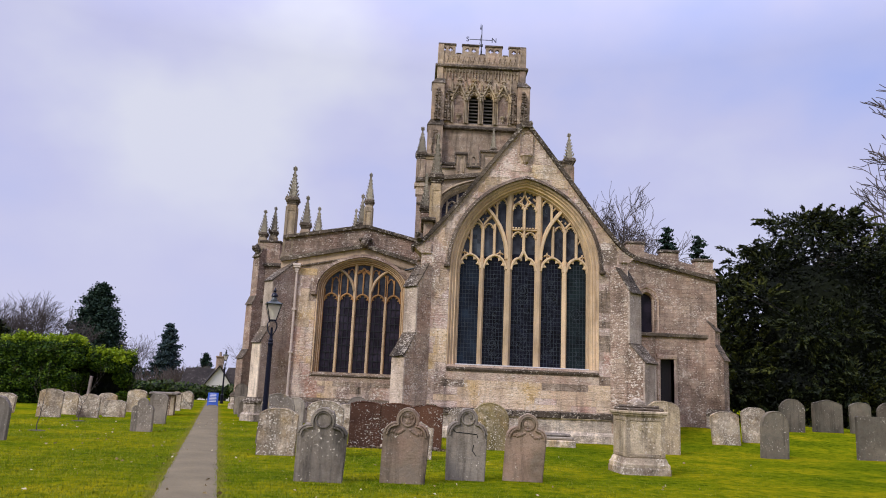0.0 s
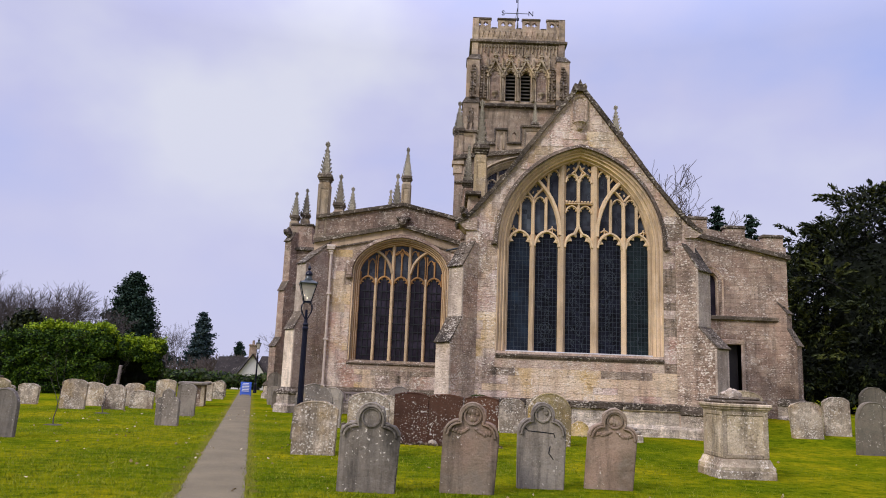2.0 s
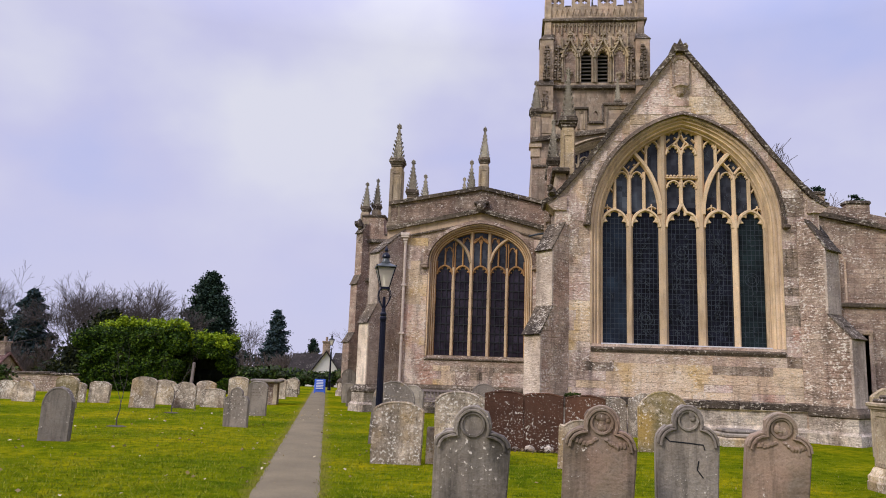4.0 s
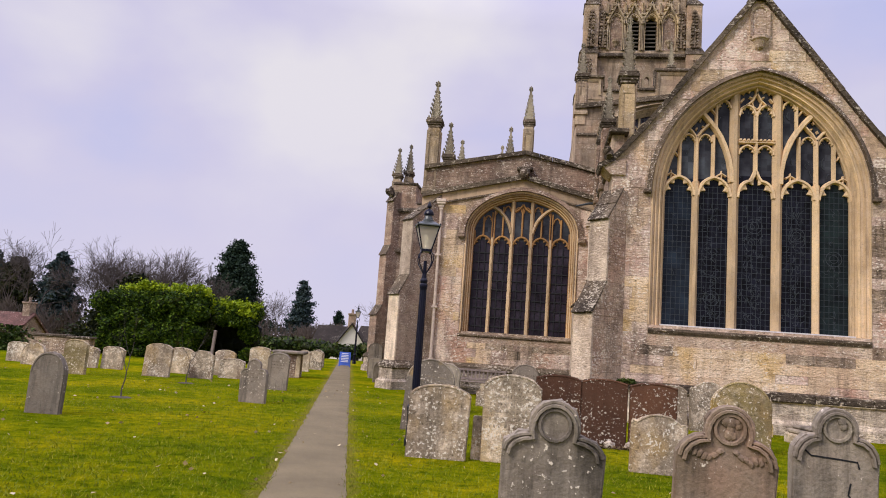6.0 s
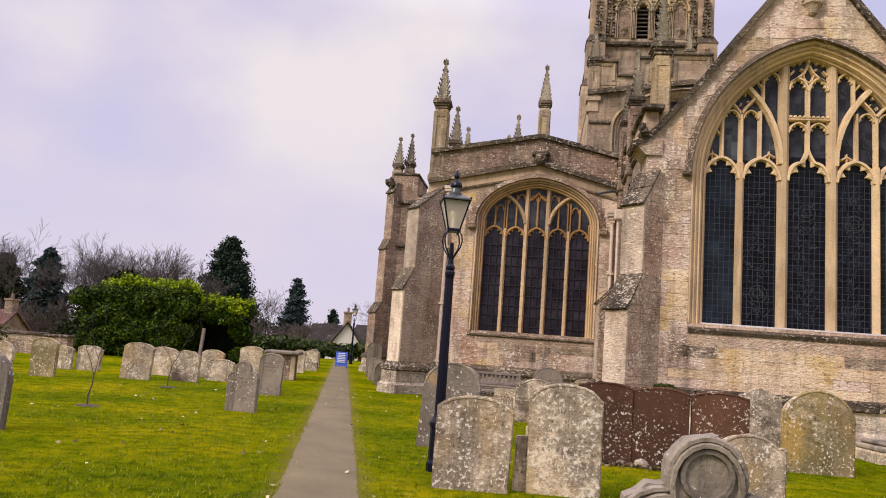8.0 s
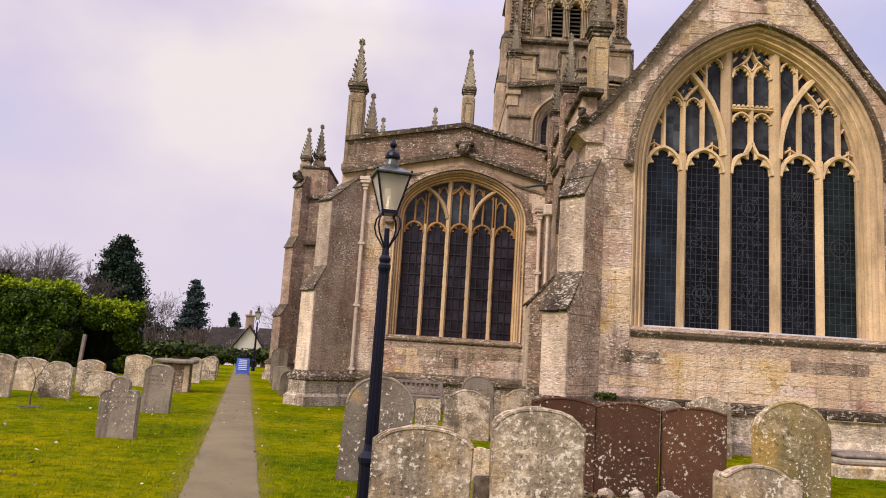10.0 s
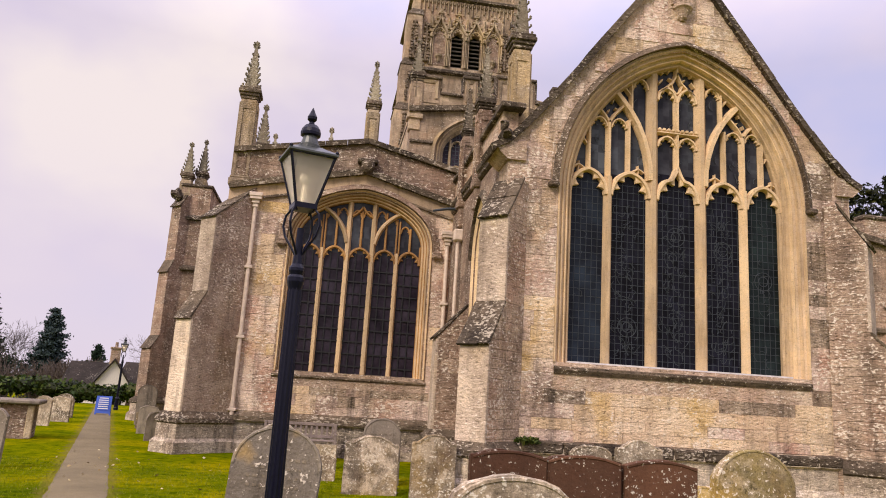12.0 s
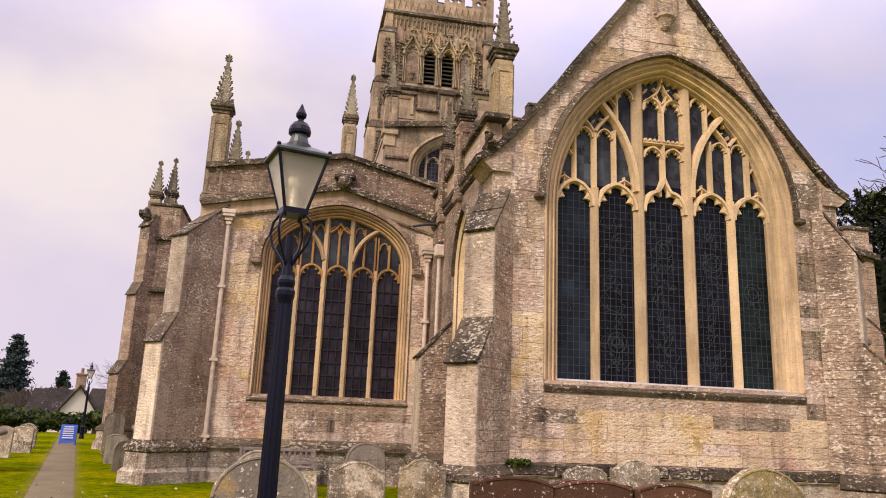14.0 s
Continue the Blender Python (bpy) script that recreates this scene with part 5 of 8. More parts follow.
# ---- church: south aisle porch, nave, tower, north vestry ----
def porch():
    x0, x1, y0, y1 = -9.85, -5.9, 44.0, 50.0
    t = thing("south_porch", "tall buttressed limestone porch wing with a parapet", "church wing", CHURCH, at=(x0, y0, 0))
    inv = Matrix.Translation((-x0, -y0, 0))

    def put(name, bm, mat, label=""):
        bmesh.ops.transform(bm, matrix=inv, verts=bm.verts)
        return part(name, bm, mat, t, label)

    bm = bmesh.new()
    box(bm, x0, x1, y0, y1, -0.3, 8.6)
    put("wall", bm, WALL_DARK)
    bm = bmesh.new()
    box(bm, x0, -8.62, y0 + 0.006, y1 - 3, 8.6, 9.6)
    put("turret", bm, WALL_DARK)
    bm = bmesh.new()
    box(bm, x0, -8.62, y0, y1 - 3, 9.6, 9.95, 0.02)
    box(bm, -8.62, x1, y0, y1, 8.6, 8.9, 0.02)
    put("parapet", bm, WALL_DARK)
    bm = bmesh.new()
    box(bm, x0 - 0.07, -8.55, y0 - 0.07, y1 - 3, 9.95, 10.08, 0.03)
    box(bm, -8.55, x1, y0 - 0.07, y1, 8.9, 9.0, 0.03)
    put("parapet_coping", bm, COPING)
    for z in (6.3, 8.5):
        bm = bmesh.new()
        sweep_profile(bm, [(x0, y1), (x0, y0), (x1, y0)], [(0.0, z + 0.2), (0.14, z + 0.08), (0.14, z - 0.02), (0.0, z - 0.05)])
        put("string_course", bm, COPING)
    bm = bmesh.new()
    sweep_profile(bm, [(x0, y1), (x0, y0), (x1, y0)], [(0.0, 0.98), (0.14, 0.86), (0.15, 0.74), (0.08, 0.7), (0.16, 0.2), (0.16, -0.3), (0, -0.3)])
    put("plinth", bm, PLINTH)
    buttress(t, 0.05, 0.05, -math.pi / 4, 0.65, [(0.72, 2.9, 0.5), (0.42, 6.1, 0.5), (0.22, 9.0, 0.5)], WALL_DARK)
    # carved corner grotesque on the string
    bm = bmesh.new()
    bmesh.ops.create_icosphere(bm, subdivisions=2, radius=0.24, matrix=Matrix.Translation((x0 - 0.15, y0 - 0.15, 9.5)))
    for v in bm.verts:
        v.co += (v.co - Vector((x0 - 0.15, y0 - 0.15, 9.5))) * 0.7 * noise.noise(v.co * 6)
    put("carving", bm, COPING)


def nave():
    x0, x1, y = -0.45, 8.55, 41.0
    c = 4.05
    t = thing("nave", "high limestone nave with an arched clerestory window and stepped parapet", "church wing", CHURCH, at=(c, y, 0))
    inv = Matrix.Translation((-c, -y, 0))

    def put(name, bm, mat, label=""):
        bmesh.ops.transform(bm, matrix=inv, verts=bm.verts)
        return part(name, bm, mat, t, label)

    arch = four_centred(c, 3.2, 11.75, 1.95)
    bm = bmesh.new()
    prism(bm, [(x0, -0.3), (x0, 13.5), (c, 14.1), (x1, 13.5), (x1, -0.3)], y, y + 0.7, [opening(arch, 9.5)])
    put("east_wall", bm, TOWER)
    for wo, wi, yo, yi in ((3.55, 3.42, -0.04, -0.16), (3.36, 3.28, 0.0, -0.08), (3.28, 3.14, -0.004, 0.12), (3.14, 3.0, 0.12, 0.26)):
        bm = bmesh.new()
        arch_band(bm, opening(four_centred(c, wo, 11.78, wo - 1.42), 9.5), opening(four_centred(c, wi, 11.78, wi - 1.42), 9.5), y + yo, y + yi, y + 0.45)
        put("arch_moulding", bm, DRESSED, "pale moulded arch order")
    glaz = four_centred(c, 3.0, 11.75, 1.6)
    bm = bmesh.new()
    for k in range(10):
        x = c - 3.0 + (k + 0.5) * 0.6
        bar(bm, [(x, 9.5), (x, arch_z(glaz, x))], 0.12, y + 0.22, y + 0.4)
    for k in range(9):
        x = c - 2.4 + k * 0.6
        zt = arch_z(glaz, x)
        cusped_head(bm, x - 0.28, x + 0.28, zt - 0.62, 0.34, 0.09, y + 0.24, y + 0.4)
        cusped_head(bm, x - 0.28, x + 0.28, 10.9, 0.4, 0.09, y + 0.24, y + 0.4)
    put("window_frame", bm, DRESSED, "pale mullions and tracery")
    bm = bmesh.new()
    prism(bm, opening(four_centred(c, 3.02, 11.75, 1.62), 9.5), y + 0.34, y + 0.36)
    put("pane", bm, GLASS_B)
    bm = bmesh.new()
    diamond_leads(bm, c - 2.9, c + 2.9, 10.0, 13.2, y + 0.335, 0.15, 0.18, 0.01)
    put("lead_cames", bm, LEAD)
    bm = bmesh.new()
    for s in (-1, 1):
        e = x0 - 0.1 if s < 0 else x1 + 0.1
        prism(bm, [(e, 13.36), (c, 13.98), (c, 14.16), (e, 13.54)], y - 0.2, y + 0.2)
        prism(bm, [(e, 13.54), (c, 14.16), (c, 14.24), (e, 13.62)], y - 0.12, y + 0.2)
    put("string_course", bm, COPING)
    # low string on the wall beside the window, corner strip
    for a, b, z in ((x0, 0.55, 12.05), (7.55, x1, 12.05)):
        bm = bmesh.new()
        box(bm, a, b, y - 0.09, y + 0.02, z, z + 0.14, 0.03)
        put("string_course", bm, COPING)
    # stepped battlements climb to the middle: wide merlons with sunk panels
    bm = bmesh.new()
    for s in (-1, 1):
        e = x0 if s < 0 else x1
        prism(bm, [(e, 13.6), (c, 14.2), (c, 14.75), (e, 14.2)], y + 0.03, y + 0.38)
    put("parapet", bm, TOWER)
    tops = [(-0.45, 0.73, 15.0), (1.75, 2.36, 15.18), (3.2, 4.9, 15.4), (5.74, 6.35, 15.18), (7.37, 8.55, 15.0)]
    for a, b, z in tops:
        bm = bmesh.new()
        box(bm, a, b, y + 0.0, y + 0.4, 13.9, z)
        put("merlon", bm, TOWER)
        bm = bmesh.new()
        box(bm, a - 0.07, b + 0.07, y - 0.10, y + 0.46, z - 0.02, z + 0.13, 0.03)
        for xx in (a - 0.06, b + 0.02):
            box(bm, xx, xx + 0.06, y - 0.07, y + 0.42, 14.55, z, 0.015)
        put("merlon_cap", bm, COPING)
        bm = bmesh.new()
        arch_band(bm, [(a + 0.1, 14.1), (a + 0.1, z - 0.1), (b - 0.1, z - 0.1), (b - 0.1, 14.1)], [(a + 0.22, 14.1), (a + 0.22, z - 0.22), (b - 0.22, z - 0.22), (b - 0.22, 14.1)], y - 0.08, y - 0.03, y + 0.01)
        put("panel_frame", bm, DRESSED)
    for a, b in ((0.73, 1.75), (2.36, 3.2), (4.9, 5.74), (6.35, 7.37)):
        zc = 14.2 + 0.12 * (2.25 - abs((a + b) / 2 - c) * 0.5)
        bm = bmesh.new()
        box(bm, a + 0.02, b - 0.02, y - 0.10, y + 0.44, zc, zc + 0.13, 0.03)
        put("crenel_cap", bm, COPING)
        if 2 < a < 3:
            bm = bmesh.new()
            m = (a + b) / 2
            prism(bm, [(m - 0.22, zc + 0.1), (m - 0.22, zc + 0.6), (m, zc + 1.0), (m + 0.22, zc + 0.6), (m + 0.22, zc + 0.1)], y - 0.06, y + 0.2, [opening(pointed(m, 0.12, zc + 0.5, 0.2, 4), zc + 0.18)])
            put("gablet", bm, DRESSED, "small pierced stone gablet")
    bm = bmesh.new()
    box(bm, x0, x0 + 0.6, y + 0.7, 56, -0.3, 13.6)
    put("south_wall", bm, TOWER)
    bm = bmesh.new()
    box(bm, x1 - 0.6, x1, y + 0.7, 56, -0.3, 13.6)
    put("north_wall", bm, TOWER)
    bm = bmesh.new()
    prism(bm, [(x0, 13.4), (c, 14.1), (x1, 13.4), (x1, 13.2), (c, 13.9), (x0, 13.2)], y + 0.7, 56)
    put("roof", bm, SLATE)
    # black sheet painted in place of the nave's unlit inside
    bm = bmesh.new()
    box(bm, x0 + 0.6, x1 - 0.6, y + 0.8, y + 0.9, 9, 13.3)
    put("dark_lining", bm, VOID)
    # south aisle of the nave, low and embattled
    bm = bmesh.new()
    box(bm, -6.0, x0, 43.5, 56, -0.3, 8.0)
    put("aisle_wall", bm, WALL_DARK)


def tower():
    x0, x1, y = 0.62, 7.75, 55.8
    c = 4.23
    t = thing("church_tower", "tall square limestone church tower with battlements and paired louvred openings", "tower", CHURCH, at=(c, y, 0))
    inv = Matrix.Translation((-c, -y, 0))

    def put(name, bm, mat, label=""):
        bmesh.ops.transform(bm, matrix=inv, verts=bm.verts)
        return part(name, bm, mat, t, label)

    d = x1 - x0
    bm = bmesh.new()
    box(bm, x0 - 0.15, x1 + 0.15, y, y + d + 0.3, -0.3, 22.6)
    put("lower_stage", bm, TOWER)
    lights = [(c - 0.97, c - 0.21), (c + 0.21, c + 0.97)]
    holes = [opening(pointed((a + b) / 2, (b - a) / 2, 24.75, 0.5, 5), 22.75) for a, b in lights]
    bm = bmesh.new()
    prism(bm, [(x0, 22.6), (x0, 28.2), (x1, 28.2), (x1, 22.6)], y, y + 0.6, holes)
    box(bm, x0, x0 + 0.6, y + 0.6, y + d, 22.6, 28.2)
    box(bm, x1 - 0.6, x1, y + 0.6, y + d, 22.6, 28.2)
    box(bm, x0 + 0.6, x1 - 0.6, y + d - 0.6, y + d, 22.6, 28.2)
    box(bm, x0 + 0.6, x1 - 0.6, y + 0.6, y + d - 0.6, 27.9, 28.1)
    put("belfry_stage", bm, TOWER)
    # black sheet behind the louvres paints the unlit belfry
    bm = bmesh.new()
    box(bm, x0 + 0.7, x1 - 0.7, y + 0.5, y + 0.58, 22.7, 26)
    put("dark_lining", bm, VOID)
    for a, b in lights:
        for k in range(8):
            bm = bmesh.new()
            m = Matrix.Translation(((a + b) / 2, y + 0.25, 22.88 + k * 0.29)) @ Matrix.Rotation(0.6, 4, "X")
            box(bm, -(b - a) / 2, (b - a) / 2, -0.2, 0.2, -0.03, 0.03, 0, m)
            put("louvre", bm, LOUVRE)
    for s in (-1, 1):
        bm = bmesh.new()
        px = c + s * 1.79
        prism(bm, opening(pointed(px, 0.40, 24.75, 0.5, 6), 22.75), y - 0.012, y + 0.02)
        pn = put("blind_panel", bm, WALL_DARK, "pinkish blind tracery panel")
        bm = bmesh.new()
        turned(bm, [(0.05, 23.0), (0.1, 23.1), (0.12, 23.2), (0.24, 23.36), (0.24, 23.5)], (px, y - 0.05, 0), 8)
        put("niche_bracket", bm, DRESSED, "moulded bracket in the blind panel")
    # panelled tracery with four ogee crocketed hoods
    bm = bmesh.new()
    for k in range(4):
        px = c + (k - 1.5) * 1.193
        for s in (-1, 1):
            q = [(px + s * 0.58, 24.75), (px + s * 0.54, 25.0), (px + s * 0.40, 25.3), (px + s * 0.22, 25.62), (px + s * 0.08, 25.95), (px, 26.25)]
            bar(bm, q, 0.17, y - 0.26, y + 0.05, 0.6)
            for f in q[1:5]:
                box(bm, f[0] + s * 0.04, f[0] + s * 0.17, y - 0.28, y, f[1] - 0.02, f[1] + 0.12, 0.03)
            bar(bm, [(px + s * 0.58, 22.75), (px + s * 0.58, 26.2)], 0.12, y - 0.18, y + 0.05, 0.6)
            bar(bm, [(px + s * 0.44, 22.75), (px + s * 0.44, 24.9)], 0.08, y - 0.12, y + 0.05, 0.6)
            box(bm, px + s * 0.58 - 0.09, px + s * 0.58 + 0.09, y - 0.3, y, 24.6, 24.85, 0.04)
        for zf, wf in ((26.2, 0.07), (26.36, 0.18), (26.5, 0.1), (26.6, 0.05)):
            box(bm, px - wf, px + wf, y - 0.24, y, zf, zf + 0.13, 0.03)
        cusped_head(bm, px - 0.44, px + 0.44, 24.7, 0.7, 0.12, y - 0.14, y + 0.05)
        bar(bm, ring(px, 25.42, 0.15, 8), 0.07, y - 0.12, y + 0.05)
    for k in range(23):
        px = c - 2.95 + 5.9 * k / 22
        za = 26.75 if k % 2 else 26.45
        bar(bm, [(px, za), (px, 27.4)], 0.08, y - 0.12, y + 0.05, 0.6)
        cusped_head(bm, px - 0.12, px + 0.12, 27.15, 0.2, 0.05, y - 0.1, y + 0.05, False)
    put("belfry_tracery", bm, DRESSED, "carved ogee panels and crockets")
    for z, o in ((22.3, 0.3), (27.6, 0.24), (19.2, 0.3)):
        bm = bmesh.new()
        e = 0.15 if z < 22.6 else 0
        sweep_profile(bm, [(x0 - e, y + d), (x0 - e, y), (x1 + e, y), (x1 + e, y + d)], [(0.0, z + 0.28), (o, z + 0.1), (o, z - 0.06), (0.0, z - 0.14)])
        put("string_course", bm, COPING)
    # parapet with pierced merlons
    bm = bmesh.new()
    box(bm, x0 - 0.05, x1 + 0.05, y - 0.05, y + 0.3, 27.75, 28.75)
    box(bm, x0 - 0.05, x0 + 0.3, y + 0.3, y + d, 27.75, 28.75)
    box(bm, x1 - 0.3, x1 + 0.05, y + 0.3, y + d, 27.75, 28.75)
    box(bm, x0 + 0.3, x1 - 0.3, y + d - 0.3, y + d, 27.75, 28.75)
    put("parapet", bm, TOWER)
    bm = bmesh.new()
    for k in range(16):
        px = x0 + 0.4 + (d - 0.8) * k / 15
        bar(bm, [(px - 0.12, 28.0), (px, 28.55), (px + 0.12, 28.0)], 0.05, y - 0.1, y)
    put("parapet_carving", bm, TOWER)
    mw = 1.36
    for k in range(4):
        xa = x0 + 0.0 + (d - mw) * k / 3
        hs = [ring(xa + mw * f, 29.14, 0.19, 8)[:-1] for f in (0.3, 0.7)]
        bm = bmesh.new()
        prism(bm, [(xa, 28.72), (xa, 29.5), (xa + mw, 29.5), (xa + mw, 28.72)], y, y + 0.24, hs)
        for f in (0.3, 0.7):
            for a in range(4):
                an = a * math.pi / 2 + math.pi / 4
                bar(bm, [(xa + mw * f + 0.2 * math.cos(an), 29.14 + 0.2 * math.sin(an)), (xa + mw * f + 0.1 * math.cos(an), 29.14 + 0.1 * math.sin(an))], 0.07, y + 0.05, y + 0.2)
        put("merlon", bm, TOWER, "merlon pierced by two quatrefoils")
        bm = bmesh.new()
        box(bm, xa - 0.06, xa + mw + 0.06, y - 0.07, y + 0.31, 29.48, 29.66, 0.04)
        put("merlon_cap", bm, COPING)
        if k < 3:
            bm = bmesh.new()
            box(bm, xa + mw + 0.06, xa + (d - mw) / 3 - 0.06, y - 0.07, y + 0.31, 28.72, 28.84, 0.03)
            put("crenel_cap", bm, COPING)
    for xa in (x0, x1 - 0.24):
        for k in range(1, 4):
            ya = y + (d - mw) * k / 3
            bm = bmesh.new()
            box(bm, xa, xa + 0.24, ya, ya + mw, 28.72, 29.6)
            put("merlon", bm, TOWER)
    # clasping corner buttresses, each stage set back with a sloping weathering
    for s in (-1, 1):
        def bx(v):
            return v if s < 0 else 8.37 - v
        stages = [(-0.22, 0.75, -0.3, 19.2), (0.0, 0.58, 19.2, 22.35), (0.21, 0.4, 22.35, 26.0), (0.56, 0.14, 26.0, 29.5)]
        for k, (xl, pr, za, zb) in enumerate(stages):
            bm = bmesh.new()
            a, b = sorted((bx(xl), bx(1.22 if k < 3 else 1.05)))
            box(bm, a, b, y - pr, y + 1.3, za, zb, 0.03)
            bt = put("corner_buttress", bm, TOWER)
            if k < 3:
                nx, npr = stages[k + 1][0], stages[k + 1][1]
                bm = bmesh.new()
                a2, b2 = sorted((bx(nx), bx(1.22)))
                lo = [bm.verts.new(q) for q in ((a - 0.06, y - pr - 0.06, zb - 0.04), (b + 0.06, y - pr - 0.06, zb - 0.04), (b + 0.06, y + 1.3, zb - 0.04), (a - 0.06, y + 1.3, zb - 0.04))]
                hi = [bm.verts.new(q) for q in ((a2, y - npr, zb + 0.5), (b2, y - npr, zb + 0.5), (b2, y + 1.3, zb + 0.5), (a2, y + 1.3, zb + 0.5))]
                bm.faces.new(lo)
                bm.faces.new(hi)
                for q in range(4):
                    bm.faces.new((lo[q], lo[(q + 1) % 4], hi[(q + 1) % 4], hi[q]))
                put("weathering", bm, COPING)
        # crocketed shafts on the faces
        for px, yy, z0, z1 in ((1.55, 0.12, 22.9, 25.6), (0.62, 0.5, 19.9, 22.0), (0.72, 0.52, 22.8, 25.5), (0.5, 0.85, 16.6, 19.0)):
            bm = bmesh.new()
            rnd = random.Random(int(z0 * 10) + s)
            cx0 = bx(px)
            box(bm, cx0 - 0.09, cx0 + 0.09, y - yy - 0.06, y - yy + 0.3, z0, z1, 0.03)
            n = 12
            for k in range(n):
                z = z0 + (z1 - z0) * (k + 0.2) / n
                w = 0.24 * (1 - 0.5 * k / n)
                for sd in (-1, 1):
                    u = cx0 + sd * w * rnd.uniform(0.6, 1.0)
                    r = rnd.uniform(0.035, 0.1)
                    box(bm, u - r, u + r, y - yy - 0.14 - rnd.uniform(0, 0.06), y - yy + 0.06, z - r, z + r, 0.02)
            put("crocketed_shaft", bm, SILL, "lichened crocketed shaft")
    bm = bmesh.new()
    turned(bm, [(0.09, 28.1), (0.07, 30.0), (0.04, 30.4), (0.03, 32.4)], (c - 0.0, y + 1.8, 0), 8)
    turned(bm, [(0.02, 30.35), (0.12, 30.45), (0.12, 30.6), (0.02, 30.7)], (c - 0.0, y + 1.8, 0), 8)
    box(bm, c - 1.05, c + 0.85, y + 1.78, y + 1.82, 31.02, 31.06)
    box(bm, c - 0.12, c - 0.08, y + 1.0, y + 2.6, 31.02, 31.06)
    prism(bm, [(c - 0.16, 32.0), (c - 0.04, 32.0), (c - 0.1, 32.6)], y + 1.78, y + 1.82)
    vane = put("weather_vane", bm, IRON, "thin black iron weather vane with compass letters")
    for ch, dx in (("S", -1.28), ("N", 0.88)):
        cu = bpy.data.curves.new("letter", "FONT")
        cu.body, cu.size, cu.extrude = ch, 0.6, 0.02
        ob = new("compass_letter", cu)
        ob.data.materials.append(IRON)
        ob.matrix_basis = pose(dx - 0.05, 1.8, 30.85, 90, 0, 0)
        ob.parent = vane


def vestry():
    x0, x1, y = 7.2, 12.35, 29.8
    t = thing("vestry", "lean-to limestone vestry with sloping battlements and a dark doorway", "church wing", CHURCH, at=(x0, y, 0.3))
    inv = Matrix.Translation((-x0, -y, -0.3))

    def put(name, bm, mat, parent=None, label=""):
        bmesh.ops.transform(bm, matrix=inv, verts=bm.verts)
        return part(name, bm, mat, parent or t, label)

    door = [(9.96, 0.5), (9.96, 3.15), (10.52, 3.18), (10.52, 0.5)]
    win = opening(pointed(9.42, 0.34, 5.5, 0.42, 6), 4.25)
    bm = bmesh.new()
    prism(bm, [(x0, 0), (x0, 7.6), (x1, 6.5), (x1, 0)], y, y + 0.6, [door, win])
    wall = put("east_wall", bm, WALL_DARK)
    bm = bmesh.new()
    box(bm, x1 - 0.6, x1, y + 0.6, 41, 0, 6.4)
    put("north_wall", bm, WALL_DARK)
    bm = bmesh.new()
    prism(bm, [(x0, 7.58), (x1 + 0.1, 6.46), (x1 + 0.1, 6.62), (x0, 7.76)], y - 0.14, y + 0.3)
    put("string_course", bm, COPING)
    bm = bmesh.new()
    prism(bm, [(x0, 7.7), (x1, 6.6), (x1, 6.95), (x0, 8.05)], y, y + 0.35)
    put("parapet", bm, WALL_DARK)
    for k in range(3):
        xa = x0 + 1.4 + k * 1.45
        z = 7.9 - (xa - x0) * 0.213
        bm = bmesh.new()
        box(bm, xa, xa + 0.75, y - 0.006, y + 0.344, z - 0.2, z + 0.33)
        put("merlon", bm, WALL_DARK)
        bm = bmesh.new()
        box(bm, xa - 0.05, xa + 0.8, y - 0.05, y + 0.4, z + 0.31, z + 0.45, 0.04)
        put("merlon_cap", bm, COPING, None, "mossy merlon cap")
    bm = bmesh.new()
    prism(bm, [(x0, 7.6), (x1, 6.5), (x1, 6.3), (x0, 7.4)], y + 0.35, 41)
    put("roof", bm, SLATE)
    bm = bmesh.new()
    box(bm, 8.8, x1 + 0.05, y - 0.1, y + 0.02, 4.08, 4.24, 0.03)
    put("string_course", bm, COPING)
    bm = bmesh.new()
    box(bm, 9.94, 10.54, y + 0.35, y + 0.42, 0.4, 3.2)
    d = put("door", bm, DOOR, None, "dark closed plank door")
    bm = bmesh.new()
    box(bm, 9.82, 9.96, y - 0.03, y + 0.4, 0.4, 3.3, 0.02)
    box(bm, 10.52, 10.66, y - 0.03, y + 0.4, 0.4, 3.3, 0.02)
    box(bm, 9.82, 10.66, y - 0.05, y + 0.4, 3.18, 3.36, 0.02)
    put("door_frame", bm, WALL)
    bm = bmesh.new()
    arch_band(bm, opening(pointed(9.42, 0.5, 5.5, 0.6, 6), 4.25), opening(pointed(9.42, 0.3, 5.5, 0.38, 6), 4.25), y - 0.04, y + 0.12, y + 0.3)
    put("window_frame", bm, WALL)
    bm = bmesh.new()
    box(bm, 9.0, 9.85, y + 0.3, y + 0.32, 4.2, 6.0)
    put("pane", bm, GLASS_B)
    # black sheet painted in place of the vestry's unlit inside
    bm = bmesh.new()
    box(bm, 8.6, 10.7, y + 0.62, y + 0.7, 0.4, 6.2)
    put("dark_lining", bm, VOID)
    buttress(t, x1 - x0 - 0.25, 0.1, math.pi / 4, 0.5, [(0.62, 2.9, 0.6), (0.3, 4.1, 0.4)], WALL_DARK)


porch()
nave()
tower()
vestry()


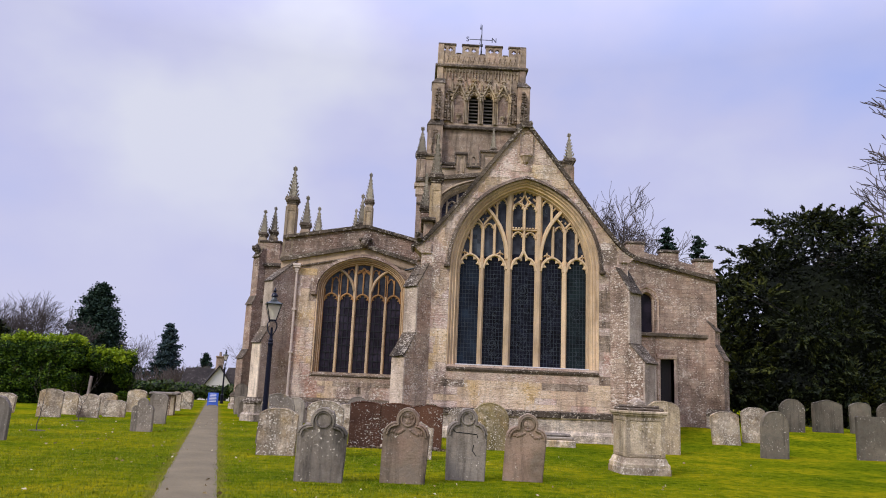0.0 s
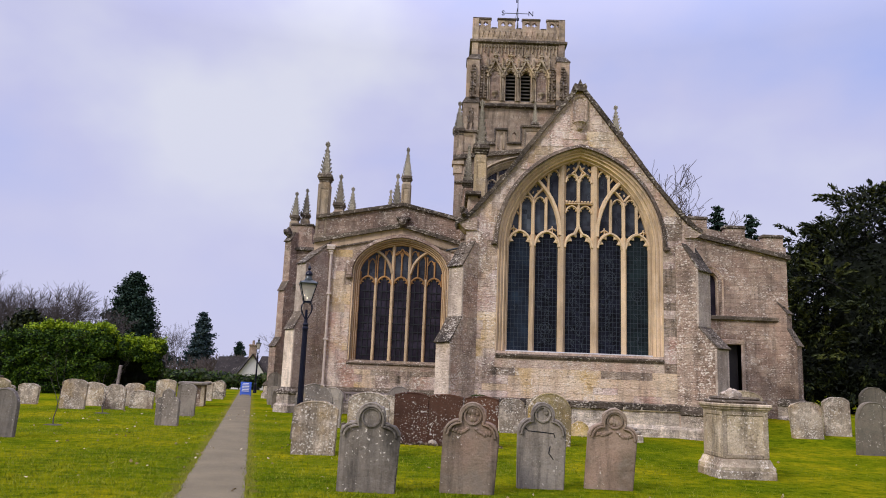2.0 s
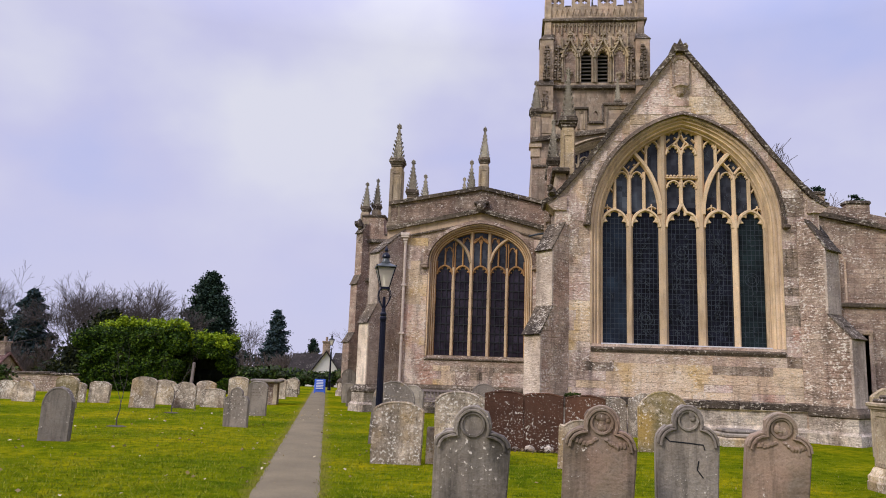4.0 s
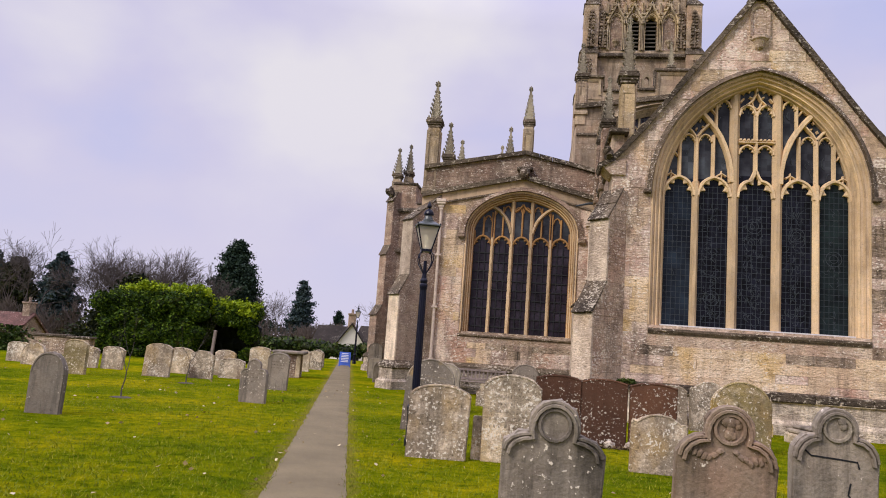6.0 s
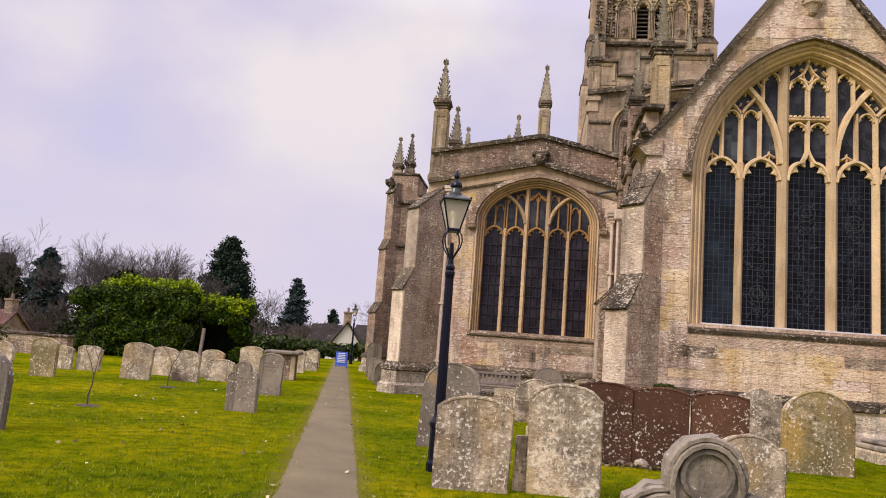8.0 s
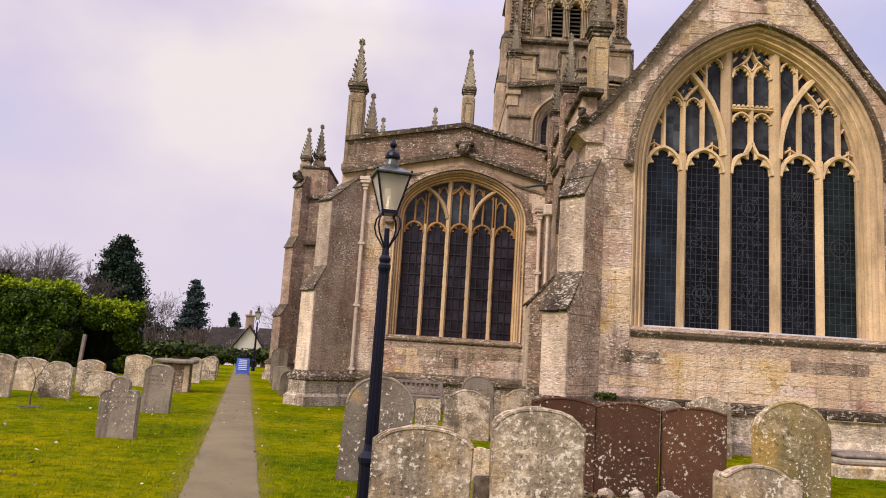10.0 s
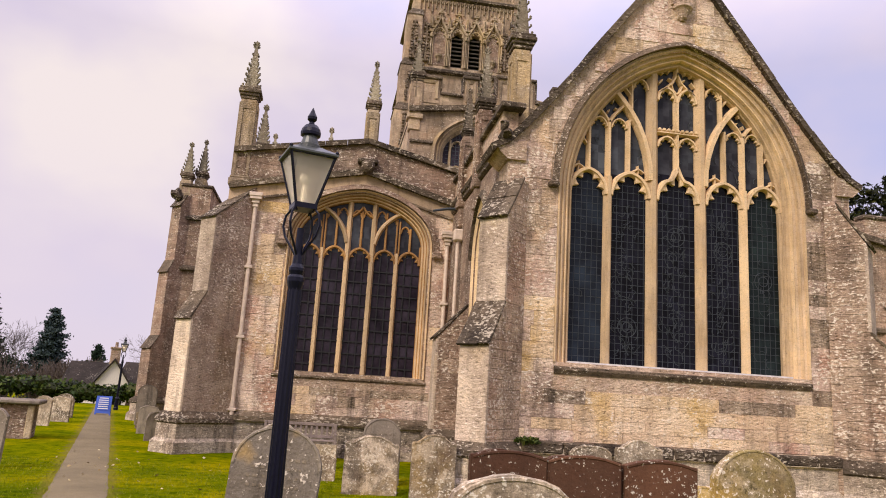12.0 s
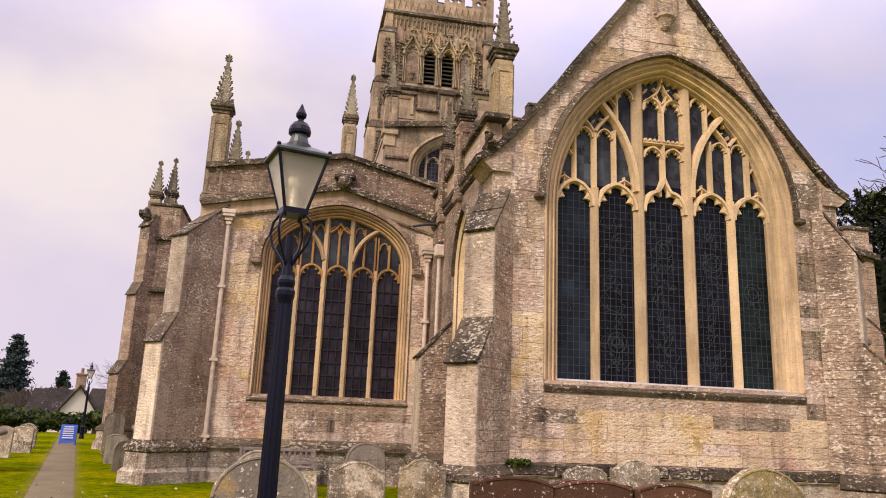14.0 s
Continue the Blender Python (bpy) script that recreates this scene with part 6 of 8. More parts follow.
# ---- gravestones ----
def outline(style, w, h):
    """Half outline of a headstone from its foot to its top, then mirrored."""
    a = w / 2
    if style == "shouldered":
        r = 0.245 * w
        zc = h - r
        right = [(a * 0.96, -0.25), (a, h * 0.66)]
        right += [(a * 0.5 + a * 0.5 * math.cos(t), h * 0.66 + (zc - 0.35 * r - h * 0.66) * math.sin(t)) for t in (0.4, 0.8, 1.2, 1.45)]
        right += [(r * math.cos(t), zc + r * math.sin(t)) for t in (-0.35, 0.0, 0.35, 0.7, 1.05, 1.35)]
    elif style == "round":
        right = [(a * 0.97, -0.25), (a, h - a * 0.85)] + [(a * math.cos(t), h - a * 0.85 + a * 0.85 * math.sin(t)) for t in (0.2, 0.45, 0.7, 0.95, 1.2, 1.4)]
    elif style == "segment":
        right = [(a * 0.97, -0.25), (a, h * 0.86), (a * 0.9, h * 0.905), (a * 0.72, h * 0.95), (a * 0.5, h * 0.98), (a * 0.25, h * 0.995)]
    elif style == "shallow":
        right = [(a * 0.99, -0.25), (a, h * 0.945), (a * 0.8, h * 0.965), (a * 0.55, h * 0.985), (a * 0.25, h * 0.997)]
    elif style == "eared":
        right = [(a, -0.25), (a, h * 0.84), (a * 0.94, h * 0.88), (a * 0.8, h * 0.865), (a * 0.62, h * 0.92), (a * 0.4, h * 0.975), (a * 0.2, h * 0.995)]
    elif style == "peak":
        right = [(a, -0.25), (a, h * 0.88), (a * 0.55, h * 0.95), (a * 0.15, h * 0.995)]
    elif style == "gothic":
        right = [(a, -0.25), (a, h * 0.68)] + [(a * math.cos(t) ** 0.8, h * 0.68 + h * 0.32 * math.sin(t) ** 1.15) for t in (0.3, 0.6, 0.9, 1.2, 1.42)]
    else:
        right = [(a, -0.25), (a, h * 0.97), (a * 0.9, h)]
    left = [(-x, z) for x, z in right[::-1]]
    if style in ("peak", "gothic", "segment", "shallow", "eared", "round", "shouldered"):
        return right + [(0.0, h)] + left
    return right + left


def headstone(x, y, w, h, style, mat, label, lean=0.0, back=0.0, turn=0.0, thick=0.12, seed=1, lines=5, dress=None):
    """A worn headstone let into the turf, with its border, carving and the worn lines of its inscription."""
    z = ground_z(x, y)
    t = thing("gravestone", label, "gravestone", "headstones in the churchyard")
    t.matrix_basis = pose(x, y, z, back, lean, turn)
    rnd = random.Random(seed)
    bm = bmesh.new()
    pts = outline(style, w, h)
    pts = [(px + rnd.uniform(-0.013, 0.011), pz + (rnd.uniform(-0.016, 0.008) if pz > 0 else 0)) for px, pz in pts]
    prism(bm, pts, -thick / 2, thick / 2)
    es = [e for e in bm.edges if len(e.link_faces) == 2 and abs(e.calc_face_angle(0)) > 1.0 and abs(e.verts[0].co.y - e.verts[1].co.y) < 1e-4]
    bmesh.ops.bevel(bm, geom=es, offset=0.014, segments=2, affect="EDGES")
    part("slab", bm, mat, t)
    if dress:
        bm = bmesh.new()
        for f, o in ((0.95, 0.006), (0.86, 0.02)):
            band = [(px * f, pz - (1 - f) * 0.42 * w) for px, pz in outline(style, w, h) if pz > h * 0.3]
            bar(bm, band, 0.034, -thick / 2 - 0.016 - o, -thick / 2 + 0.01, 0.55)
        part("border", bm, mat, t, "stacked roll mouldings round the head")
        bm = bmesh.new()
        zc = h - 0.245 * w
        bar(bm, ring(0, zc, 0.15 * w, 18), 0.035, -thick / 2 - 0.022, -thick / 2 + 0.02, 0.6)
        disc = part("roundel", bm, mat, t, "worn carved roundel")
        for _ in range(9 if dress == "cherub" else 2 if dress == "cracked" else 0):
            bm = bmesh.new()
            s = rnd.uniform(0.02, 0.045)
            m = Matrix.Translation((rnd.uniform(-0.09, 0.09) * w, -thick / 2, zc + rnd.uniform(-0.1, 0.1) * w)) @ Matrix.Diagonal((s, s * 0.6, s * 1.2, 1))
            bmesh.ops.create_icosphere(bm, subdivisions=2, radius=1, matrix=m)
            part("carved_petal", bm, mat, disc)
        if dress == "cherub":
            for s in (-1, 1):
                bm = bmesh.new()
                for k in range(7):
                    f = k / 6
                    m = Matrix.Translation((s * w * (0.08 + 0.30 * f), -thick / 2, h * 0.70 - 0.05 * f * (1 - f) * 4 + rnd.uniform(-0.012, 0.012))) @ Matrix.Rotation(s * (0.5 + f), 4, "Y") @ Matrix.Diagonal((0.042, 0.022, 0.026, 1))
                    bmesh.ops.create_icosphere(bm, subdivisions=1, radius=1, matrix=m)
                part("leaf_carving", bm, mat, t, "carved leaf scroll")
        if dress == "cracked":
            bm = bmesh.new()
            for q in ([(-0.30, 0.70), (-0.24, 0.665), (0.02, 0.655), (0.20, 0.645), (0.22, 0.60)], [(0.14, 0.50), (0.12, 0.42), (0.2, 0.35)]):
                bar(bm, [(px * w * 1.2, pz * h) for px, pz in q], 0.014, -thick / 2 - 0.004, -thick / 2 + 0.01, 1)
            part("crack", bm, VOID, t, "dark jagged crack")
    elif style != "flat" and w > 0.5:
        bm = bmesh.new()
        bar(bm, [(px * 0.96, pz - 0.022) for px, pz in outline(style, w, h) if pz > h * 0.45], 0.03, -thick / 2 - 0.009, -thick / 2 + 0.01, 0.6)
        part("worn_rim", bm, mat, t)
    if lines:
        bm = bmesh.new()
        for k in range(lines):
            lz = h * (0.58 if dress else 0.74) - k * 0.085
            x0 = -w * 0.33 + rnd.uniform(0, 0.06)
            while x0 < w * 0.30 and lz > 0.15:
                l = rnd.uniform(0.02, 0.05)
                box(bm, x0, x0 + l, -thick / 2 - 0.0035, -thick / 2 + 0.002, lz, lz + 0.026)
                x0 += l + rnd.uniform(0.012, 0.05)
        if bm.verts:
            tagged(part("inscription", bm, WORN, t, "worn illegible lines of lettering"), kind="stuff")
        else:
            bm.free()
    return t


WORN = stone("worn_lettering", (0.29, 0.235, 0.17), (0.13, 0.105, 0.078), (0.25, 0.21, 0.16), 0.5, 1.0, bed=0.0, relief=0.2, flat=1.0)
headstone(-1.47, 12.22, 0.80, 1.17, "shouldered", GRAVE_GREY, "dark grey shouldered headstone with an empty round head", 1.5, 3, 2, 0.13, 1, 0, "plain")
headstone(-0.14, 12.45, 0.75, 1.22, "shouldered", GRAVE_BEIGE, "grey-brown leaning headstone with carved roundel and leaf scrolls", 3.2, 3, -2, 0.13, 2, 0, "cherub")
headstone(0.94, 13.1, 0.70, 1.23, "shouldered", GRAVE_GREY, "grey shouldered headstone with a jagged crack across its face", 0.5, 2, 0, 0.13, 3, 0, "cracked")
headstone(1.98, 13.35, 0.72, 1.18, "shouldered", GRAVE_BEIGE, "brown-grey leaning headstone with roundel and leaf carving", 3.8, 3, -3, 0.13, 4, 0, "cherub")
headstone(-2.92, 16.35, 0.83, 1.0, "segment", GRAVE_PALE, "broad pale lichen-covered headstone beside the lamp post", 1, -2, 4, 0.12, 5, 0)
named = headstone(-1.93, 16.55, 0.80, 1.2, "segment", GRAVE_PALE, "tall grey lichened headstone with a worn carved name", -0.5, -1, 2, 0.14, 6, 0)
headstone(-2.32, 16.62, 0.3, 0.6, "flat", GRAVE_PALE, "small low footstone tucked behind taller headstones", 1, 0, 5, 0.1, 7, 0)
headstone(-3.58, 19.45, 0.87, 1.28, "round", GRAVE_OCHRE, "tall round-topped grey headstone with ochre lichen behind the lamp post", 4, -4, 6, 0.13, 8, 4)
headstone(-3.75, 23.6, 0.62, 1.13, "round", GRAVE_GREY, "round-topped dark grey headstone with lichen", 2, -2, 0, 0.12, 9, 3)
for k, (gx, st) in enumerate(((-1.24, "shallow"), (-0.46, "shallow"), (0.36, "shallow"))):
    headstone(gx, 19.35, 0.79, 1.17 - 0.01 * k, st, GRAVE_RED, "broad red-brown headstone freckled with white lichen", 0.4, -2 + k, 0, 0.14, 10 + k, 0)
headstone(0.07, 16.85, 0.76, 0.80, "eared", GRAVE_PALE, "short pale weathered headstone with rough shoulders", 1.5, -3, -3, 0.12, 13, 0)
headstone(2.08, 20.4, 1.05, 1.26, "round", GRAVE_MOSS, "broad round-topped ochre headstone with lichen", 0.5, -2, 0, 0.14, 14, 0)
headstone(-2.22, 24.6, 0.9, 0.95, "eared", GRAVE_PALE, "pale squat headstone blotched with lichen near the chapel", 1.5, -3, 3, 0.14, 15, 0)
headstone(-1.22, 24.3, 0.74, 1.04, "eared", GRAVE_PALE, "grey pilastered headstone by the chancel buttress", 0.5, -2, 0, 0.14, 16, 0)
headstone(-1.93, 26.0, 0.70, 1.2, "round", GRAVE_GREY, "round-topped green-grey headstone near the chapel", -1.5, -1, 0, 0.12, 17, 4)
headstone(-2.2, 19.95, 0.36, 0.42, "segment", GRAVE_PALE, "tiny low lichened footstone in the grass", 0, 0, 0, 0.1, 18, 0)
headstone(2.34, 24.2, 0.84, 1.14, "eared", GRAVE_PALE, "white limewashed headstone leaning against the chancel plinth", 0, -4, 0, 0.14, 19, 0)
headstone(1.52, 24.3, 0.74, 1.0, "segment", GRAVE_PALE, "rough pale headstone propped near the chancel plinth", -1, -4, 0, 0.14, 20, 0)
headstone(3.5, 24.2, 0.52, 0.42, "round", GRAVE_MOSS, "small rounded mossy footstone by the plinth", 0, -4, 0, 0.12, 21, 0)
headstone(-3.0, 26.3, 0.5, 0.45, "segment", GRAVE_PALE, "small broken lichened headstone by the chapel", 2, -4, 6, 0.12, 22, 0)
headstone(-3.0, 28.4, 0.6, 0.5, "flat", GRAVE_PALE, "pale low slab headstone beside the chapel", -1, -3, 0, 0.12, 23, 0)
headstone(-9.35, 17.15, 0.56, 0.98, "gothic", GRAVE_GREY, "dark peaked headstone alone in the grass", 2.5, 2, 4, 0.12, 24, 0)
headstone(-14.6, 25.6, 0.68, 0.98, "segment", GRAVE_MOSS, "yellow-green mossy headstone near the boundary wall", 1, 2, 3, 0.13, 25, 0)
headstone(-16.2, 28.7, 0.6, 0.68, "segment", GRAVE_PALE, "low pale headstone near the hedge", 2, -3, 4, 0.12, 26, 0)
headstone(-15.5, 28.9, 0.76, 0.74, "segment", GRAVE_PALE, "broad pale headstone near the hedge", 2, -3, 0, 0.13, 27, 0)
headstone(-13.0, 27.2, 0.84, 1.0, "segment", GRAVE_PALE, "tall pale headstone with orange lichen", 2, -2, 6, 0.13, 28, 0)
headstone(-13.4, 29.4, 0.86, 0.86, "segment", GRAVE_PALE, "low brownish headstone in a crowded row", 0, -3, 0, 0.12, 29, 0)
headstone(-11.95, 27.95, 0.78, 0.86, "eared", GRAVE_PALE, "carved headstone with worn scrolls in a crowded row", 1.5, -2, 0, 0.13, 30, 0)
headstone(-12.2, 30.2, 0.74, 0.87, "segment", GRAVE_PALE, "pale round-shouldered headstone in a crowded row", 0, -3, 0, 0.12, 31, 0)
headstone(-11.45, 29.1, 0.86, 0.64, "segment", GRAVE_PALE, "short broad lichened headstone", 1, -2, 0, 0.12, 32, 0)
headstone(-7.76, 21.8, 0.62, 0.95, "shouldered", GRAVE_GREY, "weathered shouldered grey headstone near the path", -1.5, -2, 0, 0.12, 33, 4)
headstone(-12.3, 33.6, 0.85, 1.0, "segment", GRAVE_PALE, "pale headstone far back by the hedge", 0, 0, 0, 0.12, 34, 0)
headstone(-8.75, 25.95, 0.60, 1.02, "segment", GRAVE_GREY, "narrow grey headstone beside the path", 1, 1, 6, 0.12, 35, 3)
headstone(-11.8, 37.5, 0.5, 0.93, "segment", GRAVE_PALE, "narrow pale headstone by the path", 0, 0, 0, 0.12, 36, 0)
headstone(-12.1, 40.0, 0.72, 0.86, "segment", GRAVE_PALE, "pale headstone by the path near the sign", 0, -2, 0, 0.12, 37, 0)
headstone(-12.9, 43.0, 0.7, 0.9, "round", GRAVE_PALE, "round headstone far along the path", 0, 0, 0, 0.12, 38, 0)
headstone(-17.6, 27.9, 0.8, 0.72, "round", GRAVE_PALE, "rounded pale headstone near the boundary wall", 0, -3, 0, 0.12, 39, 0)
headstone(-19.0, 29.0, 0.8, 0.66, "segment", GRAVE_PALE, "low pale headstone near the boundary wall", 0, -3, 0, 0.12, 40, 0)
headstone(-16.9, 24.4, 0.9, 0.5, "segment", GRAVE_PALE, "half-sunken pale headstone near the boundary wall", -4, -3, 0, 0.12, 41, 0)
headstone(-9.4, 40.8, 0.7, 1.45, "round", GRAVE_GREY, "tall round-topped headstone by the porch", 0, 0, 0, 0.12, 42, 0)
headstone(-8.9, 38.6, 0.6, 0.6, "segment", GRAVE_PALE, "short lichened headstone by the church wall", 0, 0, 0, 0.12, 43, 0)
headstone(-7.5, 33.6, 0.6, 0.8, "round", GRAVE_GREY, "rounded grey headstone behind the corner buttress", 0, 0, 20, 0.12, 44, 0)
headstone(-8.3, 36.2, 0.6, 0.85, "segment", GRAVE_GREY, "grey headstone beside the church wall", 0, 0, 10, 0.12, 45, 0)
headstone(7.2, 21.4, 0.98, 1.5, "segment", CHEST, "tall broad pale headstone behind the chest tomb", 0.5, -1, 0, 0.16, 46, 0)
headstone(10.75, 25.4, 0.98, 1.12, "segment", GRAVE_PALE, "leaning pale lichened headstone in the grass", -3, -2, 0, 0.13, 47, 0)
headstone(12.1, 26.2, 0.86, 1.22, "segment", GRAVE_PALE, "pale square-shouldered headstone standing in rough grass", -2, 0, 0, 0.13, 48, 0)
headstone(10.5, 21.5, 0.84, 1.35, "gothic", GRAVE_SHADED, "dark pointed gothic headstone with a carved head", 1, 1, 4, 0.14, 49, 0)
# the next four stones carry the yew's shade in their colour
headstone(15.2, 29.6, 1.05, 1.3, "round", GRAVE_SHADED, "round-topped dark headstone under the yew", 2, 0, 0, 0.13, 50, 0)
headstone(16.9, 30.0, 1.25, 1.3, "peak", GRAVE_SHADED, "broad shouldered grey headstone under the yew", 0, 0, 0, 0.13, 51, 0)
headstone(18.4, 30.2, 0.9, 1.25, "segment", GRAVE_SHADED, "grey headstone under the yew", 0, 0, 0, 0.13, 52, 0)
headstone(19.9, 30.6, 1.05, 1.3, "round", GRAVE_SHADED, "rounded grey headstone under the yew", 0, 0, 0, 0.13, 53, 0)
headstone(13.4, 32.4, 0.9, 1.1, "peak", GRAVE_GREY, "pale headstone in the shade of the yew", 0, 0, 0, 0.13, 54, 0)
headstone(14.0, 22.3, 1.15, 1.3, "flat", GRAVE_SHADED, "large flat-topped dark grey headstone", 1, 0, 0, 0.14, 55, 0)

# the one name that can still be read
bm = bmesh.new()
rl = random.Random(8)
for k in range(5):
    x0 = -0.30
    while x0 < 0.28:
        l = rl.uniform(0.03, 0.06)
        if not (k == 0 and x0 < 0.12):
            box(bm, x0, x0 + l * 0.6, -0.0725, -0.068, 0.87 - k * 0.10, 0.905 - k * 0.10)
        x0 += l + rl.uniform(0.015, 0.05)
tagged(part("inscription", bm, WORN, named, "worn illegible lines of lettering"), kind="stuff")
cu = bpy.data.curves.new("name_lettering", "FONT")
cu.body, cu.size, cu.extrude, cu.align_x = "SARAH", 0.075, 0.0015, "CENTER"
ob = new("inscription", cu)
ob.data.materials.append(WORN)
ob.matrix_basis = pose(-0.12, -0.0715, 0.865, 90, 0, 0)
ob.parent = named


rs = random.Random(14)
for sx in (-1.0, -0.72, -0.35, 0.02, 0.12, 0.6):
    bm = bmesh.new()
    s = rs.uniform(0.05, 0.09)
    bmesh.ops.create_icosphere(bm, subdivisions=2, radius=1, matrix=Matrix.Diagonal((s * 1.3, s * 0.6, s, 1)))
    for v in bm.verts:
        v.co *= 1 + 0.25 * noise.noise(v.co * 14 + Vector((sx, 0, 0)))
    ob = link(bm, "pale_stone", PLINTH)
    ob.location = (sx, 19.22, s * 0.7)
    tagged(ob, "pale rounded stone at the foot of the red headstones", "stone", "pale stones by the red headstones")


def chest_tomb():
    t = thing("chest_tomb", "pale square pedestal tomb with moulded cornice and stepped base", "tomb", at=(4.78, 15.75, 0), turn=3)
    bm = bmesh.new()
    box(bm, -0.51, 0.51, -0.50, 0.50, -0.2, 0.15, 0.03)
    part("base_slab", bm, GRAVE_PALE, t, "grey lichened base slab")
    bm = bmesh.new()
    turned(bm, [(0.69, 0.14), (0.69, 0.20), (0.655, 0.23), (0.63, 0.28), (0.60, 0.33)], n=4, phase=math.pi / 4)
    part("base_moulding", bm, GRAVE_PALE, t)
    bm = bmesh.new()
    box(bm, -0.40, 0.40, -0.40, 0.40, 0.32, 1.16, 0.012)
    part("die", bm, CHEST, t)
    for a in range(4):
        r = Matrix.Rotation(a * math.pi / 2, 4, "Z")
        bm = bmesh.new()
        for x0, x1, z0, z1 in ((-0.412, -0.33, 0.34, 1.15), (0.33, 0.412, 0.34, 1.15), (-0.33, 0.33, 0.34, 0.41), (-0.33, 0.33, 1.07, 1.15)):
            box(bm, x0, x1, -0.414, -0.39, z0, z1, 0.006, r)
        part("panel_frame", bm, CHEST, t)
    bm = bmesh.new()
    for f, z0, z1 in ((0.425, 1.14, 1.18), (0.45, 1.17, 1.22), (0.475, 1.21, 1.275)):
        box(bm, -f, f, -f, f, z0, z1, 0.015)
    part("cornice", bm, CHEST, t)
    bm = bmesh.new()
    box(bm, -0.41, 0.41, -0.41, 0.41, 1.27, 1.335, 0.025)
    box(bm, -0.34, 0.33, -0.35, 0.35, 1.33, 1.39, 0.025)
    part("capstone", bm, COPING, t, "dark lichened stepped capstone")
    bm = bmesh.new()
    for v in bmesh.ops.create_icosphere(bm, subdivisions=3, radius=1, matrix=Matrix.Translation((-0.06, 0, 1.42)) @ Matrix.Diagonal((0.20, 0.2, 0.10, 1)))["verts"]:
        v.co += Vector((0.05, 0.05, 0.09)) * noise.noise(v.co * 9)
    part("broken_finial", bm, GRAVE_PALE, t, "white-lichened broken stub of a finial")


def table_tomb():
    t = thing("table_tomb", "weathered chest tomb with an overhanging flat slab", "tomb", at=(-10.75, 32.6, 0), turn=12)
    bm = bmesh.new()
    box(bm, -0.42, 0.42, -0.5, 0.5, -0.1, 0.84, 0.02)
    part("chest", bm, WALL_DARK, t)
    for s in (-1, 1):
        bm = bmesh.new()
        box(bm, s * 0.38 - 0.08, s * 0.38 + 0.08, -0.56, -0.48, 0.0, 0.82, 0.02)
        part("pilaster", bm, CHEST, t)
    bm = bmesh.new()
    box(bm, -0.58, 0.58, -0.66, 0.66, 0.84, 0.95, 0.03)
    part("top_slab", bm, GRAVE_GREY, t, "dark flat top slab")


def ledger():
    t = thing("ledger_tomb", "low mossy ledger tomb of stacked dark slabs by the chancel", "tomb", at=(4.35, 23.0, 0), turn=4)
    for k, (w, d, z0, z1, m) in enumerate(((0.55, 0.5, -0.1, 0.2, GRAVE_PALE), (0.5, 0.42, 0.2, 0.3, GRAVE_GREY), (0.42, 0.36, 0.3, 0.38, GRAVE_GREY))):
        bm = bmesh.new()
        box(bm, -w, w, -d, d, z0, z1, 0.03, Matrix.Rotation(0.05 * k, 4, "Z"))
        part("slab", bm, m, t)


chest_tomb()
table_tomb()
ledger()


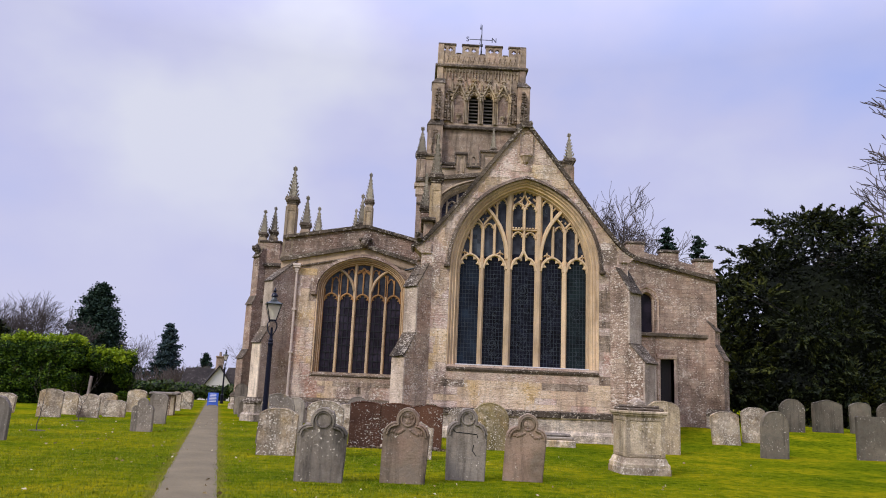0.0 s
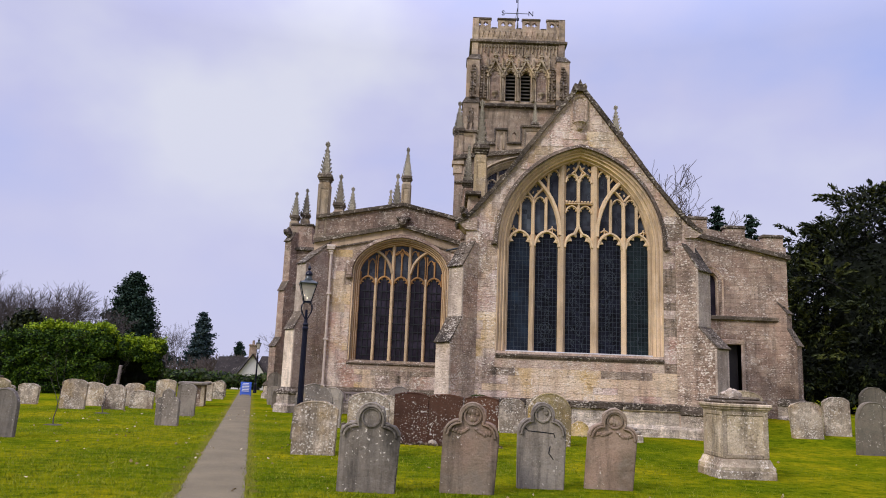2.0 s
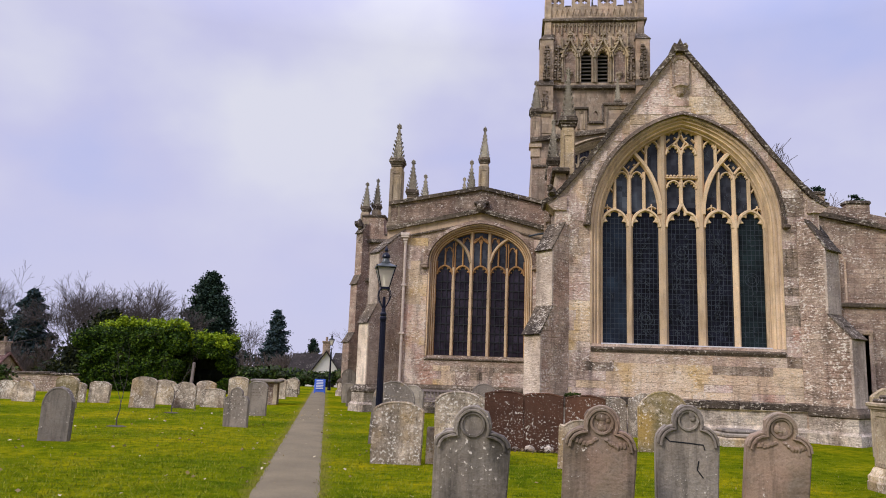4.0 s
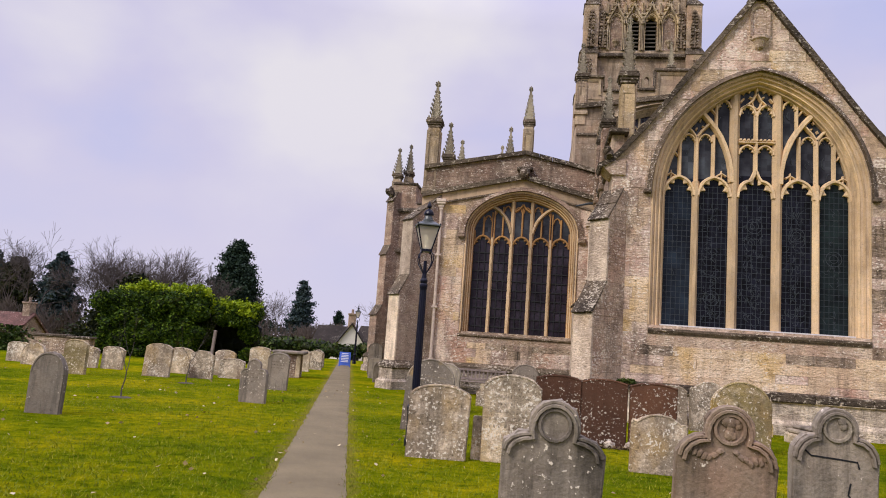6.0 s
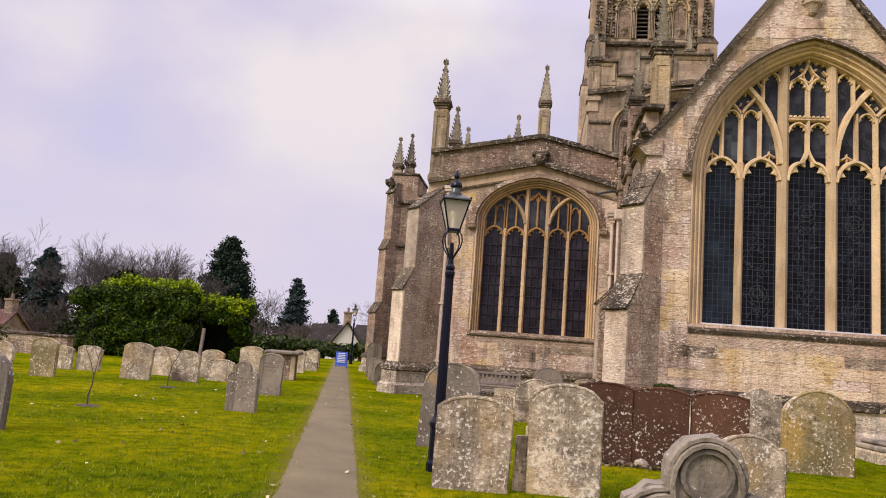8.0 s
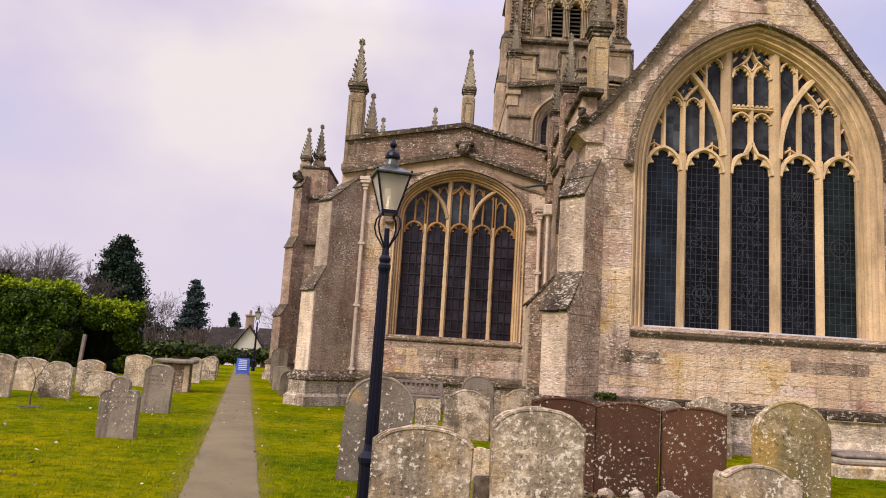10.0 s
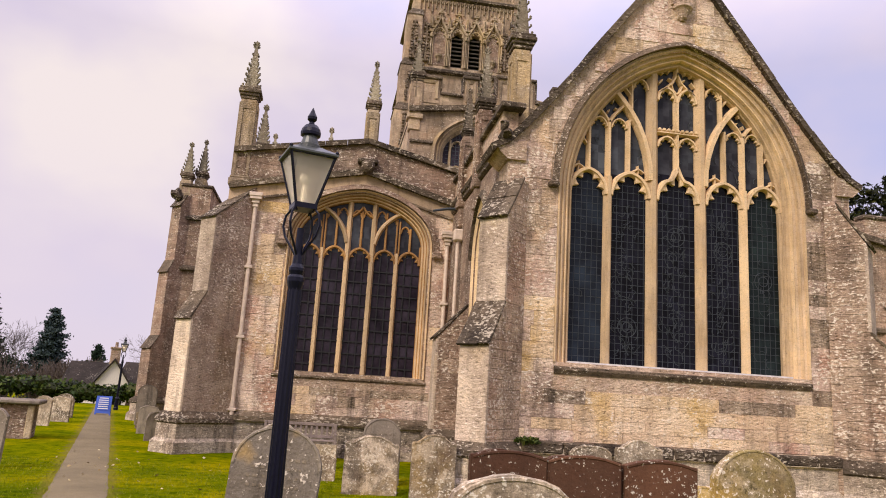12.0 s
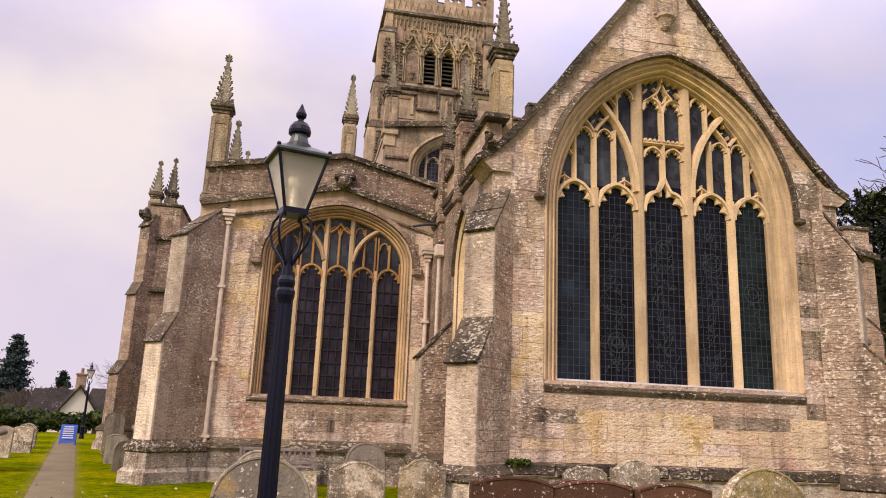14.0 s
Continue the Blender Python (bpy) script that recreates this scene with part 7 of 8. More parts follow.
# ---- lamp posts ----
def street_lamp(x, y, turn, label, z=0.0):
    t = thing("lamp_post", label, "lamp post", "churchyard lamps", at=(x, y, z), turn=turn)
    bm = bmesh.new()
    turned(bm, [(0.12, -0.1), (0.12, 0.10), (0.105, 0.14), (0.10, 0.5), (0.115, 0.54), (0.115, 0.58), (0.075, 0.64), (0.062, 0.7)], n=12)
    part("base", bm, IRON, t)
    bm = bmesh.new()
    n = 24
    rows = []
    for z0 in (0.62, 1.2, 1.8, 2.36):
        r = 0.064 - 0.012 * (z0 - 0.6) / 1.8
        rows.append([bm.verts.new(((r - (0.006 if k % 2 else 0)) * math.cos(2 * math.pi * k / n), (r - (0.006 if k % 2 else 0)) * math.sin(2 * math.pi * k / n), z0)) for k in range(n)])
    for a, b in zip(rows, rows[1:]):
        for k in range(n):
            bm.faces.new((a[k], a[(k + 1) % n], b[(k + 1) % n], b[k]))
    part("fluted_post", bm, IRON, t)
    bm = bmesh.new()
    turned(bm, [(0.05, 2.34), (0.063, 2.40), (0.063, 2.43), (0.05, 2.45), (0.058, 2.48), (0.058, 2.5), (0.04, 2.53), (0.03, 2.62), (0.026, 2.8)], n=14)
    part("collar", bm, IRON, t)
    for a in range(4):
        c, s = math.cos(a * math.pi / 2 + math.pi / 4), math.sin(a * math.pi / 2 + math.pi / 4)
        bm = bmesh.new()
        tube(bm, [(c * r, s * r, zz) for r, zz in ((0.03, 2.6), (0.07, 2.66), (0.13, 2.74), (0.155, 2.82), (0.14, 2.90), (0.10, 2.945), (0.085, 2.92))], 0.009, 6)
        part("scroll_bracket", bm, IRON, t)
    bm = bmesh.new()
    box(bm, -0.085, 0.085, -0.085, 0.085, 2.94, 2.98)
    lan = part("lantern_floor", bm, IRON, t)
    lo, hi, z0, z1 = 0.075, 0.166, 2.975, 3.335
    for a in range(4):
        r = Matrix.Rotation(a * math.pi / 2, 4, "Z")
        bm = bmesh.new()
        p0, p1 = r @ Vector((lo, -lo, z0)), r @ Vector((hi, -hi, z1))
        tube(bm, [p0, p1], 0.011, 5)
        p2 = r @ Vector((-hi, -hi, z1))
        tube(bm, [p1, p2], 0.013, 5)
        part("lantern_frame", bm, IRON, t)
        bm = bmesh.new()
        vs = [bm.verts.new(r @ Vector(q)) for q in ((-lo, -lo + 0.002, z0), (lo, -lo + 0.002, z0), (hi, -hi + 0.002, z1), (-hi, -hi + 0.002, z1))]
        f = bm.faces.new(vs)
        ex = bmesh.ops.extrude_face_region(bm, geom=[f])
        bmesh.ops.translate(bm, vec=r @ Vector((0, 0.004, 0)), verts=[g for g in ex["geom"] if isinstance(g, bmesh.types.BMVert)])
        p = part("glass_pane", bm, LAMP_GLASS, t, "clouded glass pane")
        p.visible_shadow = False
    bm = bmesh.new()
    turned(bm, [(0.25, 3.332), (0.262, 3.338), (0.262, 3.352), (0.235, 3.366), (0.15, 3.40), (0.115, 3.415)], n=4, phase=math.pi / 4)
    turned(bm, [(0.10, 3.39), (0.10, 3.412), (0.085, 3.42), (0.085, 3.44), (0.07, 3.45), (0.055, 3.50), (0.05, 3.54)], n=16)
    part("hood", bm, COPPER, t, "dull grey-green metal hood")
    for a in range(4):
        c, s = math.cos(a * math.pi / 2 + math.pi / 4), math.sin(a * math.pi / 2 + math.pi / 4)
        bm = bmesh.new()
        bmesh.ops.create_icosphere(bm, subdivisions=1, radius=0.016, matrix=Matrix.Translation((c * 0.245, s * 0.245, 3.365)))
        part("corner_knob", bm, IRON, t)
    bm = bmesh.new()
    turned(bm, [(0.05, 3.51), (0.076, 3.52), (0.078, 3.54), (0.07, 3.57), (0.05, 3.60), (0.024, 3.615), (0.018, 3.63), (0.036, 3.65), (0.037, 3.67), (0.018, 3.71), (0.004, 3.745)], n=14)
    part("finial", bm, IRON, t)
    bm = bmesh.new()
    turned(bm, [(0.03, 2.985), (0.03, 3.1), (0.02, 3.11), (0.02, 3.14)], n=10)
    part("bulb_holder", bm, BULB, t)
    bm = bmesh.new()
    bmesh.ops.create_uvsphere(bm, u_segments=12, v_segments=8, radius=0.05, matrix=Matrix.Translation((0, 0, 3.18)))
    part("bulb", bm, BULB, t, "unlit white bulb")
    return t


street_lamp(-3.42, 17.32, 15.5, "dark blue fluted iron lamp post with a tapered glass lantern")
street_lamp(-13.4, 52.5, 10, "distant dark iron lamp post at the end of the path")


# ---- sign board, bench, saplings, walls ----
def sign():
    t = thing("sign_board", "blue free-standing board with white lettering at the end of the path", "sign", at=(-12.35, 46.3, 0), turn=8)
    t.scale = (0.78, 0.78, 0.8)
    for s in (-1, 1):
        m = Matrix.Rotation(s * 0.14, 4, "X")
        bm = bmesh.new()
        box(bm, -0.40, 0.40, -0.015, 0.015, 0.1, 1.02, 0.006, Matrix.Translation((0, s * -0.14, 0)) @ Matrix.Rotation(-s * 0.14, 4, "X"))
        part("panel", bm, BLUE, t)
        bm = bmesh.new()
        for dx in (-0.37, 0.37):
            box(bm, dx - 0.03, dx + 0.03, -0.02, 0.02, -0.02, 0.12, 0, Matrix.Translation((0, s * -0.14, 0)) @ Matrix.Rotation(-s * 0.14, 4, "X"))
        part("leg", bm, BLUE, t)
    bm = bmesh.new()
    rnd = random.Random(5)
    for k in range(6):
        z = 0.88 - k * 0.11
        l = rnd.uniform(0.16, 0.28)
        box(bm, -l, l, -0.158 + 0.0, -0.150, z, z + 0.05, 0, Matrix.Translation((0, -0.01 + (0.55 - z) * -0.14 + 0.0, 0)))
    part("lettering", bm, WHITE, t, "white lines of lettering")


def bench():
    t = thing("bench", "weathered grey wooden slatted bench against the chapel wall", "bench", at=(-3.55, 30.55, 0))
    for dx in (-0.85, 0.85):
        for dy, h in ((-0.22, 0.58), (0.22, 0.84)):
            bm = bmesh.new()
            box(bm, dx - 0.035, dx + 0.035, dy - 0.035, dy + 0.035, 0, h, 0.006)
            part("leg", bm, WOOD, t)
        bm = bmesh.new()
        box(bm, dx - 0.035, dx + 0.035, -0.26, 0.24, 0.56, 0.61, 0.006)
        part("armrest", bm, WOOD, t)
    for k in range(5):
        bm = bmesh.new()
        box(bm, -0.85, 0.85, -0.22 + k * 0.1, -0.14 + k * 0.1, 0.42, 0.45, 0.005)
        part("seat_slat", bm, WOOD, t)
    for z in (0.48, 0.77):
        bm = bmesh.new()
        box(bm, -0.85, 0.85, 0.2, 0.24, z, z + 0.07, 0.006)
        part("back_rail", bm, WOOD, t)
    for k in range(13):
        x = -0.78 + k * 0.13
        bm = bmesh.new()
        box(bm, x - 0.025, x + 0.025, 0.21, 0.23, 0.54, 0.78)
        part("back_slat", bm, WOOD, t)


sign()
bench()


# ---- trees ----
def grow(bm, p, d, length, radius, depth, rnd, spread=0.55, up=0.12, kids=(2, 4), gnarl=0.16, thin=0.0):
    """Limbs that bend, taper and fork."""
    pts, rad = [p], [radius]
    q, dd = p.copy(), d.copy()
    n = 4
    for k in range(n):
        dd = (dd + Vector((rnd.uniform(-gnarl, gnarl), rnd.uniform(-gnarl, gnarl), rnd.uniform(-gnarl, gnarl) + up * 0.3))).normalized()
        q = q + dd * length / n
        pts.append(q)
        rad.append(max(thin, radius * (1 - 0.5 * (k + 1) / n)))
    tube(bm, pts, rad, 7 if radius > 0.08 else (4 if radius > 0.02 else 3))
    if depth == 0:
        return
    for k in range(rnd.randint(*kids)):
        f = rnd.uniform(0.35, 1.0) if k else 1.0
        i = min(n, max(1, round(f * n)))
        u = Vector((rnd.gauss(0, 1), rnd.gauss(0, 1), rnd.gauss(0, 0.7)))
        nd = (dd + u.normalized() * spread * rnd.uniform(0.7, 1.4) + Vector((0, 0, up))).normalized()
        grow(bm, pts[i], nd, length * rnd.uniform(0.6, 0.82), rad[i] * rnd.uniform(0.55, 0.8), depth - 1, rnd, spread, up, kids, gnarl, thin)


def bare_tree(x, y, h, seed, label, depth=6, mat=None, spread=0.6, kids=(2, 4), r=None):
    z = ground_z(x, y)
    t = thing("bare_tree", label, "tree", "bare winter trees", at=(x, y, z - 0.1))
    rnd = random.Random(seed)
    bm = bmesh.new()
    th = h * 0.22
    r0 = r or h * 0.018
    tube(bm, [(0, 0, 0), (0.02 * h * rnd.uniform(-1, 1), 0, th * 0.5), (0, 0, th)], [r0 * 1.4, r0 * 1.1, r0], 9)
    part("trunk", bm, mat or BARK, t)
    bm = bmesh.new()
    for k in range(4):
        a = k * 1.57 + rnd.uniform(-0.5, 0.5)
        grow(bm, Vector((0, 0, th * (0.85 + 0.05 * k))), Vector((math.cos(a) * 0.5, math.sin(a) * 0.5, 1)).normalized(), h * 0.30, r0 * 0.6, depth - 1, rnd, spread, 0.08, kids, 0.2, h * 0.0011)
    part("crown", bm, mat or BARK, t, "leafless fan of fine twigs")
    return t


def leaf_mesh(name, centres, size, mat, parent, rng, stretch=1.6, up=0.3, label="", along=None):
    """Many small folded leaves, each a pair of triangles, turned at random."""
    n = len(centres)
    d = rng.normal(size=(n, 3))
    d[:, 2] *= up + 0.5
    if along is not None:
        d = d * 0.3 + along
    d /= np.linalg.norm(d, axis=1, keepdims=True) + 1e-9
    e = rng.normal(size=(n, 3))
    e -= d * np.sum(d * e, axis=1, keepdims=True)
    e /= np.linalg.norm(e, axis=1, keepdims=True) + 1e-9
    s = size * rng.uniform(0.6, 1.4, size=(n, 1))
    nrm = np.cross(d, e)
    v = np.empty((n, 4, 3))
    v[:, 0] = centres - d * s * stretch * 0.5
    v[:, 1] = centres + e * s * 0.5 + nrm * s * 0.12
    v[:, 2] = centres + d * s * stretch * 0.5
    v[:, 3] = centres - e * s * 0.5 + nrm * s * 0.12
    me = bpy.data.meshes.new(name)
    me.vertices.add(n * 4)
    me.vertices.foreach_set("co", v.reshape(-1))
    me.loops.add(n * 4)
    me.loops.foreach_set("vertex_index", np.arange(n * 4))
    me.polygons.add(n)
    me.polygons.foreach_set("loop_start", np.arange(n) * 4)
    me.update(calc_edges=True)
    me.materials.append(mat)
    ob = new(name, me)
    if parent:
        ob.parent = parent
    return tagged(ob, label)


def lump_points(rng, lumps, n, shell=0.35):
    """Points in the outer shells of ellipsoid lumps (centre, radii), uneven."""
    out = []
    w = np.array([l[1][0] * l[1][1] + l[1][0] * l[1][2] for l in lumps])
    w = w / w.sum()
    for (c, r), f in zip(lumps, w):
        k = max(30, int(n * f))
        d = rng.normal(size=(k, 3))
        d /= np.linalg.norm(d, axis=1, keepdims=True)
        rr = 1 - shell * rng.random((k, 1)) ** 1.6 + 0.10 * rng.random((k, 1)) ** 3
        out.append(np.array(c) + d * rr * np.array(r))
    return np.concatenate(out)


def cores(name, lumps, mat, parent, f=0.72):
    """The dense inside of a crown, which lets no sky through; its dark mat paints inner shade."""
    bm = bmesh.new()
    for c, r in lumps:
        m = Matrix.Translation(c) @ Matrix.Diagonal((r[0] * f, r[1] * f, r[2] * f, 1))
        res = bmesh.ops.create_icosphere(bm, subdivisions=2, radius=1, matrix=m)
        for v in res["verts"]:
            v.co += (v.co - Vector(c)) * 0.35 * noise.noise(v.co * (1.7 / max(r)))
    return part(name, bm, mat, parent)


def laurel_hedge():
    t = thing("laurel_hedge", "large rounded bright green laurel hedge with glossy leaves", "hedge", at=(-20, 40.5, 0))
    rng = np.random.default_rng(11)
    lumps, tops = [], []
    for x in np.arange(-2.45, 2.4, 0.5):
        for z in (0.35, 0.9, 1.5, 2.1, 2.6):
            for yy in (-1.3, 0.0, 1.3):
                lumps.append(((x + rng.uniform(-0.25, 0.25), yy + rng.uniform(-0.3, 0.2), z + rng.uniform(-0.2, 0.2)), (rng.uniform(0.36, 0.6), rng.uniform(0.36, 0.6), rng.uniform(0.32, 0.5))))
    for k in range(26):
        c = (rng.uniform(-2.4, 2.2), rng.uniform(-1.4, 1.2), rng.uniform(2.75, 3.1))
        lumps.append((c, (rng.uniform(0.28, 0.5), rng.uniform(0.3, 0.5), rng.uniform(0.2, 0.38))))
        tops.append(c)
    # a smaller mass beside it, open and dark below
    for k in range(22):
        c = (rng.uniform(2.9, 4.2), rng.uniform(-0.6, 1.2), rng.uniform(1.9, 2.55))
        lumps.append((c, (rng.uniform(0.32, 0.5), rng.uniform(0.35, 0.6), rng.uniform(0.25, 0.42))))
        tops.append(c)
    for k in range(8):
        lumps.append(((rng.uniform(4.1, 4.5), rng.uniform(-0.4, 1.0), rng.uniform(0.3, 1.9)), (rng.uniform(0.3, 0.45), 0.5, rng.uniform(0.35, 0.5))))
    pts = lump_points(rng, lumps, 150000, 0.45)
    pts = pts[pts[:, 2] > 0.02]
    leaf_mesh("leaves", pts, 0.068, LAUREL, t, rng, 2.0, label="dense glossy dark green leaves")
    # cores in the dark yew colour paint shade between the laurel leaves
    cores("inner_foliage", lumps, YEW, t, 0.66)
    # dark lumps stand in for the shade of the open hollow
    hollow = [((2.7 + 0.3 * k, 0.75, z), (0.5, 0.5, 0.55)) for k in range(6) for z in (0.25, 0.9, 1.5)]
    cores("shaded_inside", hollow, YEW_SHADE, t, 0.95)
    for k in range(4):
        bm = bmesh.new()
        x = 3.3 + k * 0.3
        tube(bm, [(x, 0.6, -0.1), (x + 0.1, 0.7, 0.8), (x + 0.15, 0.6, 1.8)], [0.05, 0.045, 0.03], 6)
        part("stem", bm, BARK_DARK, t)
    # young shoots stand in tufts above the top
    sh = []
    for c in tops:
        for _ in range(7):
            u = np.array([rng.uniform(-0.4, 0.4), rng.uniform(-0.4, 0.3), 0.22])
            s = rng.random((34, 1))
            sh.append(np.array(c) + u + s * np.array([rng.uniform(-0.08, 0.08), rng.uniform(-0.08, 0.08), rng.uniform(0.15, 0.42)]) + rng.normal(size=(34, 3)) * 0.06)
    leaf_mesh("new_growth", np.concatenate(sh), 0.065, LAUREL_NEW, t, rng, 2.2, label="bright yellow-green young shoots")
    post = thing("fence_post", "pale weathered wooden post leaning at the hedge", "post", at=(-16.9, 39.2, 0))
    bm = bmesh.new()
    box(bm, -0.07, 0.07, -0.06, 0.06, -0.2, 1.5, 0.02, Matrix.Rotation(0.06, 4, "Y"))
    part("post", bm, WOOD, post)


def conifer(x, y, h, w, seed, mat, label, n=9000, droop=0.25, leaf=0.5, lumpy=0.5):
    """A trunk with whorls of drooping boughs; needle clumps hang on them, with gaps between."""
    z = ground_z(x, y)
    t = thing("conifer", label, "tree", "evergreen trees", at=(x, y, z - 0.1))
    rng = np.random.default_rng(seed)
    bm = bmesh.new()
    tube(bm, [(0, 0, 0), (0, 0, h * 0.5), (0, 0, h * 0.97)], [h * 0.025, h * 0.015, 0.03], 8)
    part("trunk", bm, BARK_DARK, t)
    bm = bmesh.new()
    cents = []
    boughs = 70
    for k in range(boughs):
        f = (k + rng.random()) / boughs
        zz = h * (0.06 + 0.92 * f)
        prof = (1 - f) ** 0.75 * (0.7 + 0.3 * min(1, f / 0.18))
        l = w / 2 * prof * rng.uniform(1 - lumpy * 0.6, 1.12) + 0.15
        a = k * 2.4 + rng.uniform(-0.4, 0.4)
        tip = Vector((math.cos(a) * l, math.sin(a) * l, zz - l * droop * rng.uniform(0.4, 1.4)))
        tube(bm, [(0, 0, zz), tuple(tip * 0.5 + Vector((0, 0, zz * 0.5 + 0.05 * l))), tuple(tip)], [0.05 * h / 12, 0.03 * h / 12, 0.01], 4)
        m = max(12, int(n / boughs * (0.25 + 1.3 * prof)))
        s = rng.random((m, 1)) ** 0.6
        base = np.array([0, 0, zz]) * (1 - s) + np.array(tip) * s
        cents.append(base + rng.normal(size=(m, 3)) * np.array([1, 1, 0.55]) * (0.07 * w * (0.35 + 0.65 * prof)))
    part("boughs", bm, BARK_DARK, t)
    leaf_mesh("needles", np.concatenate(cents), leaf, mat, t, rng, 1.7, label="dark needle clumps")
    return t


def yew():
    t = thing("yew_tree", "huge dark green spreading yew tree over the gravestones", "tree", "evergreen trees", at=(24, 42, 0.5))
    rng = np.random.default_rng(3)
    bm = bmesh.new()
    tube(bm, [(0, 0, -0.6), (0.2, 0, 2.0), (0, 0, 5), (0.5, 0, 10)], [0.9, 0.7, 0.5, 0.15], 10)
    part("trunk", bm, BARK_DARK, t)
    bm = bmesh.new()
    lumps = []
    for k in range(95):
        a, f = rng.uniform(0, 2 * math.pi), rng.random()
        zz = 1.6 + 10.6 * f
        reach = (7.6 * (1 - f) ** 0.55 + 0.6) * rng.uniform(0.55, 1.0)
        c = (math.cos(a) * reach * 1.25, math.sin(a) * reach * 0.9, zz)
        r = rng.uniform(1.0, 1.9) * (1 - 0.35 * f)
        lumps.append((c, (r * 1.15, r, r * 0.75)))
    for k in range(40):
        c = (rng.uniform(6, 16), rng.uniform(-4, 5), rng.uniform(1.5, 11.5))
        r = rng.uniform(1.1, 1.9)
        lumps.append((c, (r, r, r * 0.8)))
    # the skirt of the crown nearly sweeps the ground
    for k in range(34):
        a = rng.uniform(math.pi * 0.75, math.pi * 1.75)
        c = (math.cos(a) * rng.uniform(6.5, 9.2), math.sin(a) * rng.uniform(4.5, 6.5), rng.uniform(0.9, 2.6))
        r = rng.uniform(0.8, 1.4)
        lumps.append((c, (r * 1.2, r, r * 0.8)))
    big = [((0, 0, 5.5), (5.6, 4.4, 5.2)), ((-2.5, -2.0, 2.0), (5.0, 3.4, 1.9)), ((9, 0.5, 5.8), (6.0, 4.2, 5.4)), ((2.5, -1.5, 2.6), (6.5, 3.6, 1.6))]
    for c, r in lumps[::3]:
        tube(bm, [(0, 0, max(1.0, c[2] - 2.5)), (c[0] * 0.5, c[1] * 0.5, c[2] - 0.8), c], [0.16, 0.1, 0.04], 5)
    part("limbs", bm, BARK_DARK, t)
    # heart and inner needles hold the crown's shade in their dark colour
    cores("heart", big, YEW_SHADE, t, 0.74)
    # feathery sprays reach out and up, then nod at their tips
    w = np.array([r[0] * r[1] for c, r in lumps])
    w = w / w.sum()
    dark, light = ([], []), ([], [])
    for i in rng.choice(len(lumps), 3600, p=w):
        c, r = np.array(lumps[i][0]), np.array(lumps[i][1])
        d = rng.normal(size=3)
        d[2] = d[2] * 0.7 + 0.15
        d /= np.linalg.norm(d)
        out = d + 0.5 * c * np.array([0.12, 0.16, 0.0]) + np.array([0, 0, 0.3])
        out /= np.linalg.norm(out)
        length = rng.uniform(0.7, 1.7)
        n = 52
        s = rng.random((n, 1)) ** 0.8
        side = np.cross(out, rng.normal(size=3))
        side /= np.linalg.norm(side)
        lean = rng.random((n, 1)) - 0.5
        pts = c + d * r * 0.72 + out * s * length + side * lean * (1 - s) * 0.55 * length + np.array([0, 0, -0.5]) * s ** 2 * length * 0.6 + rng.normal(size=(n, 3)) * 0.03
        way = out + side * lean * 1.6 + np.array([0, 0, -0.6]) * s
        # upper sprays of every third lump get sunlight through the lighter colour
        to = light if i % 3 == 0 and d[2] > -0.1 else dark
        to[0].append(pts)
        to[1].append(way)
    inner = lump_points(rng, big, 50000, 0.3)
    leaf_mesh("inner_needles", np.concatenate([inner, lump_points(rng, lumps, 40000, 0.6)]), 0.10, YEW_SHADE, t, rng, 2.4, label="deep needles painted dark for inner shade")
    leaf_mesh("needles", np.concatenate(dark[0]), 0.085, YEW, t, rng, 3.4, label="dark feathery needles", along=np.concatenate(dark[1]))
    leaf_mesh("light_needles", np.concatenate(light[0]), 0.085, YEW_SUNLIT, t, rng, 3.4, label="olive-green outer sprays with sunlight painted in", along=np.concatenate(light[1]))


def sapling(x, y, h, seed):
    t = thing("sapling", "thin bare sapling standing in a ring of bare soil", "tree", "young saplings", at=(x, y, 0))
    rnd = random.Random(seed)
    bm = bmesh.new()
    p = Vector((0, 0, -0.05))
    q = Vector((0.05, 0, h * 0.35))
    tube(bm, [p, Vector((-0.015, 0.01, h * 0.12)), Vector((0.03, 0.02, h * 0.25)), q], [0.018, 0.014, 0.012, 0.011], 6)
    grow(bm, q, Vector((0.3, 0, 1)).normalized(), h * 0.42, 0.010, 3, rnd, 0.5, 0.3, (2, 3), 0.22)
    grow(bm, q, Vector((-0.25, 0.1, 1)).normalized(), h * 0.36, 0.009, 3, rnd, 0.5, 0.3, (2, 3), 0.22)
    part("stem", bm, BARK, t)
    bm = bmesh.new()
    r = bmesh.ops.create_icosphere(bm, subdivisions=2, radius=1, matrix=Matrix.Diagonal((0.24, 0.2, 0.022, 1)))
    for v in r["verts"]:
        v.co *= 1 + 0.3 * noise.noise(v.co * 9)
    part("soil", bm, MUD, t, "mound of dark bare soil")


def low_hedge(x0, x1, y, h, seed, mat, label):
    t = thing("hedge", label, "hedge", at=((x0 + x1) / 2, y, ground_z((x0 + x1) / 2, y)))
    rng = np.random.default_rng(seed)
    L = (x1 - x0) / 2
    lumps = [((x, rng.uniform(-0.3, 0.3), h * rng.uniform(0.35, 0.68)), (0.9, 0.7, h * 0.36)) for x in np.arange(-L, L, 0.6)]
    cores("inner_foliage", lumps, YEW, t, 0.8)
    leaf_mesh("leaves", lump_points(rng, lumps, int(L * 700)), 0.16, mat, t, rng)


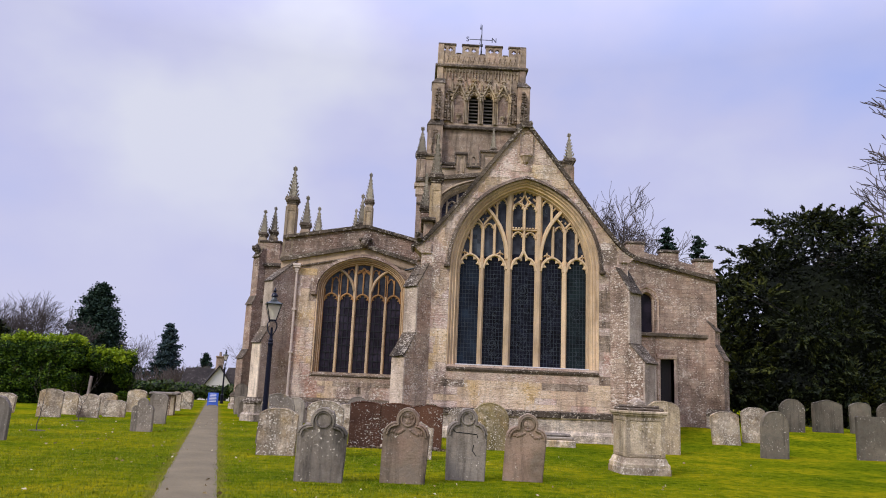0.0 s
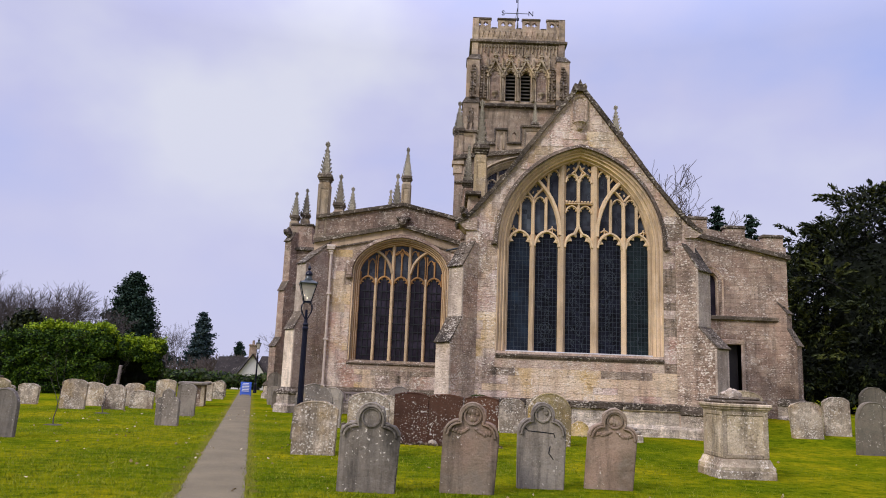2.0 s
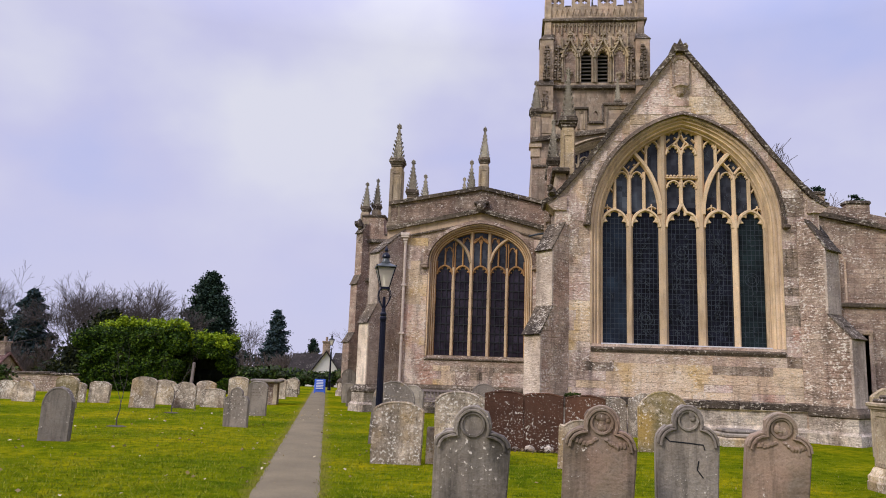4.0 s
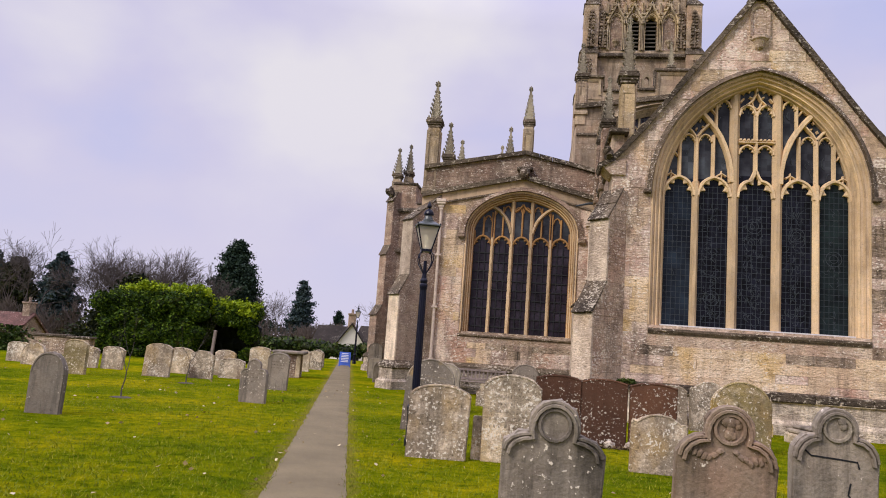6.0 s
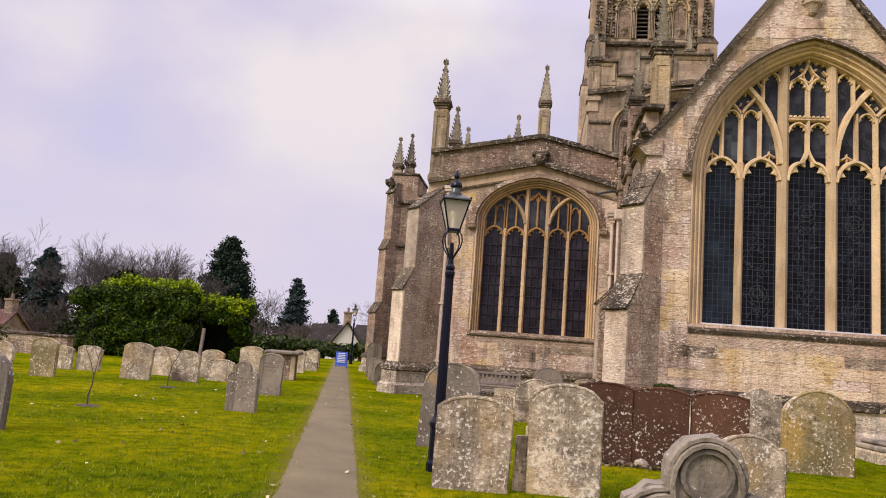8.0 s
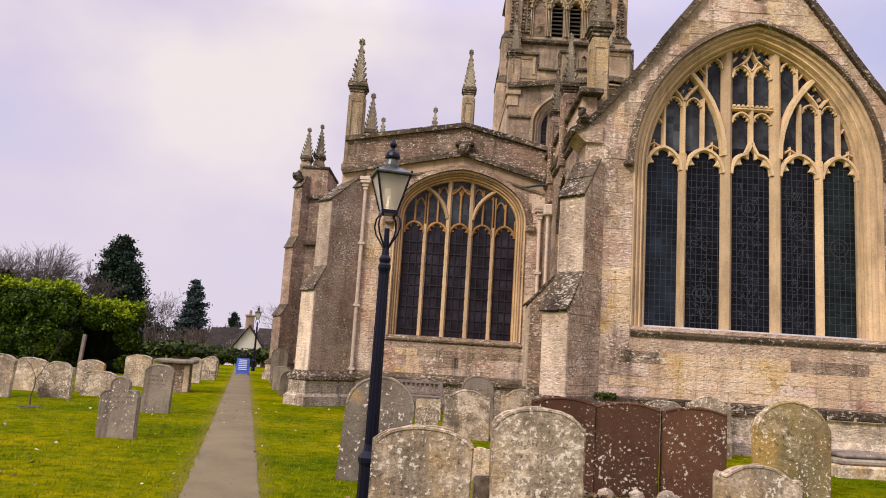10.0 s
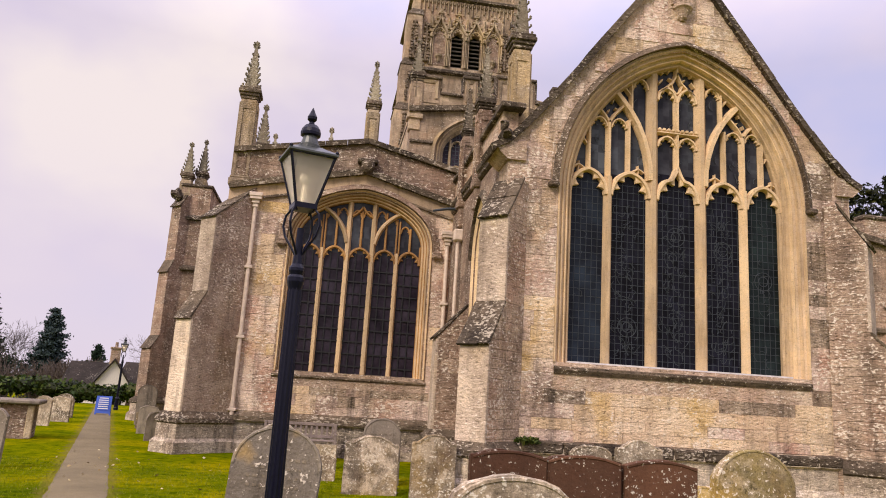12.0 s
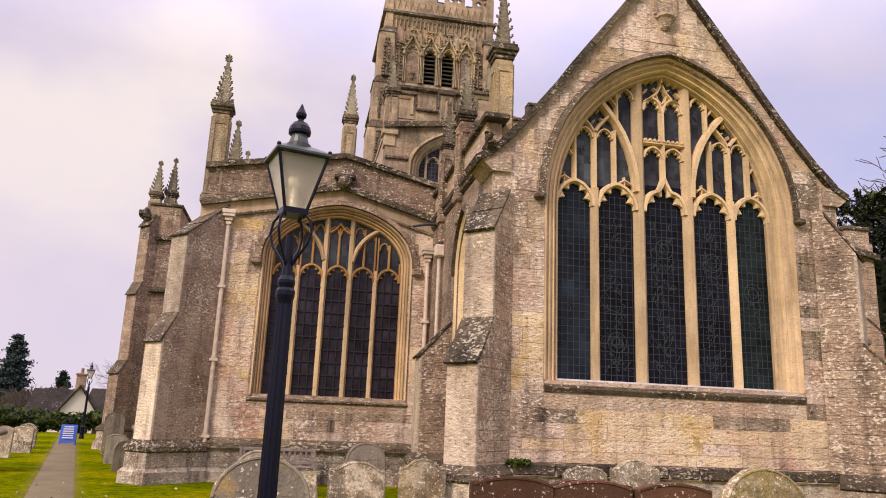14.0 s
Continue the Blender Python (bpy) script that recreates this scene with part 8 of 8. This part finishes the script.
def scrub(x0, x1, y, h, seed):
    """A bank of leafless winter bushes, too fine to count."""
    rng = np.random.default_rng(seed)
    bm = bmesh.new()
    rnd = random.Random(seed)
    n = int((x1 - x0) / 1.6)
    for k in range(n):
        x = x0 + (x1 - x0) * (k + rnd.random()) / n
        yy = y + rnd.uniform(-4, 4)
        for j in range(5):
            grow(bm, Vector((x + rnd.uniform(-0.6, 0.6), yy, ground_z(x, yy) - 0.1)), Vector((rnd.uniform(-0.4, 0.4), 0, 1)).normalized(), h * rnd.uniform(0.32, 0.5), 0.06, 4, rnd, 0.6, 0.15, (2, 4), 0.16, 0.022)
    tagged(link(bm, "winter_scrub", SCRUB), "brown leafless winter scrub behind the churchyard", "shrubs", kind="stuff")


def boundary_wall():
    t = thing("boundary_wall", "low mossy rubble stone wall along the churchyard edge", "wall", kind="structure", at=(-29, 35.5, 0))
    bm = bmesh.new()
    box(bm, -13, 8.4, -0.2, 0.2, -3.2, 0.74)
    w = part("wall_core", bm, WALL_DARK, t)
    for k in range(38):
        x = -13 + k * 0.565
        bm = bmesh.new()
        box(bm, x, x + 0.55, -0.26, 0.26, 0.72 + 0.01 * (k % 3), 0.82 + 0.015 * (k % 4), 0.03)
        part("coping_stone", bm, COPING, t)
    rng = np.random.default_rng(6)
    p = np.stack([rng.normal(4.6, 0.5, 900), rng.uniform(-0.32, -0.2, 900), rng.uniform(0.0, 1.1, 900)], 1)
    iv = leaf_mesh("ivy", p, 0.1, IVY, None, rng)
    iv.matrix_basis = pose(-29, 35.5, 0)
    tagged(iv, "dark ivy trailing over the boundary wall", "ivy", kind="stuff")


def cottage(x, y, w, d, eaves, ridge, turn, wall_mat, roof_mat, label, chim=True, gable=True):
    z = ground_z(x, y)
    t = thing("cottage", label, "house", "village houses", at=(x, y, z), turn=turn)
    bm = bmesh.new()
    prism(bm, [(-w / 2, -0.2), (-w / 2, eaves), (0, ridge), (w / 2, eaves), (w / 2, -0.2)], -d / 2, d / 2)
    part("wall", bm, wall_mat, t)
    for s in (-1, 1):
        bm = bmesh.new()
        e = s * (w / 2 + 0.3)
        ze = eaves - 0.3 * (ridge - eaves) / (w / 2)
        prism(bm, [(0, ridge + 0.02), (e, ze + 0.02), (e, ze + 0.2), (0, ridge + 0.22)], -d / 2 - 0.2, d / 2 + 0.2)
        part("roof", bm, roof_mat, t)
    if chim:
        bm = bmesh.new()
        box(bm, -0.35, 0.35, -d / 2 + 0.1, -d / 2 + 0.8, ridge - 0.6, ridge + 1.0, 0.03)
        box(bm, -0.42, 0.42, -d / 2 + 0.03, -d / 2 + 0.87, ridge + 0.95, ridge + 1.1, 0.02)
        turned(bm, [(0.13, ridge + 1.1), (0.11, ridge + 1.5)], (0, -d / 2 + 0.45, 0), 8)
        part("chimney", bm, WALL_DARK, t)
    for dx in (-w * 0.2, w * 0.2):
        bm = bmesh.new()
        box(bm, dx - 0.4, dx + 0.4, -d / 2 - 0.03, -d / 2 + 0.05, eaves * 0.45, eaves * 0.8)
        win = part("window", bm, GLASS_B, t)
        bm = bmesh.new()
        box(bm, dx - 0.5, dx + 0.5, -d / 2 - 0.06, -d / 2 + 0.02, eaves * 0.45 - 0.12, eaves * 0.45)
        part("sill", bm, RENDER, win)
    return t


laurel_hedge()
yew()
conifer(-51.0, 118.5, 19.4, 16.5, 21, CONIFER, "tall dark conical conifer beyond the churchyard", 90000, 0.3, 0.24, 0.7)
conifer(-36.8, 110.5, 13.0, 7.0, 22, CEDAR, "smaller blue-grey cedar with tiered boughs", 22000, -0.05, 0.2, 0.9)
conifer(-31.5, 112, 8.8, 5.5, 23, CONIFER, "small dark conifer in the village", 7000, 0.1, 0.22, 0.9)
conifer(18.6, 53.7, 14.2, 4.6, 24, CONIFER, "narrow dark conifer behind the vestry", 14000, -0.2, 0.15, 0.8)
conifer(20.8, 53.2, 13.6, 4.0, 25, CONIFER, "second narrow dark conifer behind the vestry", 12000, -0.2, 0.15, 0.8)
conifer(-47.5, 84, 10.2, 15.0, 26, YEW, "broad dark evergreen behind the laurel hedge", 30000, 0.15, 0.26, 0.5)
conifer(-90, 112, 15.5, 16, 27, CEDAR, "dark ivy-clad tree at the edge of the village", 32000, 0.1, 0.34, 0.9)
conifer(-80, 106, 13.5, 13, 28, YEW, "dark ivy-clad tree at the edge of the village", 28000, 0.1, 0.34, 0.9)
conifer(-71.5, 104, 14.4, 9.5, 29, CEDAR, "dark ivy-clad tree at the edge of the village", 30000, 0.1, 0.3, 0.9)
bare_tree(-58.0, 108, 15.0, 31, "bare spreading winter tree on the skyline", 6, None, 0.6, (3, 4))
bare_tree(-66.5, 108, 14.8, 32, "bare spreading winter tree on the skyline", 6, None, 0.6, (3, 4))
bare_tree(-49.0, 101, 13.0, 39, "bare rounded winter tree on the skyline", 6, None, 0.6, (3, 4))
bare_tree(-53.5, 100, 14.5, 43, "bare rounded winter tree on the skyline", 6, None, 0.6, (3, 4))
bare_tree(-62.0, 100, 13.5, 44, "bare rounded winter tree on the skyline", 6, None, 0.6, (3, 4))
bare_tree(-82.0, 104, 19.0, 33, "tall bare ivy-clad tree at the edge of the village", 6, BARK_DARK)
bare_tree(-93.0, 108, 20.0, 34, "tall bare ivy-clad tree at the edge of the village", 6, BARK_DARK)
bare_tree(-72.0, 96, 15.0, 35, "bare winter tree behind the boundary wall", 6)
bare_tree(-41.5, 112, 11.0, 36, "small bare tree beside the conifer", 6)
bare_tree(-25.5, 125, 12.0, 37, "small bare tree behind the cottages", 6)
bare_tree(-20.0, 118, 11.5, 40, "small bare tree behind the cottages", 6)
bare_tree(15.5, 72, 20.0, 38, "tall bare tree rising behind the chancel", 7, None, 0.62)
bare_tree(41.0, 42.0, 26.0, 41, "very tall bare tree beside the yew", 7, None, 0.55)
sapling(-10.08, 20.55, 1.5, 1)
sapling(-11.22, 25.6, 1.6, 2)
scrub(-34, -16, 100, 5.2, 63)
low_hedge(-24, -14.0, 60, 1.45, 51, IVY, "dark clipped hedge at the end of the churchyard")
# second hedge is an added backdrop that darkens the gap beneath the yew
low_hedge(13.0, 60, 62, 3.4, 52, YEW, "dark backdrop hedge added for the darkness under the yew")
scrub(-48, -26, 96, 5.2, 61)
scrub(-84, -52, 88, 5.2, 62)
boundary_wall()
cottage(-22.2, 79, 4.6, 3.6, 3.5, 5.6, 90, RENDER, DARK_SLATE, "low white cottage with a dark slate roof", False)
cottage(-20.2, 76.5, 2.4, 5, 4.2, 5.9, 18, RENDER, DARK_SLATE, "narrow white gabled cottage with a chimney")
cottage(-17.6, 80, 5.0, 4.6, 3.6, 5.8, 84, WALL_DARK, DARK_SLATE, "brown stone cottage with a steep roof behind the hedge")
cottage(-47.5, 61.5, 6, 9, 2.2, 4.6, 90, WALL_DARK, TILE_RED, "old house with a mossy red clay-tiled roof beyond the wall")


# ---- small plants at the walls ----
def fern(x, y, z, size, seed, label):
    t = thing("fern", label, "plant", "small plants at the walls", at=(x, y, z))
    rng = np.random.default_rng(seed)
    pts = []
    for k in range(13):
        a = rng.uniform(math.pi * 0.95, math.pi * 2.05)
        s = np.linspace(0.05, 1, 26)[:, None]
        d = np.array([math.cos(a), math.sin(a) * 0.7, 0.0])
        l = size * rng.uniform(0.6, 1.1)
        pts.append(d * s * l + np.array([0, 0, 1.0]) * (s * 1.3 - s * s * 1.2) * l + rng.normal(size=(26, 3)) * 0.05 * size)
    leaf_mesh("fronds", np.concatenate(pts), size * 0.16, FERN, t, rng, 2.4)
    return t


FERN = leafy("fern_fronds", (0.02, 0.035, 0.008), (0.05, 0.075, 0.015), (0.12, 0.14, 0.03), 4)
fern(0.52, 24.92, 0.94, 0.24, 3, "small green fern rooted on the chancel plinth")
fern(0.05, 24.5, 0.0, 0.4, 4, "low dark fern at the foot of the chancel buttress")
fern(9.3, 29.4, 0.52, 0.5, 5, "low leafy plant at the foot of the vestry wall")


# ---- grass blades and fallen leaves ----
def grass():
    rng = np.random.default_rng(77)
    n = 150000
    y = 4 + 24 * rng.random(n) ** 1.5
    x = -2.98 - 0.262 * (y - 10.3) + rng.normal(size=n) * (2.2 + 0.22 * y)
    keep = np.abs(x - (-2.98 - 0.262 * (y - 10.3))) > 0.37
    x, y = x[keep], y[keep]
    n = len(x)
    a = rng.uniform(0, 2 * math.pi, n)
    hgt = rng.uniform(0.015, 0.05, n)
    w = rng.uniform(0.003, 0.007, n)
    lean = rng.normal(size=(n, 2)) * 0.025
    v = np.empty((n, 3, 3))
    v[:, 0] = np.stack([x - np.cos(a) * w, y - np.sin(a) * w, np.full(n, -0.005)], 1)
    v[:, 1] = np.stack([x + np.cos(a) * w, y + np.sin(a) * w, np.full(n, -0.005)], 1)
    v[:, 2] = np.stack([x + lean[:, 0], y + lean[:, 1], hgt], 1)
    me = bpy.data.meshes.new("grass_blades")
    me.vertices.add(n * 3)
    me.vertices.foreach_set("co", v.reshape(-1))
    me.loops.add(n * 3)
    me.loops.foreach_set("vertex_index", np.arange(n * 3))
    me.polygons.add(n)
    me.polygons.foreach_set("loop_start", np.arange(n) * 3)
    me.update(calc_edges=True)
    me.materials.append(BLADES)
    tagged(new("grass_blades", me), "short mown grass blades on the churchyard lawn", "grass", kind="stuff")
    m = 420
    y = rng.uniform(8, 30, m)
    x = -2.98 - 0.262 * (y - 10.3) + rng.normal(size=m) * 4.5
    leaf_mesh("fallen_leaves", np.stack([x, y, np.full(m, 0.03)], 1), 0.042, LITTER, None, rng, 1.4, -0.4)
    tagged(bpy.data.objects["fallen_leaves"], "scattered brown fallen leaves on the grass", "leaves", kind="stuff")
    # dead leaves drift against the feet of the red stones
    m = 420
    pts = np.stack([rng.uniform(-1.7, 0.85, m), 19.18 + 0.09 * rng.normal(size=m), rng.uniform(0.0, 0.05, m)], 1)
    leaf_mesh("leaf_drift", pts, 0.055, MULCH, None, rng, 1.5, -0.2)
    tagged(bpy.data.objects["leaf_drift"], "brown dead leaves drifted against the red headstones", "leaves", kind="stuff")


MULCH = leafy("dead_brown_leaves", (0.03, 0.02, 0.012), (0.10, 0.065, 0.035), (0.30, 0.22, 0.13), 3)
grass()


# ---- wall stones, each a block of its own ----
def unit_blocks(mats):
    """Rough-dressed unit blocks to be scaled in their courses."""
    out = {}
    for m in mats:
        row = []
        for k in range(4):
            rnd = random.Random(k + 70)
            bm = bmesh.new()
            box(bm, -0.5, 0.5, -0.5, 0.5, -0.5, 0.5)
            for v in bm.verts:
                if v.co.y < 0:
                    v.co.x *= 0.997 + rnd.uniform(-0.006, 0.003)
                    v.co.z *= 0.992 + rnd.uniform(-0.012, 0.008)
                    v.co.y += rnd.uniform(-0.07, 0.07)
            me = bpy.data.meshes.new("stone")
            bmesh.ops.recalc_face_normals(bm, faces=bm.faces)
            bm.to_mesh(me)
            bm.free()
            me.materials.append(m)
            row.append(me)
        out[m.name] = row
    return out


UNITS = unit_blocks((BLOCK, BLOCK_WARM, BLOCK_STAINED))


def lay(parent, spans_at, z0, z1, y, seed, warm, stained, origin):
    """Courses of blocks between the ends that spans_at(z low, z high) gives."""
    rnd = random.Random(seed)
    z = z0
    while z < z1:
        h = rnd.uniform(0.2, 0.32)
        for a, b in spans_at(z, z + h):
            x = a
            while b - x > 0.16:
                w = min(rnd.uniform(0.42, 0.95), b - x)
                if b - x - w < 0.2:
                    w = b - x
                m = BLOCK_WARM if warm(x + w / 2, z + h / 2, rnd) else BLOCK
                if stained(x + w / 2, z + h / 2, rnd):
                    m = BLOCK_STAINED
                ob = new("stone", rnd.choice(UNITS[m.name]))
                ob.parent = parent
                ob.location = (x + w / 2 - origin[0], y - origin[1] + rnd.uniform(-0.002, 0.003), z + h / 2)
                ob.scale = (w - 0.005, 0.024 + rnd.uniform(-0.006, 0.008), h - 0.005)
                x += w
        z += h


def chancel_spans(z0, z1):
    zt = z1
    half = gable_half()
    lim = 3.6
    for (xa, za), (xb, zb) in zip(half, half[1:]):
        if zb <= zt <= za:
            lim = min(lim, xa + (xb - xa) * (za - zt) / (za - zb) - 0.02)
    if zt > 10.9:
        return []
    hood = pointed(0, 2.78, 5.84, 3.36, 20)
    if z1 < 2.2 or z0 > 9.2:
        inside = 0
    elif z0 < 5.74:
        inside = 2.62
    else:
        inside = max([x for x, z in hood if z >= z0] + [0.0]) + 0.01
    if z1 >= 5.6 and z0 < 5.84:
        inside = 2.95
    if inside == 0 and z0 > 9.5:
        return [(CX - lim, CX - 0.36), (CX + 0.28, CX + lim)]
    if inside == 0:
        return [(CX - lim, CX + lim)]
    return [(CX - lim, CX - inside), (CX + inside, CX + lim)] if lim - inside > 0.15 else []


def chapel_spans(z0, z1):
    X = -2.45
    lo, hi = -5.9, 0.25
    if z1 > 6.6:
        return []
    arch = four_centred(0, 2.12, 5.50, 1.72, 20)
    inside = 1.97 if z0 < 5.25 else max([x for x, z in arch if z >= z0] + [0.0]) + 0.02
    if z1 >= 5.2 and z0 < 5.52:
        inside = 2.24
    if z1 < 1.92:
        return [(lo, hi)]
    return [(lo, X - inside), (X + inside, hi)]


walls = {o.parent.name: o for o in bpy.data.objects if o.name.startswith("east_wall") and o.parent}
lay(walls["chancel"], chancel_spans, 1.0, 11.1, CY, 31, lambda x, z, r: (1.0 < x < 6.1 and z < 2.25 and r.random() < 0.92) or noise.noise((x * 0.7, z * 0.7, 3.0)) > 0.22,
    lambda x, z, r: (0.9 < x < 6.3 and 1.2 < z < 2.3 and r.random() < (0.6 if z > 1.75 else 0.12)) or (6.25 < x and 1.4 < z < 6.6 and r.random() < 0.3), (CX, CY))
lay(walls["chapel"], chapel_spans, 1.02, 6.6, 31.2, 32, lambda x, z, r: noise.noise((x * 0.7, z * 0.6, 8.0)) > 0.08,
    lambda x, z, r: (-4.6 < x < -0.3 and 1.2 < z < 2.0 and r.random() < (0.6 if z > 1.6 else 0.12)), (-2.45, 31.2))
